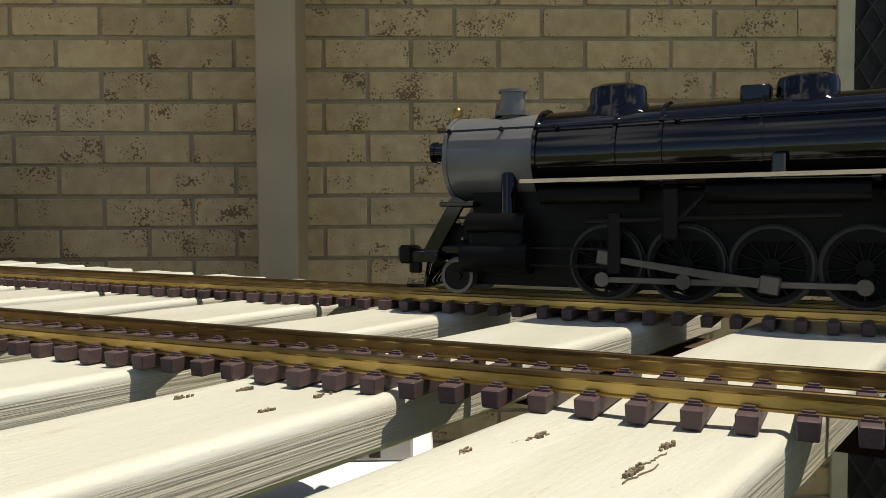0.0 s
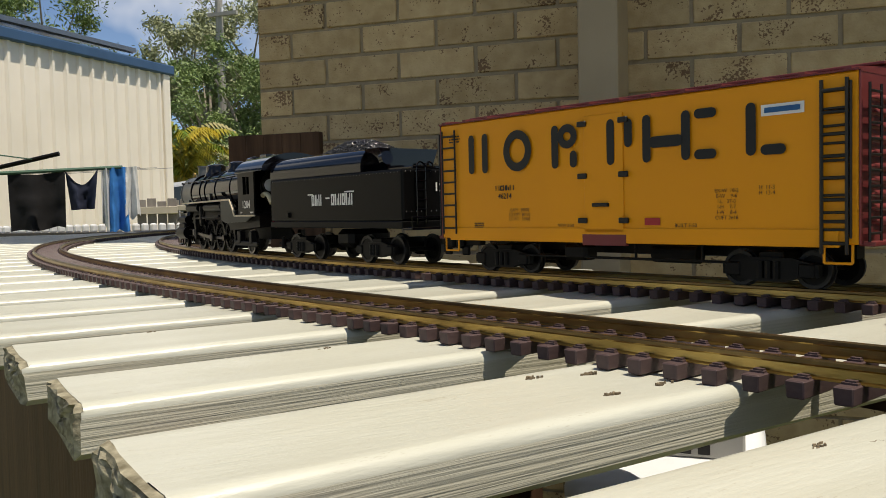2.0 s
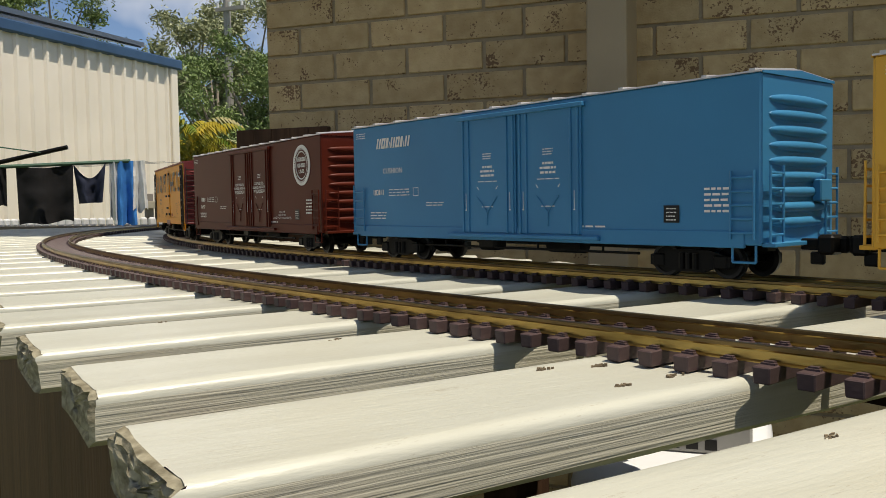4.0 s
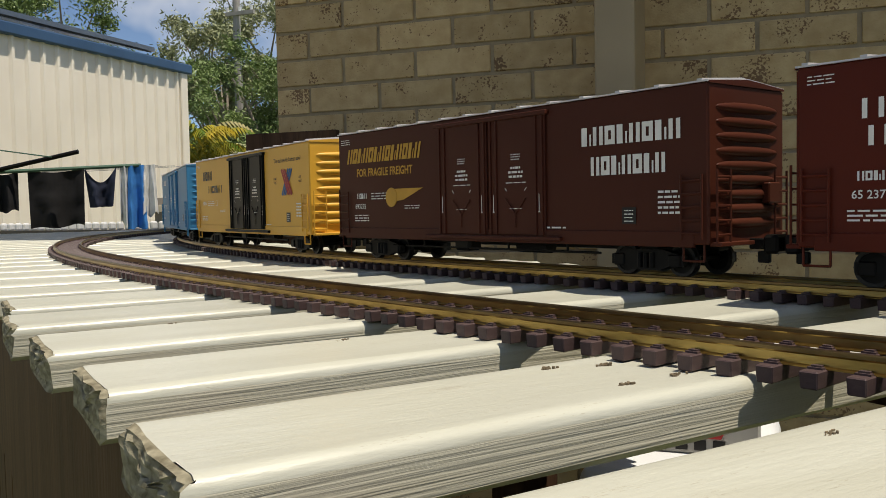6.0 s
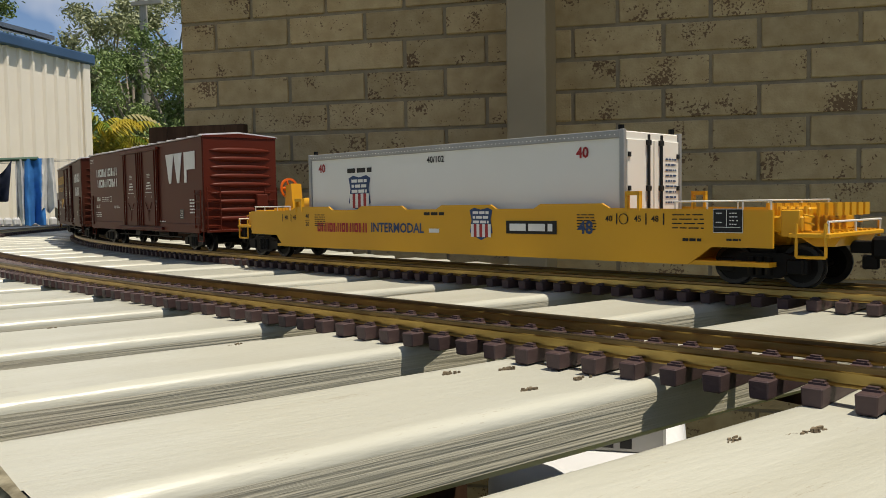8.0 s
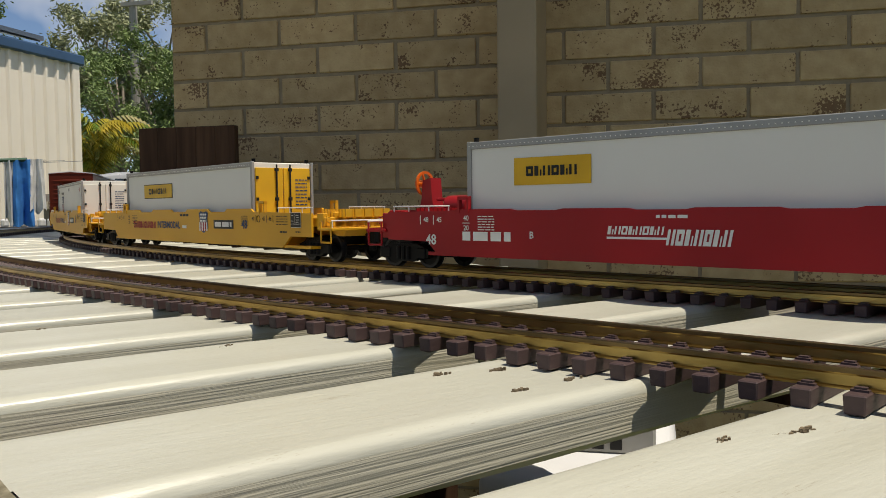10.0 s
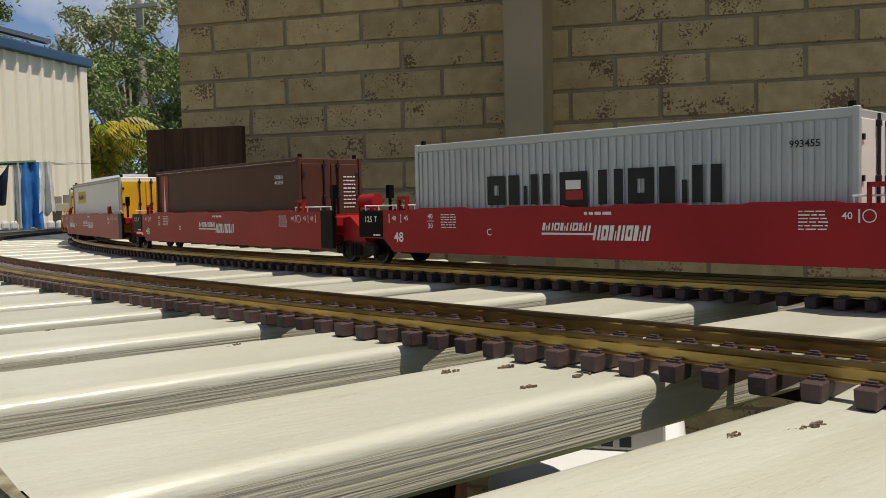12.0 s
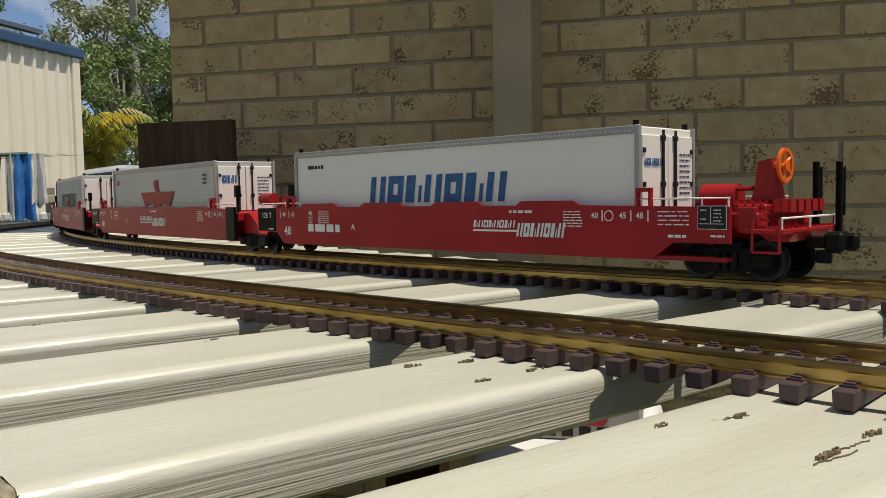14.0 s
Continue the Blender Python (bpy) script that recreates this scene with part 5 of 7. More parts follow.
tube(bm, (h - 0.108, w + 0.0004, z1 - 0.075), (h - 0.108, w + 0.0011, z1 - 0.075), 0.0105, 20)
part("wing_emblem", bm, YELLOWINK, c)
word_shapes(c, WHITEPAINT, 3.3205 - 3.502, w + 0.0006, z1 - 0.0315, 0.100, 0.0165, 8, stroke=0.24)
word_shapes(c, WHITEPAINT, 3.3205 - 3.500, w + 0.0006, z1 - 0.056, 0.076, 0.0165, 7, stroke=0.24)
# red boxcar with big white initials
c, h, w, z0, z1 = boxcar("maroon_boxcar", "maroon boxcar with big white initial shapes", 3.637, 4.132, BOXRED)
boxcar_marks(c, h, w, z0, z1, 0, "65 237", 100)
word_shapes(c, WHITEPAINT, 3.8845 - 3.733, w + 0.0006, z1 - 0.0305, 0.110, 0.0135, 7, stroke=0.24)
word_shapes(c, WHITEPAINT, 3.8845 - 3.735, w + 0.0006, z1 - 0.0475, 0.106, 0.0135, 7, stroke=0.24)
bm = B()
gx, gz, gh = 3.8845 - 4.005, z1 - 0.056, 0.039
for k in range(2):
    prism(bm, [(gx - k * 0.030, gz + gh), (gx - k * 0.030 - 0.030, gz + gh), (gx - k * 0.030 - 0.019, gz), (gx - k * 0.030 - 0.011, gz)], "Y", w + 0.0004, w + 0.0008)
part("initial_shape", bm, WHITEPAINT, c, "large white plain wedge shape")
bm = B()
box(bm, gx - 0.075, gx - 0.067, w + 0.0004, w + 0.0008, gz, gz + gh)
box(bm, gx - 0.104, gx - 0.075, w + 0.0004, w + 0.0008, gz + gh * 0.42, gz + gh)
part("initial_shape", bm, WHITEPAINT, c, "large white plain flag shape")


# ---------------------------------------------------------------- containers and well cars


def container(name, label, u_mid, u0, u1, paint, door_paint, style, well):
    """A freight container in a well: side sheets, top and bottom rails, corner castings, end doors with rods."""
    c = thing(name, label, "container", "containers on the well cars")
    hl, hw, zb, zt = (u1 - u0) / 2, 0.0395, 0.022, 0.1095
    c["along"] = u_mid - (u0 + u1) / 2
    bm = B()
    box(bm, -hl, hl, -hw, hw, zb, zt, 0.0008)
    part("shell", bm, paint, c)
    trim = GREYRAIL if style in ("smooth", "riveted") and paint is not BOXBROWN else paint
    bm = B()
    for sy in (-1, 1):
        box(bm, -hl - 0.0006, hl + 0.0006, sy * hw - 0.0014, sy * hw + 0.0014, zt - 0.0055, zt + 0.0006, 0.0005)
        part("top_rail", bm, trim, c)
        for e in (-1, 1):
            bm = B()
            box(bm, e * hl - 0.0022, e * hl + 0.0022, sy * hw - 0.0018, sy * hw + 0.0018, zb, zt + 0.001, 0.0005)
            part("corner_post", bm, trim, c)
        bm = B()
    for sy in (-1, 1):
        for e in (-1, 1):
            bm = B()
            tube(bm, (e * (hl - 0.004), sy * (hw - 0.004), zt), (e * (hl - 0.004), sy * (hw - 0.004), zt + 0.0045), 0.0024, 8)
            part("corner_pin", bm, FRAMEBLK, c)
    if style == "ribbed":
        bm = B()
        k = -hl + 0.006
        while k < hl - 0.004:
            box(bm, k - 0.0016, k + 0.0016, hw, hw + 0.0013, zb + 0.004, zt - 0.006, 0.0005)
            k += 0.0068
        part("side_ribs", bm, paint, c)
    if style == "riveted":
        bm = B()
        k = -hl + 0.010
        while k < hl - 0.006:
            for q in range(16):
                z = zb + 0.008 + q * 0.0048
                box(bm, k - 0.0003, k + 0.0003, hw, hw + 0.0006, z, z + 0.0008)
            k += 0.0105
        part("rivet_rows", bm, paint, c)["kind"] = "stuff"
    if style == "smooth":
        bm = B()
        k = -hl + 0.006
        while k < hl:
            box(bm, k - 0.0003, k + 0.0003, hw, hw + 0.0021, zt - 0.0032, zt - 0.0026)
            k += 0.0042
        part("rail_rivets", bm, WHITEPAINT, c)
    # doors at the rear
    bm = B()
    for sy in (-1, 1):
        box(bm, -hl - 0.0020, -hl + 0.001, sy * 0.0005, sy * (hw - 0.003), zb + 0.003, zt - 0.006, 0.0005)
    dr = part("door", bm, door_paint, c, smooth=False)
    for yy in (-0.0085, 0.0095):
        bm = B()
        tube(bm, (-hl - 0.0034, yy, zb + 0.002), (-hl - 0.0034, yy, zt - 0.002), 0.0011, 6)
        for zz in (zb + 0.006, zb + 0.045, zt - 0.008):
            box(bm, -hl - 0.0046, -hl - 0.0015, yy - 0.0022, yy + 0.0022, zz - 0.0020, zz + 0.0020, 0.0003)
        part("lock_bar", bm, BLACKINK, dr, "black door locking bar")
    for zz in (zb + 0.020, zb + 0.045, zb + 0.070):
        for sy in (-1, 1):
            bm = B()
            box(bm, -hl - 0.0030, -hl - 0.0005, sy * (hw - 0.005) - 0.0016, sy * (hw - 0.005) + 0.0016, zz - 0.0018, zz + 0.0018)
            part("hinge", bm, BLACKINK, dr)
    ink = WHITEPAINT if door_paint is BOXBROWN else NAVYINK
    bars(dr, ink, -hl - 0.0024, -0.024, zt - 0.020, 0.016, 9, 0.0042, 0.0014, REAR, seed=9)
    TRAIN_LOAD.append((c, well, (u0 + u1) / 2))
    return c, hl, hw, zb, zt


TRAIN_LOAD = []


def well_car(name, label, u0, u1, paint, ink, style, letter="", cont=None):
    """A well car: deep sides with humped top edge, sloping sill ends, end decks, trucks."""
    hl = (u1 - u0) / 2
    first, last = style in ("single", "first"), style in ("single", "last")
    c = car(name, label, "well car", u0, u1, hl - 0.030)
    yt, zt, zb = 0.0475, 0.0525, 0.0135
    back = 0.047 if last else 0.0
    for sy in (-1, 1):
        xa, xb = hl, -hl
        top = zt
        fs = 0.050 if first else 0.034
        pts = [(xa, zb + 0.013), (xa - fs, zb + 0.012), (xa - fs - 0.013, zb), (xb + (0.106 if last else 0.006), zb), (xb + (0.089 if last else 0.003), zb + (0.0125 if last else 0.003)), (xb + back, zb + (0.0125 if last else 0.004)), (xb + back, top - 0.002)]
        k = xb + 0.150 if last else xb + 0.060
        n = 4
        span = (xa - 0.060 - k) / n
        hump = 0.0035 if last else 0.0012
        edge = []
        for q in range(n):
            a = k + q * span
            edge += [(a + span * 0.18, top), (a + span * 0.24, top + hump), (a + span * 0.76, top + hump), (a + span * 0.82, top)]
        pts += edge + [(xa, top - 0.001)]
        bm = B()
        prism(bm, pts, "Y", sy * yt - 0.0012, sy * yt + 0.0012)
        side = part("well_side", bm, paint, c)
    bm = B()
    box(bm, -hl + 0.05, hl - 0.05, -yt, yt, zb, zb + 0.003)
    part("well_floor", bm, paint, c)
    bm = B()
    for e, deck in ((1, first), (-1, last)):
        bm = B()
        x0, x1 = (e * (hl - (0.030 if e < 0 and last else 0.0)), e * (hl - (0.110 if e < 0 and last else 0.062)))
        box(bm, x0, x1, -yt + 0.004, yt - 0.004, zt - 0.016, zt - 0.006, 0.001)
        box(bm, x1, x1 - e * 0.003, -yt, yt, zb, zt - 0.004)
        box(bm, x0 - e * 0.02, x0 - e * 0.05, -0.016, 0.016, zt - 0.026, zt - 0.012, 0.002)
        part("end_deck", bm, paint, c)
    for e in (-1, 1):
        for sy in (-1, 1):
            bm = B()
            g0 = 0.048 if e < 0 and last else 0.005
            tube(bm, (e * (hl - g0), sy * (yt - 0.001), zt + 0.004), (e * (hl - g0 - 0.070), sy * (yt - 0.001), zt + 0.004), 0.0006, 6)
            for q in (0.001, 0.020, 0.045, 0.069):
                tube(bm, (e * (hl - g0 - q), sy * (yt - 0.001), zt - 0.004), (e * (hl - g0 - q), sy * (yt - 0.001), zt + 0.004), 0.0006, 6)
            part("guard_rail", bm, WHITEPAINT, c, "thin white guard rail")
    # hoops that guide the containers
    for e in (-1, 1):
        for sy in (-1, 1):
            bm = B()
            x = e * (hl - ((0.112 if style == "last" else 0.150) if (e < 0 and last) else 0.093 if first else 0.060))
            box(bm, x - 0.006, x - 0.0042, sy * yt - 0.002, sy * yt + 0.002, zt - 0.002, zt + 0.011)
            box(bm, x + 0.0042, x + 0.006, sy * yt - 0.002, sy * yt + 0.002, zt - 0.002, zt + 0.011)
            box(bm, x - 0.006, x + 0.006, sy * yt - 0.002, sy * yt + 0.002, zt + 0.009, zt + 0.012)
            part("guide_hoop", bm, paint, c)
    # writing along the near side
    y = yt + 0.0016
    mk = ink
    m0 = 0.018 if style == "single" else -0.003
    for d, tx_ in ((0.052 + m0, "48"), (0.068 + m0, "45")):
        write(tx_, 0.0062, mk, c, hl - d, y, zt - 0.008, bold=0.012, name="length_mark")
        patch(c, mk, hl - d + 0.0068, y, zt - 0.008, 0.0010, 0.0080)
    write("40", 0.0062, mk, c, hl - 0.098 - m0 * 0.6, y, zt - 0.0065, bold=0.012, name="length_mark")
    patch(c, mk, hl - 0.098 - m0 * 0.6, y, zt - 0.0105, 0.0085, 0.0006)
    write("20", 0.0062, mk, c, hl - 0.098 - m0 * 0.6, y, zt - 0.0148, bold=0.012, name="length_mark")
    bars(c, mk, hl - 0.120 - m0 * 0.6, y, zt - 0.005, 0.018, 6, 0.0022, 0.0008, seed=13)
    rx = -hl + (0.0945 if style == "last" else 0.111 if last else 0.018)
    for d, tx_ in ((0.059, "40"), (0.0345, "45"), (0.0205, "48")):
        write(tx_, 0.0062, mk, c, rx + d, y, zt - 0.008, bold=0.012, name="length_mark")
        patch(c, mk, rx + d - 0.0068, y, zt - 0.008, 0.0010, 0.0080)
    bm = B()
    ring(bm, (rx + 0.0465, y, zt - 0.008), 0.0034, 0.0040, 0.0003, "Y", 20)
    part("load_mark", bm, mk, c)
    bars(c, mk, rx + 0.079, y, zt - 0.005, 0.018, 6, 0.0022, 0.0008, seed=14)
    if last:
        sgx = -hl + (0.0595 if style == "last" else 0.077)
        bars(c, mk, sgx + 0.029, y, zt - 0.005, 0.024, 4, 0.0030, 0.0008, seed=15)
        bars(c, mk, sgx + 0.026, y, zt - 0.022, 0.014, 1, 0.0030, 0.0020, seed=19)
        bars(c, mk, sgx - 0.004, y, zt - 0.0215, 0.010, 1, 0.0030, 0.0014, seed=23)
        patch(c, WHITEPAINT, sgx, y, zt - 0.0090, 0.021, 0.0160)
        patch(c, BLACKINK, sgx, y + 0.0004, zt - 0.0090, 0.0200, 0.0150)
        for dx, dz, pw, ph in ((0.0, -0.0042, 0.018, 0.0004), (0.0006, 0.0016, 0.0004, 0.0108)):
            patch(c, WHITEPAINT, sgx + dx, y + 0.0008, zt - 0.0090 + dz, pw, ph)
        bars(c, WHITEPAINT, sgx - 0.0045, y + 0.0008, zt - 0.0040, 0.006, 4, 0.0024, 0.0007, seed=16)
        bars(c, WHITEPAINT, sgx + 0.0055, y + 0.0008, zt - 0.0040, 0.005, 2, 0.0060, 0.0007, seed=18)
    # platform, steps, braces and coupler at a car's end
    for e, has in ((1, first), (-1, last)):
        if not has:
            continue
        tip = hl + 0.033 if e > 0 else hl - 0.012
        bm = B()
        zp = zt - 0.0165
        box(bm, e * tip, e * (tip - 0.026), -0.047, 0.047, zp - 0.003, zp, 0.0006)
        prism(bm, [(e * tip, zp - 0.003), (e * (tip - 0.004), zp - 0.009), (e * (tip - 0.016), zp - 0.009), (e * (tip - 0.026), zp - 0.003)], "Y", -0.030, 0.030)
        plat = part("end_platform", bm, paint, c)
        bm = B()
        for k in range(12):
            box(bm, e * (tip - 0.002), e * (tip - 0.024), -0.045 + k * 0.0078, -0.042 + k * 0.0078, zp, zp + 0.0007)
        part("tread", bm, paint, plat)
        for sy in (-1, 1):
            bm = B()
            yy = sy * 0.0462
            for q in (0.003, 0.021):
                tube(bm, (e * (tip - q), yy, zp - 0.015), (e * (tip - q), yy, zp + 0.006), 0.0010, 6)
            tube(bm, (e * (tip - 0.003), yy, zp - 0.015), (e * (tip - 0.021), yy, zp - 0.015), 0.0010, 6)
            part("step_stirrup", bm, paint, c)
            # ladder bracket beside the raised deck
            bm = B()
            box(bm, e * (tip - 0.020), e * (tip - 0.032), sy * 0.038, sy * 0.044, zt - 0.019, zt - 0.002, 0.0006)
            for q in range(3):
                tube(bm, (e * (tip - 0.019), sy * 0.041, zt - 0.015 + q * 0.005), (e * (tip - 0.012), sy * 0.041, zt - 0.0165 + q * 0.005), 0.0006, 6)
            part("corner_bracket", bm, paint, c)
        bm = B()
        tube(bm, (e * (tip - 0.002), -0.046, zp + 0.007), (e * (tip - 0.002), 0.046, zp + 0.007), 0.0007, 6)
        for yy in (-0.045, 0.0, 0.045):
            tube(bm, (e * (tip - 0.002), yy, zp - 0.001), (e * (tip - 0.002), yy, zp + 0.007), 0.0007, 6)
        part("end_rail", bm, WHITEPAINT, c, "thin white end rail")
        # raised centre of the end deck with its braces
        bm = B()
        lo, hi = tip - 0.018, (hl - 0.004 if e > 0 else hl - 0.052)
        box(bm, e * lo, e * hi, -0.032, 0.032, zp - 0.002, zt - 0.0005, 0.0012)
        for k in range(4):
            xx = e * (lo + (hi - lo) * (0.12 + 0.25 * k))
            box(bm, xx - 0.0008, xx + 0.0008, -0.0345, 0.0345, zp - 0.001, zt + 0.0004, 0.0003)
        part("raised_deck", bm, paint, c)
        bm = B()
        for k in range(9):
            for yy in (-0.024, -0.012, 0.0, 0.012, 0.024):
                box(bm, e * (hl - 0.060 + k * 0.0055) - 0.0009, e * (hl - 0.060 + k * 0.0055) + 0.0009, yy - 0.004, yy + 0.004, zt - 0.006, zt + 0.0022)
        part("walk_grating", bm, paint, c)
        coupler(c, e * (tip - 0.008), e, 0.026)
        truck(c, e * (hl - (0.007 if e > 0 else 0.056 if style == "last" else 0.061)), 0.046, 0.0138)
    return c, hl, yt, zt, zb


def brake_stand(c, x, z, paint, wheel_paint, y=0.0, face=-1):
    """A hand brake post with its wheel and an air tank on the end deck."""
    bm = B()
    prism(bm, [(x - 0.009, z), (x + 0.013, z), (x + 0.008, z + 0.016), (x + 0.006, z + 0.034), (x - 0.004, z + 0.036), (x - 0.006, z + 0.016)], "Y", y - 0.007, y + 0.007)
    st = part("brake_post", bm, paint, c)
    bm = B()
    xx = x + face * 0.010
    ring(bm, (xx, y, z + 0.031), 0.0095, 0.0118, 0.002, "X", 28)
    for k in range(5):
        a = 2 * math.pi * k / 5
        tube(bm, (xx, y, z + 0.031), (xx, y + 0.0105 * math.cos(a), z + 0.031 + 0.0105 * math.sin(a)), 0.0012, 6)
    tube(bm, (xx - 0.002, y, z + 0.031), (xx + 0.006, y, z + 0.031), 0.0035, 10)
    part("brake_wheel", bm, wheel_paint, st, "orange brake wheel")
    bm = B()
    tube(bm, (x - face * 0.022, y, z + 0.010), (x - face * 0.048, y, z + 0.010), 0.0095, 18)
    tube(bm, (x - face * 0.010, y + 0.004, z + 0.016), (x - face * 0.035, y + 0.004, z + 0.016), 0.0016, 8)
    part("air_tank", bm, paint, c, smooth=True)


def shield(c, x, y, z, size):
    bm = B()
    s = size
    pts = [(-0.5, 0.42), (-0.3, 0.5), (0, 0.44), (0.3, 0.5), (0.5, 0.42), (0.42, 0.1), (0.5, -0.3), (0.25, -0.45), (0, -0.55), (-0.25, -0.45), (-0.5, -0.3), (-0.42, 0.1)]
    bm.faces.new([bm.verts.new((px * s, pz * s, 0)) for px, pz in pts])
    a = part("shield_emblem", bm, NAVYINK, c, "navy shield emblem with red and white stripes")
    a.matrix_local = Matrix.Translation((x, y, z)) @ SIDE
    for k in range(7):
        patch(c, REDINK if k % 2 else WHITEPAINT, x - (k - 3) * s * 0.125, y + 0.0004, z - s * 0.24, s * 0.125, s * 0.42)
    for k in range(3):
        bars(c, WHITEPAINT, x, y + 0.0004, z + s * (0.34 - 0.15 * k), s * 0.7, 1, 0.002, s * 0.09, seed=k)


def sp_marks(c, hl, y, zt, x, letter):
    word_shapes(c, WHITEPAINT, x + 0.026, y, zt - 0.015, 0.046, 0.0065, 8, stroke=0.22, slant=0.2)
    patch(c, WHITEPAINT, x + 0.024, y, zt - 0.0205, 0.050, 0.0016)
    word_shapes(c, WHITEPAINT, x - 0.022, y, zt - 0.0195, 0.048, 0.0120, 7, stroke=0.24, slant=0.2)
    write(letter, 0.0080, WHITEPAINT, c, hl - 0.165, y, zt - 0.020, bold=0.012, name="unit_letter")
    bars(c, WHITEPAINT, x - 0.003, y, zt - 0.005, 0.024, 1, 0.003, 0.0022, seed=31)


# two yellow well cars
W1 = well_car("yellow_well_car", "yellow intermodal well car carrying a white container", 4.239, 4.918 - 0.024, WELLYELLOW, BLACKINK, "single")
W2 = well_car("yellow_well_car", "yellow intermodal well car carrying a white container", 4.964, 5.643 - 0.024, WELLYELLOW, BLACKINK, "single")
for c, hl, yt, zt, zb in (W1, W2):
    y = yt + 0.0016
    word_shapes(c, REDINK, hl - 0.1665, y, zt - 0.0175, 0.081, 0.0100, 12, stroke=0.24)
    write("INTERMODAL", 0.0125, NAVYINK, c, hl - 0.2495, y, zt - 0.0175, bold=0.025, squeeze=0.95)
    shield(c, hl - 0.357, y, zt - 0.012, 0.026)
    patch(c, BLACKINK, hl - 0.411, y, zt - 0.0150, 0.052, 0.0105)
    bars(c, WHITEPAINT, hl - 0.411, y + 0.0004, zt - 0.0150, 0.044, 1, 0.003, 0.0058, seed=2)
    write("48", 0.0135, NAVYINK, c, hl - 0.464, y, zt - 0.0150, bold=0.03, name="length_mark")
    bars(c, BLACKINK, hl - 0.300, y, zt - 0.004, 0.026, 1, 0.003, 0.0028, seed=5)
    patch(c, WHITEPAINT, hl - 0.300, y, zt - 0.019, 0.013, 0.0036)
    if c is W1[0]:
        brake_stand(c, hl - 0.030, zt - 0.006, WELLYELLOW, mat("orange_brake_paint", (0.72, 0.13, 0.01), 0.4, scale=20), 0.010, 1)
K1, khl, khw, kzb, kzt = container("white_container", "white riveted container with red numerals and shield", (4.239 + 4.894) / 2, 4.343, 4.730, BOXWHITE, BOXWHITE, "smooth", W1[0])
write("40", 0.0115, REDINK, K1, khl - 0.020, khw + 0.0005, kzt - 0.0145, bold=0.03)
write("40", 0.0115, REDINK, K1, -khl + 0.036, khw + 0.0005, kzt - 0.0150, bold=0.03)
write("40/102", 0.0080, BLACKINK, K1, 0.004, khw + 0.0005, kzt - 0.0125, bold=0.02)
bars(K1, BLACKINK, khl - 0.081, khw + 0.0005, kzt - 0.0180, 0.038, 1, 0.003, 0.0045, seed=6)
shield(K1, khl - 0.081, khw + 0.0005, kzt - 0.040, 0.034)
K2, khl, khw, kzb, kzt = container("white_container", "white riveted container with a yellow nameplate", (4.964 + 5.619) / 2, 5.048, 5.432, BOXWHITE, DOORYELLOW, "smooth", W2[0])
patch(K2, BLACKINK, khl - 0.111, khw + 0.0004, kzt - 0.028, 0.098, 0.0200)
patch(K2, DOORYELLOW, khl - 0.111, khw + 0.0008, kzt - 0.028, 0.096, 0.0180, label="yellow nameplate")
word_shapes(K2, BLACKINK, khl - 0.111, khw + 0.0012, kzt - 0.028, 0.062, 0.0085, 6, stroke=0.26)

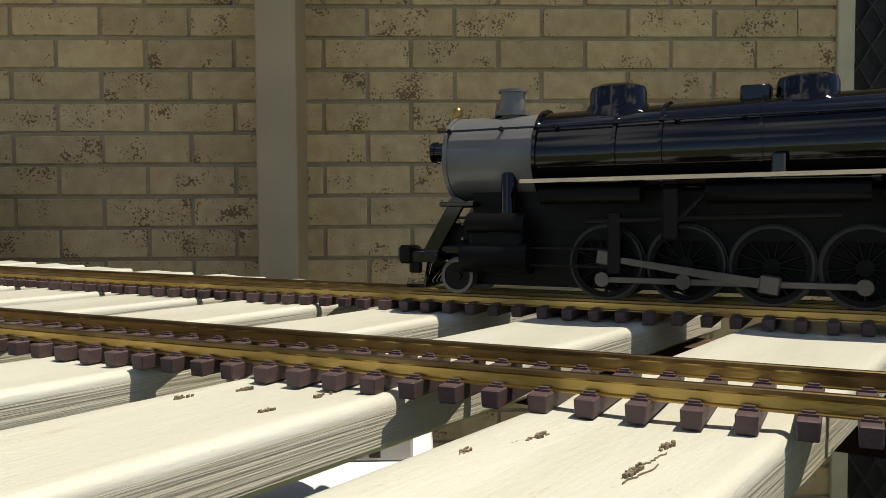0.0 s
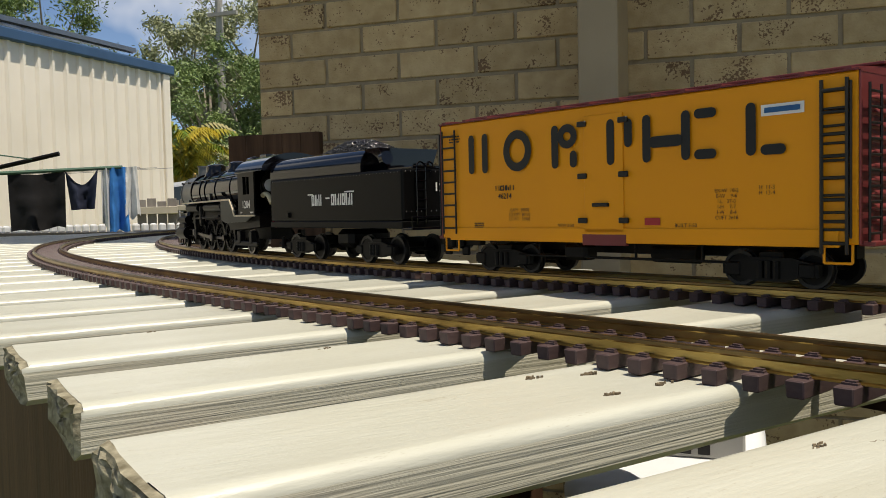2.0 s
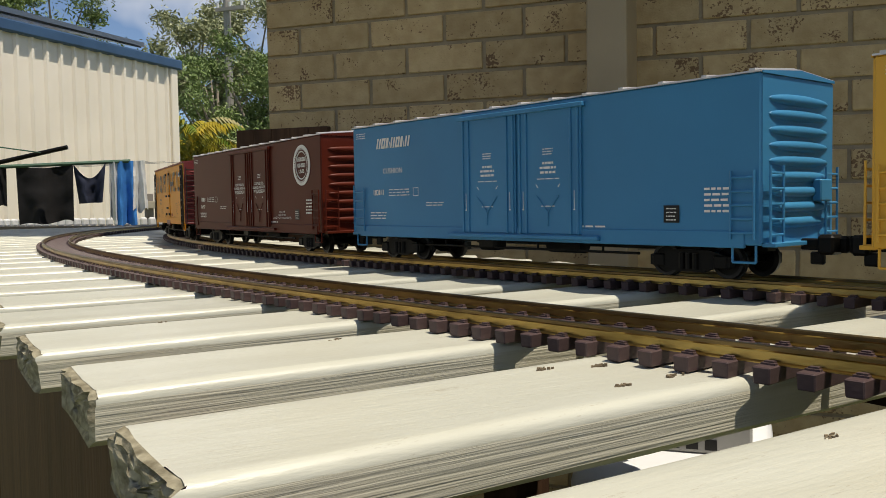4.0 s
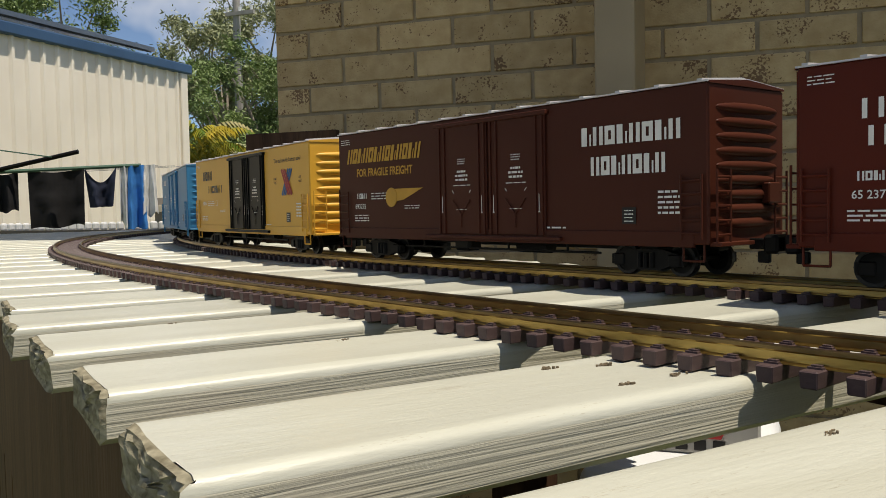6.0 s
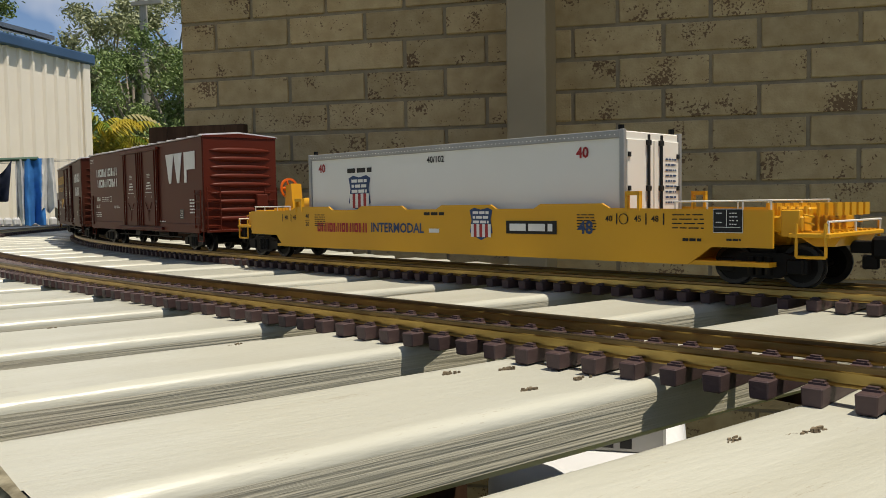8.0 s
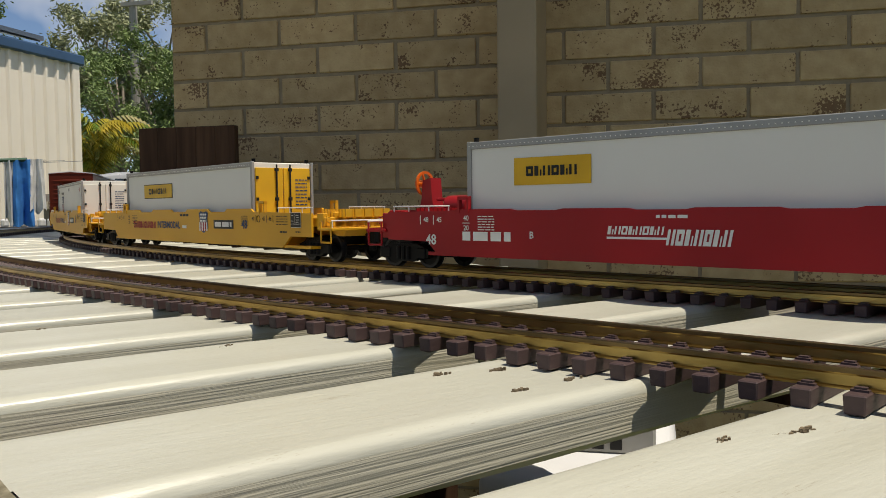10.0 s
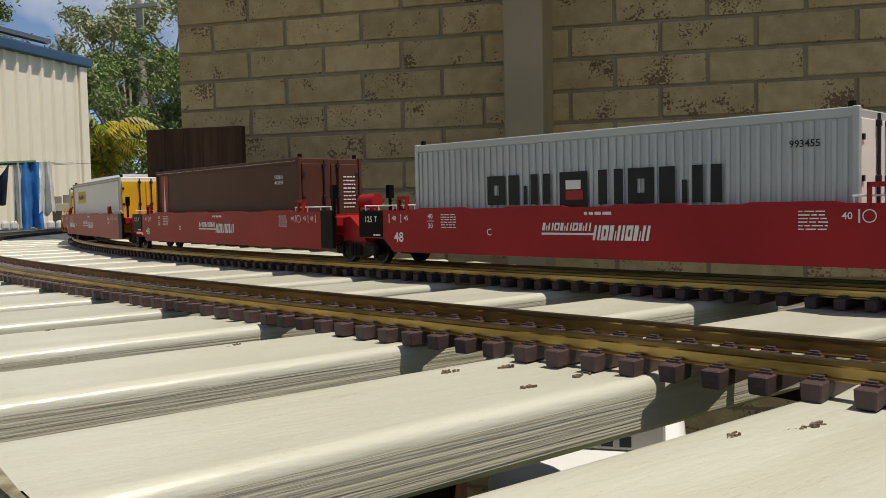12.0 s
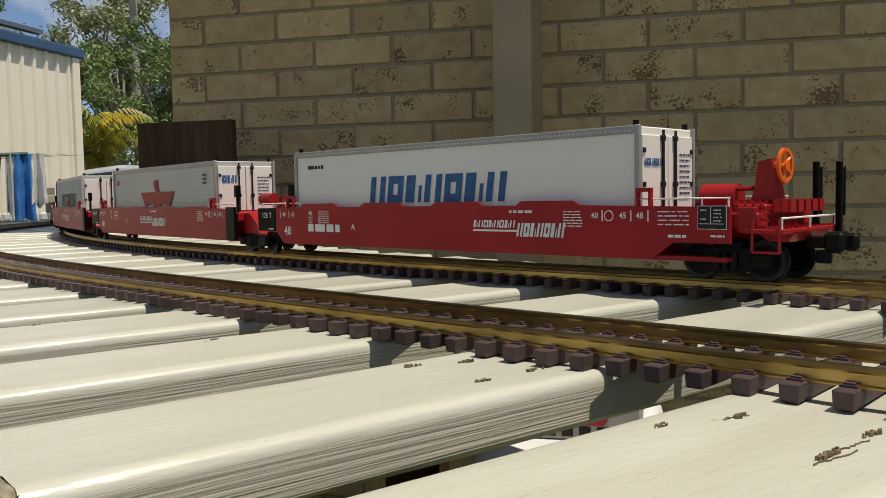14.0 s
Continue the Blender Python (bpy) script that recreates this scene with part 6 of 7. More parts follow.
# five-unit scarlet well car, jointed over shared trucks
UNITS = (("B", 5.690, 6.244, "first"), ("D", 6.290, 6.819, "mid"), ("C", 6.858, 7.383, "mid"), ("E", 7.432, 7.961, "mid"), ("A", 8.011, 8.613, "last"))
WELLS = {}
for letter, u0, u1, style in UNITS:
    WELLS[letter] = well_car("scarlet_well_unit", f"scarlet articulated well car unit lettered {letter}", u0, u1, WELLRED, WHITEPAINT, style)
    c, hl, yt, zt, zb = WELLS[letter]
    y = yt + 0.0016
    sp_marks(c, hl, y, zt, -0.006 if letter != "A" else -0.073, letter)
    if letter != "B":
        bm = B()
        box(bm, hl - 0.033, hl + 0.001, yt - 0.002, yt + 0.0018, zb + 0.0132, zt - 0.001, 0.0004)
        part("capacity_panel", bm, SATIN, c, "black end panel lettered 125 T")
        write("125 T", 0.0078, WHITEPAINT, c, hl - 0.017, yt + 0.0022, zt - 0.009, bold=0.012)
        bars(c, WHITEPAINT, hl - 0.025, yt + 0.0022, zt - 0.0235, 0.010, 1, 0.003, 0.0014, seed=17)
    write("48", 0.0125, WHITEPAINT, c, hl - 0.055, y, zt - 0.0255, bold=0.02, name="length_mark")
    if letter in "AB":
        bars(c, WHITEPAINT, hl - 0.118, y, zt - 0.0215, 0.052, 1, 0.003, 0.0075, seed=18)
        brake_stand(c, (hl - 0.022) if letter == "B" else (-hl + 0.036), zt - 0.006, WELLRED, MATS["orange_brake_paint"], 0.012, 1 if letter == "B" else -1)
    if letter != "A":
        # rear bulkhead posts, joint casting and the shared truck
        for sy in (-1, 1):
            bm = B()
            box(bm, -hl - 0.0005, -hl + 0.022, sy * yt - 0.0018, sy * yt + 0.0018, zb + 0.001, zt + 0.0005, 0.0004)
            tube(bm, (-hl + 0.016, sy * 0.036, zt - 0.006), (-hl + 0.016, sy * 0.036, zt + 0.026), 0.0018, 8)
            box(bm, -hl + 0.013, -hl + 0.019, sy * 0.036 - 0.003, sy * 0.036 + 0.003, zt + 0.012, zt + 0.026)
            part("end_post", bm, SATIN, c, "black rear corner post")
        bm = B()
        prism(bm, [(-hl, zt - 0.008), (-hl - 0.012, zt - 0.006), (-hl - 0.030, zt - 0.018), (-hl - 0.040, zt - 0.034), (-hl - 0.020, zt - 0.038), (-hl, zt - 0.030)], "Y", 0.018, 0.036)
        prism(bm, [(-hl, zt - 0.008), (-hl - 0.012, zt - 0.006), (-hl - 0.030, zt - 0.018), (-hl - 0.040, zt - 0.034), (-hl - 0.020, zt - 0.038), (-hl, zt - 0.030)], "Y", -0.036, -0.018)
        box(bm, -hl - 0.036, -hl + 0.01, -0.020, 0.020, zt - 0.024, zt - 0.012, 0.002)
        part("joint_casting", bm, WELLRED, c)
        truck(c, -hl - 0.022, 0.054, 0.0138)
        if letter in "DE":
            bm = B()
            tube(bm, (-hl + 0.008, 0.006, zt + 0.009), (-hl - 0.018, 0.006, zt + 0.009), 0.0070, 16)
            part("air_tank", bm, WELLRED, c, smooth=True)
    else:
        for xx, yy in ((0.0215, -0.030), (0.0095, -0.040)):
            bm = B()
            box(bm, -hl + xx - 0.002, -hl + xx + 0.002, yy - 0.002, yy + 0.002, zt - 0.022, zt + 0.028, 0.0006)
            tube(bm, (-hl + xx - 0.0035, yy, zt - 0.010), (-hl + xx - 0.0035, yy, zt + 0.024), 0.0008, 6)
            part("end_post", bm, SATIN, c, "black upright post")
UM = {k: (a + b) / 2 for k, a, b, _ in UNITS}
KB = container("white_container", "white smooth container with yellow doors and nameplate", UM["B"], 5.783, 6.193, BOXWHITE, DOORYELLOW, "smooth", WELLS["B"][0])
patch(KB[0], DOORYELLOW, KB[1] - 0.085, KB[2] + 0.0006, KB[4] - 0.026, 0.074, 0.022, label="yellow nameplate")
word_shapes(KB[0], BLACKINK, KB[1] - 0.085, KB[2] + 0.001, KB[4] - 0.026, 0.050, 0.0085, 6, stroke=0.26)
KD = container("brown_container", "plain chocolate-brown container with a spire emblem", UM["D"], 6.364, 6.742, BOXBROWN, BOXBROWN, "smooth", WELLS["D"][0])
patch(KD[0], REDINK, KD[1] - 0.024, KD[2] + 0.0006, KD[4] - 0.034, 0.022, 0.056)
bm = B()
prism(bm, [(KD[1] - 0.0285, KD[3] + 0.022), (KD[1] - 0.0195, KD[3] + 0.022), (KD[1] - 0.0225, KD[4] - 0.034), (KD[1] - 0.024, KD[4] - 0.007), (KD[1] - 0.0255, KD[4] - 0.034)], "Y", KD[2] + 0.0008, KD[2] + 0.0012)
part("spire_emblem", bm, WHITEPAINT, KD[0])
word_shapes(KD[0], WHITEPAINT, -KD[1] + 0.042, KD[2] + 0.0006, KD[4] - 0.019, 0.018, 0.0045, 4, stroke=0.24)
write("445854", 0.0062, WHITEPAINT, KD[0], -KD[1] + 0.042, KD[2] + 0.0006, KD[4] - 0.0255, bold=0.01)
KC = container("grey_container", "ribbed light grey container with heavy black lettering shapes", UM["C"], 6.930, 7.308, BOXGREY, BOXWHITE, "ribbed", WELLS["C"][0])
word_shapes(KC[0], BLACKINK, KC[1] - 0.1185, KC[2] + 0.0022, KC[4] - 0.0425, 0.069, 0.026, 3, stroke=0.3)
word_shapes(KC[0], BLACKINK, KC[1] - 0.245, KC[2] + 0.0022, KC[4] - 0.0425, 0.102, 0.028, 4, stroke=0.28)
patch(KC[0], BLACKINK, KC[1] - 0.173, KC[2] + 0.0022, KC[4] - 0.044, 0.026, 0.028)
patch(KC[0], WHITEPAINT, KC[1] - 0.173, KC[2] + 0.0026, KC[4] - 0.040, 0.014, 0.007)
patch(KC[0], REDINK, KC[1] - 0.174, KC[2] + 0.0026, KC[4] - 0.048, 0.016, 0.007)
write("993455", 0.0065, BLACKINK, KC[0], -KC[1] + 0.030, KC[2] + 0.0022, KC[4] - 0.020, bold=0.01)
KE = container("grey_container", "riveted silver-grey container with a red bird emblem", UM["E"], 7.520, 7.893, BOXGREY, BOXWHITE, "riveted", WELLS["E"][0])
write("40", 0.0110, REDINK, KE[0], KE[1] - 0.018, KE[2] + 0.0012, KE[4] - 0.020, bold=0.03)
bm = B()
ex, ez = KE[1] - 0.180, KE[4] - 0.045
prism(bm, [(ex + 0.062, ez + 0.010), (ex - 0.062, ez + 0.010), (ex - 0.046, ez - 0.010), (ex - 0.012, ez - 0.006), (ex - 0.018, ez - 0.022), (ex + 0.018, ez - 0.022), (ex + 0.012, ez - 0.006), (ex + 0.046, ez - 0.010)], "Y", KE[2] + 0.0010, KE[2] + 0.0016)
prism(bm, [(ex + 0.004, ez + 0.010), (ex - 0.006, ez + 0.010), (ex - 0.005, ez + 0.026), (ex + 0.004, ez + 0.027), (ex + 0.012, ez + 0.022)], "Y", KE[2] + 0.0010, KE[2] + 0.0016)
part("bird_emblem", bm, REDINK, KE[0], "red bird emblem")
bars(KE[0], BLACKINK, -KE[1] + 0.030, KE[2] + 0.0012, KE[4] - 0.016, 0.012, 3, 0.005, 0.003, seed=21)
word_shapes(KE[0], BLUEINK, -KE[1] - 0.0026, 0.022, KE[4] - 0.022, 0.020, 0.010, 3, REAR, stroke=0.3)
KA = container("cream_container", "cream white container with large blue lettering shapes", UM["A"], 8.072, 8.491, BOXWHITE, BOXWHITE, "smooth", WELLS["A"][0])
word_shapes(KA[0], BLUEINK, KA[1] - 0.206, KA[2] + 0.0006, KA[4] - 0.041, 0.176, 0.027, 7, stroke=0.27, slant=0.15)
bars(KA[0], BLACKINK, KA[1] - 0.034, KA[2] + 0.0006, KA[4] - 0.016, 0.026, 1, 0.003, 0.0036, seed=22)
word_shapes(KA[0], BLUEINK, -KA[1] - 0.0026, 0.022, KA[4] - 0.026, 0.026, 0.006, 7, REAR, stroke=0.28)

# ---------------------------------------------------------------- yard
# dark timber screen beside the deck
screen = thing("timber_screen", "dark brown timber board screen by the brick wall", "screen")
for k in range(5):
    bm = B()
    box(bm, -1.208 + k * 0.056, -1.208 + k * 0.056 + 0.0557, -0.352, -0.330, -1.05, 0.292, 0.0015)
    part("board", bm, DARKWOOD, screen)
for k in range(4):
    bm = B()
    box(bm, -1.210, -1.188, -0.326 + k * 0.06, -0.326 + k * 0.06 + 0.0597, -1.05, 0.292, 0.0015)
    part("board", bm, DARKWOOD, screen)
bm = B()
box(bm, -1.185, -0.930, -0.329, -0.305, 0.05, 0.10)
box(bm, -1.185, -0.930, -0.329, -0.305, -0.6, -0.55)
part("rail", bm, DARKWOOD, screen)

# outdoor air unit under the deck with a printed carton on it
ac = thing("air_conditioner_unit", "white outdoor air conditioning unit standing below the deck", "air conditioner")
bm = B()
box(bm, -0.06, 0.15, -1.497, -1.17, -1.0, -0.20, 0.02, 3)
part("shell", bm, ACWHITE, ac, smooth=True)
for k in range(12):
    bm = B()
    box(bm, -0.03, 0.12, -1.503, -1.496, -0.92 + k * 0.055, -0.90 + k * 0.055)
    part("grille_slat", bm, GREYRAIL, ac)
for x in (-0.04, 0.07):
    bm = B()
    box(bm, x, x + 0.06, -1.48, -1.19, -1.05, -1.0)
    part("foot", bm, GREYRAIL, ac)
carton = thing("carton", "pale grey printed carton on the air conditioning unit", "box")
bm = B()
box(bm, -0.03, 0.125, -1.41, -1.19, -0.20, -0.112, 0.003)
part("body", bm, mat("grey_card", (0.40, 0.39, 0.36), 0.7, scale=5), carton)
FACE = Matrix(((1, 0, 0, 0), (0, 0, -1, 0), (0, 1, 0, 0), (0, 0, 0, 1)))
for k in range(5):
    patch(carton, BLACKINK, 0.002 + k * 0.020, -1.4108, -0.189, 0.013, 0.012, FACE, name="wordmark_shape")
for x in (0.028, 0.072):
    bm = B()
    prism(bm, [(x - 0.022, -0.181), (x + 0.012, -0.181), (x + 0.022, -0.162), (x - 0.006, -0.162)], "Y", -1.4115, -1.4095)
    part("red_mark", bm, REDINK, carton)

# cream shed with ribbed walls
shed = thing("shed", "cream ribbed steel shed with blue gutter and low roof", "shed")
SX0, SY1, SZT = -6.62, 6.545, 1.83
bm = B()
box(bm, SX0 - 4.5, SX0, -4.0, SY1, -1.05, SZT)
part("wall", bm, SHEETMETAL, shed)
bm = B()
k = -3.9
while k < SY1 - 0.05:
    prism(bm, [(SX0, k), (SX0 + 0.03, k + 0.02), (SX0 + 0.03, k + 0.05), (SX0, k + 0.07)], "Z", -1.05, SZT - 0.02)
    k += 0.19
part("wall_ribs", bm, SHEETMETAL, shed)
bm = B()
box(bm, SX0 - 0.05, SX0 + 0.07, -4.1, SY1 + 0.10, SZT - 0.02, SZT + 0.10, 0.015)
part("gutter", bm, BLUEGUTTER, shed, "blue steel gutter")
bm = B()
box(bm, SX0 - 0.02, SX0 + 0.045, SY1 - 0.10, SY1 + 0.03, -1.05, SZT - 0.02, 0.01)
part("corner_trim", bm, SHEETMETAL, shed)
bm = B()
prism(bm, [(SX0 + 0.06, SZT + 0.10), (SX0 - 2.25, SZT + 0.65), (SX0 - 4.55, SZT + 0.10)], "Y", -4.1, SY1 + 0.10)
part("roof", bm, GREYROOF, shed)
bm = B()
prism(bm, [(SX0 - 0.15, SZT + 0.19), (SX0 - 0.15, SZT + 0.24), (SX0 - 1.7, SZT + 0.62), (SX0 - 1.7, SZT + 0.57)], "Y", -3.0, SY1 - 0.4)
part("solar_panel", bm, CARGLASS, shed, "dark solar panels on the roof")
bm = B()
box(bm, SX0 - 0.15, SX0 - 0.10, -3.0, SY1 - 0.4, SZT + 0.20, SZT + 0.25)
part("panel_frame", bm, STEEL, shed)

# paling fences
for x0, y0, x1, y1, top, name, lab in ((-6.19, 5.38, -5.86, 5.66, 0.25, "paling_fence", "weathered grey paling fence by the shed"), (-8.30, 8.82, -5.9, 10.25, 0.30, "paling_fence", "weathered grey paling fence before the car")):
    f = thing(name, lab, "fence")
    n = int(math.hypot(x1 - x0, y1 - y0) / 0.105)
    ang = math.degrees(math.atan2(y1 - y0, x1 - x0))
    for k in range(n):
        t = (k + 0.5) / n
        bm = B()
        box(bm, -0.048, 0.048, -0.008, 0.008, -1.05, top + 0.02 * math.sin(k * 2.3), 0.003)
        p = part("paling", bm, GREYFENCE, f)
        p.matrix_local = pose(x0 + (x1 - x0) * t, y0 + (y1 - y0) * t, 0, 0, 0, ang)
    bm = B()
    ln = math.hypot(x1 - x0, y1 - y0)
    box(bm, 0, ln, -0.05, -0.012, top - 0.16, top - 0.08, 0.004)
    p = part("rail", bm, mat("pale_rail_timber", (0.46, 0.42, 0.34), 0.8, scale=4), f)
    p.matrix_local = pose(x0, y0, 0, 0, 0, ang)

# white car behind the fence
bm = B()
box(bm, -15.0, -5.9, 9.7, 22.0, -1.06, -0.86, 0.05)
structure("pavement", bm, mat("grey_drive_concrete", (0.30, 0.29, 0.27), 0.9, scale=2, bump=0.4), "raised grey concrete drive behind the fence")
CARX = Matrix.Translation((-10.51, 10.98, -0.86)) @ pose(0, 0, 0, 0, 0, 30)
auto = thing("parked_car", "white parked hatchback behind the paling fence", "car", m=CARX)
bm = B()
prism(bm, [(-0.9, 0.35), (-0.92, 0.75), (-0.55, 0.95), (0.0, 1.02), (0.5, 1.50), (1.2, 1.60), (2.3, 1.56), (2.95, 1.15), (3.1, 0.9), (3.1, 0.35)], "Y", -0.85, 0.85)
bmesh.ops.bevel(bm, geom=bm.edges[:], offset=0.05, segments=2, affect="EDGES")
part("body", bm, CARWHITE, auto, smooth=True)
bm = B()
prism(bm, [(0.22, 1.06), (0.58, 1.43), (1.05, 1.48), (1.05, 1.06)], "Y", -0.862, -0.855)
prism(bm, [(1.13, 1.06), (1.13, 1.48), (1.95, 1.46), (1.95, 1.06)], "Y", -0.862, -0.855)
prism(bm, [(2.03, 1.08), (2.03, 1.45), (2.3, 1.42), (2.7, 1.12)], "Y", -0.862, -0.855)
part("window", bm, CARGLASS, auto)
for x in (-0.2, 2.4):
    bm = B()
    tube(bm, (x, -0.88, 0.33), (x, -0.66, 0.33), 0.33, 24)
    wh = part("wheel", bm, RUBBER, auto)
    bm = B()
    tube(bm, (x, -0.89, 0.33), (x, -0.87, 0.33), 0.2, 16)
    part("rim", bm, STEEL, wh)

# rotary clothes line with washing
hoist = thing("clothes_hoist", "green steel rotary clothes hoist on the lawn", "clothes line")
HC = Vector((-4.367, 1.611, 0.352))
bm = B()
tube(bm, (HC.x, HC.y, -1.05), (HC.x, HC.y, 0.526), 0.025, 12)
part("post", bm, GREENSTEEL, hoist)
EL, ER = Vector((-4.367, 1.611, 0.352)), Vector((-3.726, 2.234, 0.400))
bm = B()
tube(bm, EL, ER, 0.012, 8)
tube(bm, (HC.x, HC.y, 0.50), (-4.0, 1.75, 0.44), 0.004, 6)
part("arm", bm, GREENSTEEL, hoist)
bm = B()
tube(bm, (HC.x, HC.y, 0.355), (-3.871, 1.838, 0.474), 0.014, 8)
part("strut", bm, FRAMEBLK, hoist)
bm = B()
for k in range(4):
    o = Vector((0.06, 0.10, 0)) * k
    tube(bm, EL + o, ER + o, 0.002, 5)
part("line", bm, GREYRAIL, hoist)


def garment(name, label, t0, t1, drop, material, seed, taper=0.0, notch=0.0):
    """A hanging piece of washing: a pleated sheet with thickness between two points of the line."""
    g = thing(name, label, "laundry", "washing on the line")
    a, b = EL.lerp(ER, t0), EL.lerp(ER, t1)
    d = b - a
    nrm = Vector((-d.y, d.x, 0)).normalized()
    bm = B()
    nx, nz = 16, 10
    for layer in (0, 1):
        grid = []
        for i in range(nx + 1):
            s = i / nx
            row = []
            for j in range(nz + 1):
                q = j / nz
                wob = 0.03 * math.sin(s * 9 + seed) * (0.3 + q) + 0.012 * noise.noise((s * 6, q * 5, seed))
                sx = 0.5 + (s - 0.5) * (1 - taper * q)
                sag = notch * math.sin(math.pi * s) * (1 - q)
                lower = drop * (1 + 0.10 * noise.noise((s * 3, seed, 1.0)))
                p = a + d * sx + nrm * (wob + (0.006 if layer else -0.006)) - Vector((0, 0, q * lower + sag))
                row.append(bm.verts.new(p))
            grid.append(row)
        for i in range(nx):
            for j in range(nz):
                f = (grid[i][j], grid[i + 1][j], grid[i + 1][j + 1], grid[i][j + 1])
                bm.faces.new(f if layer else f[::-1])
    bmesh.ops.recalc_face_normals(bm, faces=bm.faces[:])
    part("cloth", bm, material, g, smooth=True)
    return g


garment("shirt", "black shirt pegged to the clothes line", 0.01, 0.18, 0.25, CLOTHBLACK, 5, 0.06, 0.02)
garment("shirt", "black shirt pegged to the clothes line", 0.24, 0.61, 0.37, CLOTHBLACK, 1, 0.04, 0.02)
garment("shorts", "navy shorts pegged to the clothes line", 0.61, 0.83, 0.26, CLOTHNAVY, 2, 0.3, 0.10)
garment("white_cloth", "white cloth hanging from the clothes line", 0.85, 0.91, 0.38, CLOTHWHITE, 6, -0.1)
garment("towel", "bright blue towel hanging from the clothes line", 0.91, 1.02, 0.42, CLOTHBLUE, 3, -0.25)
garment("white_cloth", "white cloth hanging from the clothes line", 1.02, 1.10, 0.33, CLOTHWHITE, 4, -0.4)

# white edging blocks beyond the platform
bm = B()
box(bm, -6.5, -2.1, 2.60, 2.72, -1.05, -0.036)
structure("trim_kerb", bm, mat("dark_edging", (0.09, 0.085, 0.08), 0.8, scale=5), "dark edging behind the platform")
for k in range(58):
    bm = B()
    box(bm, -0.017, 0.017, -0.03, 0.03, -0.03, 0.030, 0.014, 2)
    ob = new("edging_block", finish("edging_block", bm, ACWHITE) if k == 0 else EDGE)
    EDGE = ob.data
    if k:
        bm.free()
    tagged(ob, "small rounded white edging block", "edging block", "row of white edging blocks")
    ob.location = (-6.4 + k * 0.0755, 2.66, -0.008)

# power pole
pole = thing("power_pole", "grey power pole with a cross arm", "power pole")
bm = B()
tube(bm, (-13.17, 17.60, -1.06), (-13.17, 17.60, 7.4), 0.13, 14, 0.09)
part("post", bm, POLEGREY, pole)
bm = B()
box(bm, -13.45, -12.55, 17.46, 17.56, 5.38, 5.48)
ob = part("cross_arm", bm, POLEGREY, pole)
for k in range(3):
    bm = B()
    tube(bm, (-13.4 + k * 0.38, 17.51, 5.48), (-13.4 + k * 0.38, 17.51, 5.60), 0.04, 8)
    part("insulator", bm, ACWHITE, pole)


def tree(name, label, x, y, height, spread, leaf, seed, leaves=5200, size=0.13, clumps=34, base=0.25):
    """A tree: tapered trunk, limbs to leaf clumps, crown of small leaves."""
    rnd = random.Random(seed)
    t = thing(name, label, "tree", "trees behind the yard")
    bm = B()
    prev, r = Vector((x, y, -1.05)), 0.022 * height
    top = None
    for k in range(6):
        q = prev + Vector((rnd.uniform(-0.06, 0.06) * height, rnd.uniform(-0.06, 0.06) * height, height * 0.14))
        tube(bm, prev, q, r, 9, r * 0.8)
        r *= 0.8
        prev = q
    cs = []
    for k in range(clumps):
        a, b = rnd.uniform(0, 6.283), rnd.uniform(base, 1.0)
        rr = spread * math.sqrt(rnd.uniform(0.05, 1.0)) * (1.05 - 0.55 * abs(b - 0.55))
        cpos = Vector((x + rr * math.cos(a), y + rr * math.sin(a), -1.05 + height * b))
        cs.append((cpos, spread * rnd.uniform(0.16, 0.34)))
        foot = Vector((x, y, -1.05 + height * min(b * 0.7, 0.75)))
        if k % 2 == 0:
            tube(bm, foot, cpos, 0.006 * height, 6, 0.0015 * height)
    part("trunk", bm, BARK, t)
    verts, faces = [], []
    for k in range(leaves):
        cpos, cr = cs[rnd.randrange(len(cs))]
        d = Vector((rnd.gauss(0, 1), rnd.gauss(0, 1), rnd.gauss(0, 0.75)))
        p = cpos + d * cr * 0.47
        ax = Vector((rnd.uniform(-1, 1), rnd.uniform(-1, 1), rnd.uniform(-1, 0.6))).normalized()
        up = ax.cross(Vector((rnd.uniform(-1, 1), rnd.uniform(-1, 1), rnd.uniform(-1, 1)))).normalized()
        s = size * rnd.uniform(0.6, 1.5)
        n = len(verts)
        verts += [p - ax * s, p + up * s * 0.32, p + ax * s, p - up * s * 0.32]
        faces.append((n, n + 1, n + 2, n + 3))
    me = bpy.data.meshes.new("crown")
    me.from_pydata(verts, [], faces)
    me.materials.append(leaf)
    ob = new("crown", me)
    ob.parent = t
    return t


# spread along the far side of the yard, nearer ones lower
def stand(az, dist):
    """A place that many degrees left of straight ahead, that far from the deck."""
    return 0.127 - dist * math.sin(radians(az)), -2.365 + dist * math.cos(radians(az))


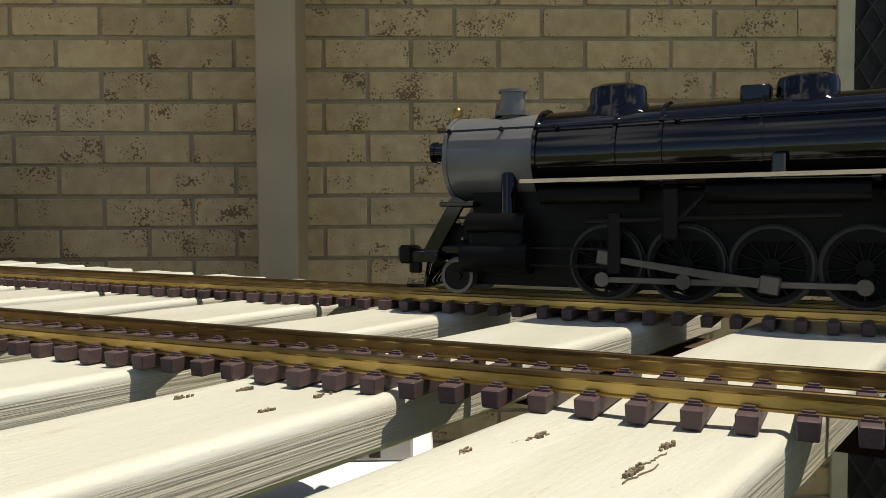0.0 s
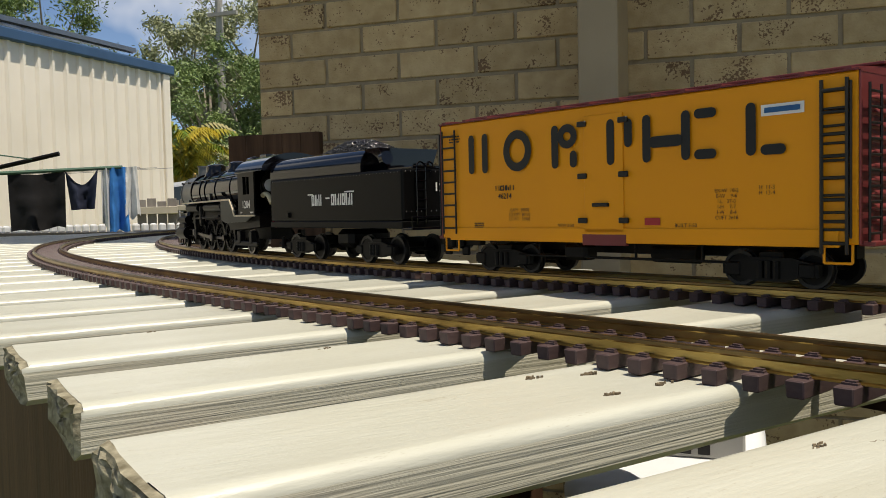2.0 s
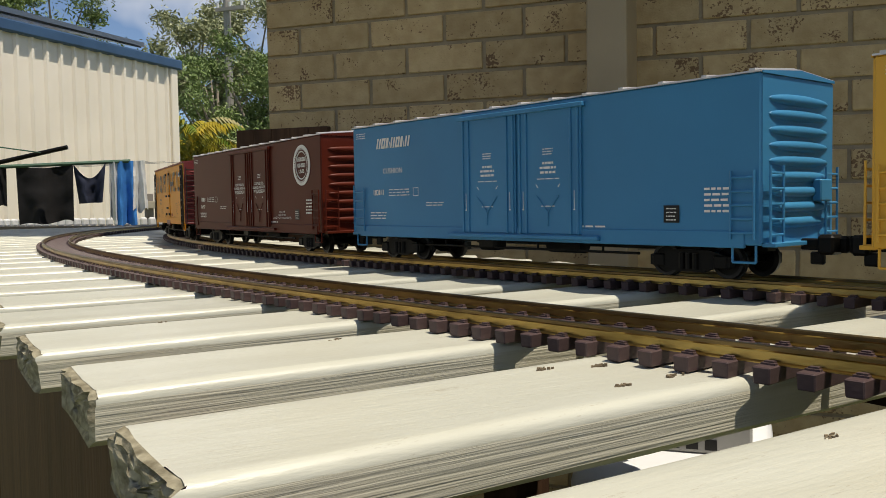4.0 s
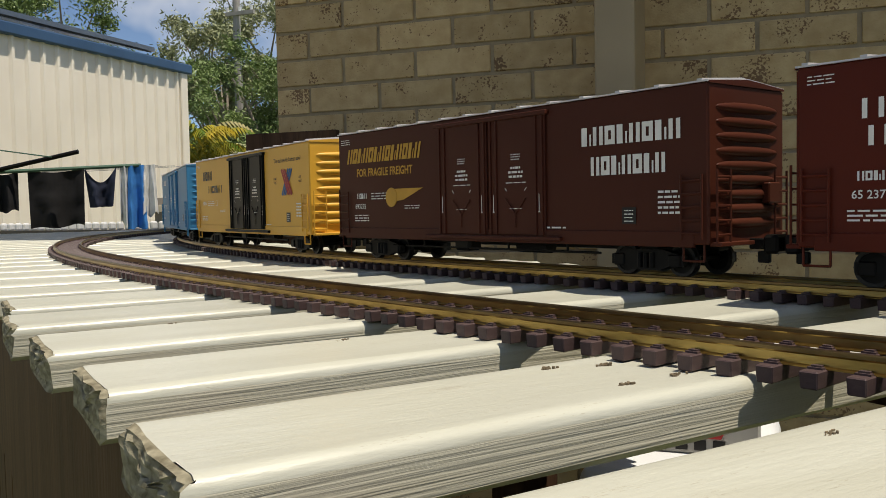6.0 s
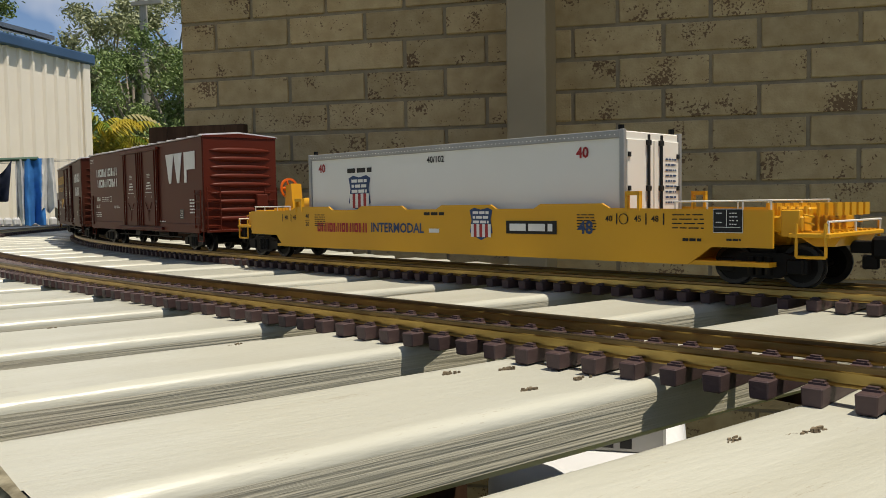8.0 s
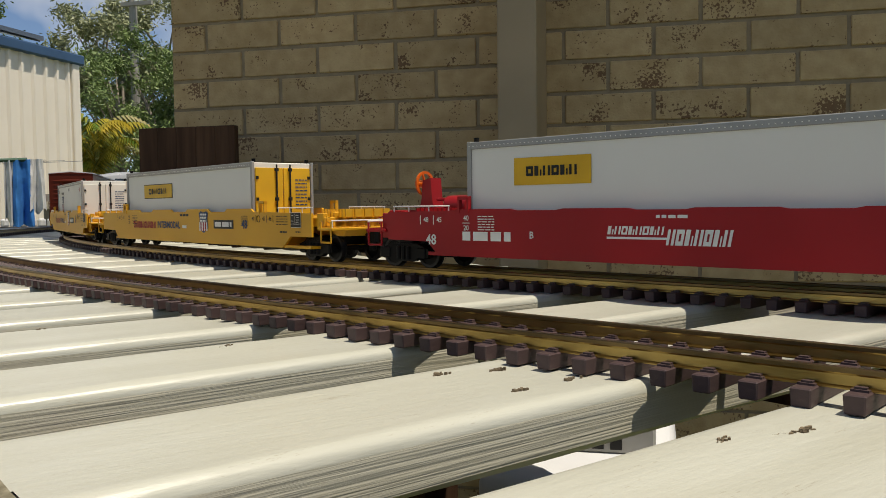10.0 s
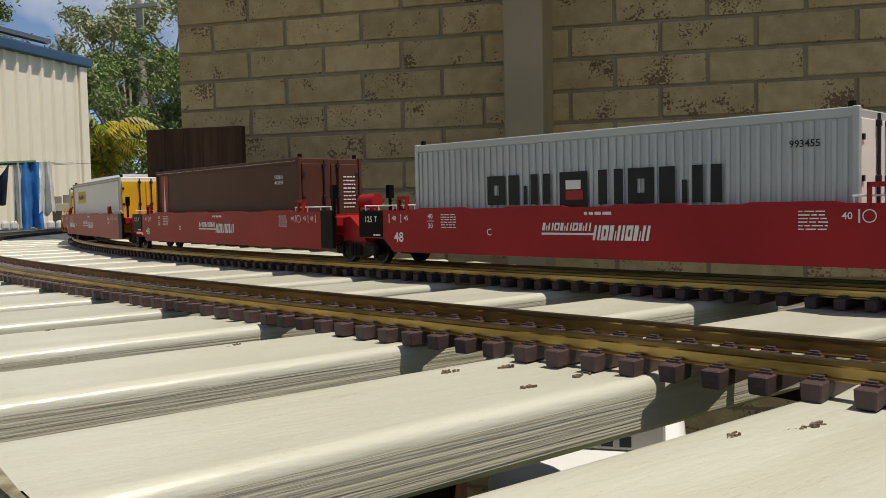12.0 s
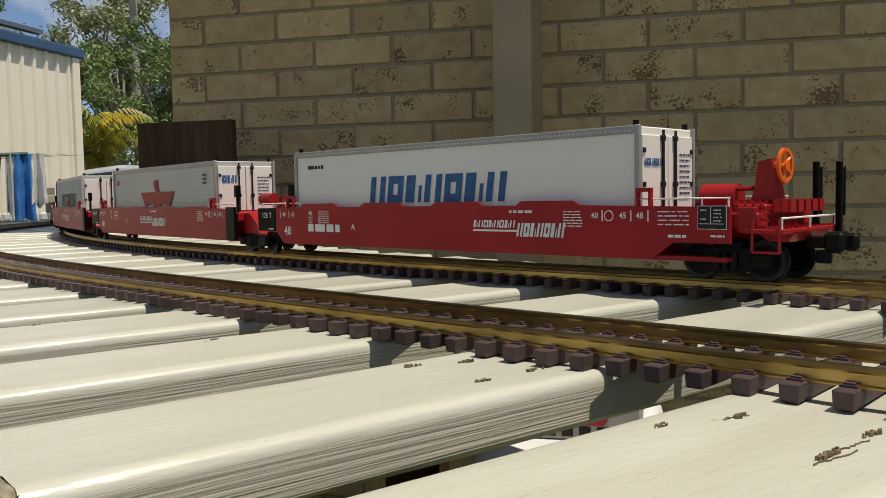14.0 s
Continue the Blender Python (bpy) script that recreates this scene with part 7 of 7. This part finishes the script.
for az, dist, hgt, spread, leaf, seed, n, size in ((35.6, 28, 7.4, 1.75, LEAF2, 1, 19000, 0.072), (32.0, 29, 8.6, 1.9, LEAF2, 2, 19000, 0.072), (44.0, 28, 8.0, 2.0, LEAF, 3, 19000, 0.072), (49.5, 29, 9.6, 2.4, LEAF, 4, 18000, 0.078), (28.0, 30, 9.4, 2.2, LEAF2, 5, 14000, 0.078), (39.6, 34, 6.7, 2.2, LEAF, 10, 17000, 0.072)):
    tree("gum_tree", "tall grey-green gum tree behind the yard", *stand(az, dist), hgt, spread, leaf, seed, n, size, 46, 0.3)
for az, dist, hgt, spread, seed in ((34.6, 22.5, 5.2, 1.5, 6), (31.0, 22.5, 5.35, 1.6, 7), (37.2, 23, 3.7, 1.15, 8), (27.0, 22, 5.0, 1.6, 9)):
    tree("leafy_tree", "dense dark green leafy tree behind the fence", *stand(az, dist), hgt, spread, LEAF, seed, 16000, 0.055, 50, 0.12)

# palm with arching yellow-green fronds
palm = thing("palm", "clumping palm with arching yellow-green fronds", "palm")
rnd = random.Random(21)
bm = B()
for k in range(5):
    tube(bm, (-11.10 + 0.15 * math.cos(k * 1.3), 12.97 + 0.15 * math.sin(k * 1.3), -0.87), (-11.10 + 0.2 * math.cos(k * 1.3), 12.97 + 0.2 * math.sin(k * 1.3), 1.35), 0.05, 8)
part("stem", bm, PALMLEAF, palm)
for k in range(30):
    a = rnd.uniform(0, 6.283)
    ln = rnd.uniform(0.8, 1.3)
    root = Vector((-11.10 + rnd.uniform(-0.2, 0.2), 12.97 + rnd.uniform(-0.2, 0.2), 1.30 + rnd.uniform(-0.6, 0.35)))
    d = Vector((math.cos(a), math.sin(a), 0))
    verts, faces = [], []
    for j in range(15):
        t = j / 14
        p = root + d * ln * t * 0.9 + Vector((0, 0, ln * (1.35 * t - 1.05 * t * t)))
        side = Vector((-d.y, d.x, 0))
        for sgn in (-1, 1):
            n = len(verts)
            tip = p + side * sgn * 0.22 * (1 - 0.5 * t) + d * 0.16 - Vector((0, 0, 0.18))
            verts += [p, p + d * 0.07 + Vector((0, 0, 0.01)), tip]
            faces.append((n, n + 1, n + 2))
        n = len(verts)
        verts += [p - side * 0.008, p + side * 0.008, p + d * ln * 0.06]
        faces.append((n, n + 1, n + 2))
    me = bpy.data.meshes.new("frond")
    me.from_pydata(verts, [], faces)
    me.materials.append(PALMLEAF)
    fr = new("frond", me)
    fr.parent = palm

# ---------------------------------------------------------------- bricks of the wall


def brick_mesh(length, seed):
    rnd = random.Random(seed)
    bm = B()
    box(bm, -length / 2, length / 2, 0.0, 0.05, -0.038, 0.038, 0.0032, 2)
    for vtx in bm.verts:
        vtx.co.x += rnd.uniform(-0.0012, 0.0012)
        vtx.co.z += rnd.uniform(-0.0010, 0.0010)
        vtx.co.y += rnd.uniform(-0.0006, 0.0006)
    return finish("brick", bm, BRICK)


FULL = [brick_mesh(0.230, k) for k in range(5)]
SHORT = [brick_mesh(0.110, 20 + k) for k in range(3)]
rnd = random.Random(77)
rest = B()
for k in range(-22, 19):
    # course k lies above bed joint number k
    zc = BED + k * 0.086 + 0.043
    even = k % 2 == 0
    joints = [i * 0.24 for i in range(-5, 6)] if even else [(i + 0.5) * 0.24 for i in range(-5, 5)]
    cells = [(a + 0.12, 0) for a in joints[:-1]]
    if even:
        cells += [(-1.2 - 0.06, 1), (1.2 + 0.05, 1)]
    else:
        cells += [(-1.2, 0), (1.2 - 0.005, 0)]
    for xc, short in cells:
        if -10 <= k <= 5:
            ob = new("brick", rnd.choice(SHORT if short else FULL))
            ob.parent = wall_north
            ob.location = (xc, rnd.uniform(-0.0012, 0.0012), zc + rnd.uniform(-0.0008, 0.0008))
            ob.rotation_euler = (0, radians(rnd.choice((0, 180))), radians(rnd.uniform(-0.15, 0.15)))
        else:
            half = 0.055 if short else 0.115
            box(rest, xc - half, xc + half, 0.0, 0.05, zc - 0.038, zc + 0.038)
upper = part("bricks_beyond", rest, BRICK, wall_north)
upper["kind"] = "stuff"

# ---------------------------------------------------------------- motion of the train
PROGRESS = ((0, 1.125), (0.5, 1.425), (1, 1.727), (1.5, 2.02), (2, 2.325), (3, 2.935), (5.5, 4.429), (6.5, 5.02), (7.5, 5.596), (8.2, 6.003), (8.5, 6.181), (11, 7.681), (11.3, 7.865), (12, 8.30), (12.5, 8.617), (13.2, 9.073), (13.6, 9.34), (14, 9.606))


def progress(t):
    """How far the engine's pilot has come along the back track at t seconds."""
    ts = [a for a, _ in PROGRESS]
    k = min(max(int(np.searchsorted(ts, t)) - 1, 0), len(PROGRESS) - 2)
    def slope(j):
        a, b = PROGRESS[max(j - 1, 0)], PROGRESS[min(j + 1, len(PROGRESS) - 1)]
        return (b[1] - a[1]) / (b[0] - a[0])
    (t0, s0), (t1, s1) = PROGRESS[k], PROGRESS[k + 1]
    d = t1 - t0
    q = (t - t0) / d
    return (2 * q ** 3 - 3 * q ** 2 + 1) * s0 + (q ** 3 - 2 * q ** 2 + q) * d * slope(k) + (3 * q ** 2 - 2 * q ** 3) * s1 + (q ** 3 - q ** 2) * d * slope(k + 1)


def car_pose(u, half, t):
    """Where a car stands whose trucks are half a spacing ahead of and behind its middle."""
    s = progress(t) - u
    a, _ = on_line(FAR, s + half)
    b, _ = on_line(FAR, s - half)
    d = a - b
    return Matrix.Translation(((a.x + b.x) / 2, (a.y + b.y) / 2, RAIL)) @ pose(0, 0, 0, 0, 0, math.degrees(math.atan2(d.y, d.x)))


def motions():
    steps = [k * 0.25 for k in range(57)]
    place = {}
    for ob, u, half in TRAIN:
        place[ob] = (u, half)
        walk(ob, [(t, car_pose(u, half, t)) for t in steps])
    for ob, well, u in TRAIN_LOAD:
        wu, half = place[well]
        walk(ob, [(t, car_pose(wu, half, t) @ Matrix.Translation((wu - u, 0, 0))) for t in steps])
    frames = [k / 30 for k in range(421)]
    turn = {t: (progress(t) - progress(0)) / DR for t in frames}
    for ob, u, sy in WHEELS:
        lead = math.pi / 2 if sy > 0 else math.pi
        walk(ob, [(t, pose(lx(u), sy * 0.0250, DR, 0, math.degrees(turn[t] + lead), 0)) for t in frames])
    crank, length = 0.0105, lx(0.160) - lx(DRIVERS[2])
    for ob, main, sy in RODS:
        lead = math.pi / 2 if sy > 0 else math.pi
        rows = []
        for t in frames:
            a = turn[t] + lead
            dx, dz = crank * math.cos(a), -crank * math.sin(a)
            if main:
                rows.append((t, pose(lx(DRIVERS[2]) + dx, 0, DR + dz, 0, math.degrees(math.asin((dz - 0.004) / length)), 0)))
            else:
                rows.append((t, pose(lx(DRIVERS[1]) + dx, 0, DR + dz)))
        walk(ob, rows)


motions()
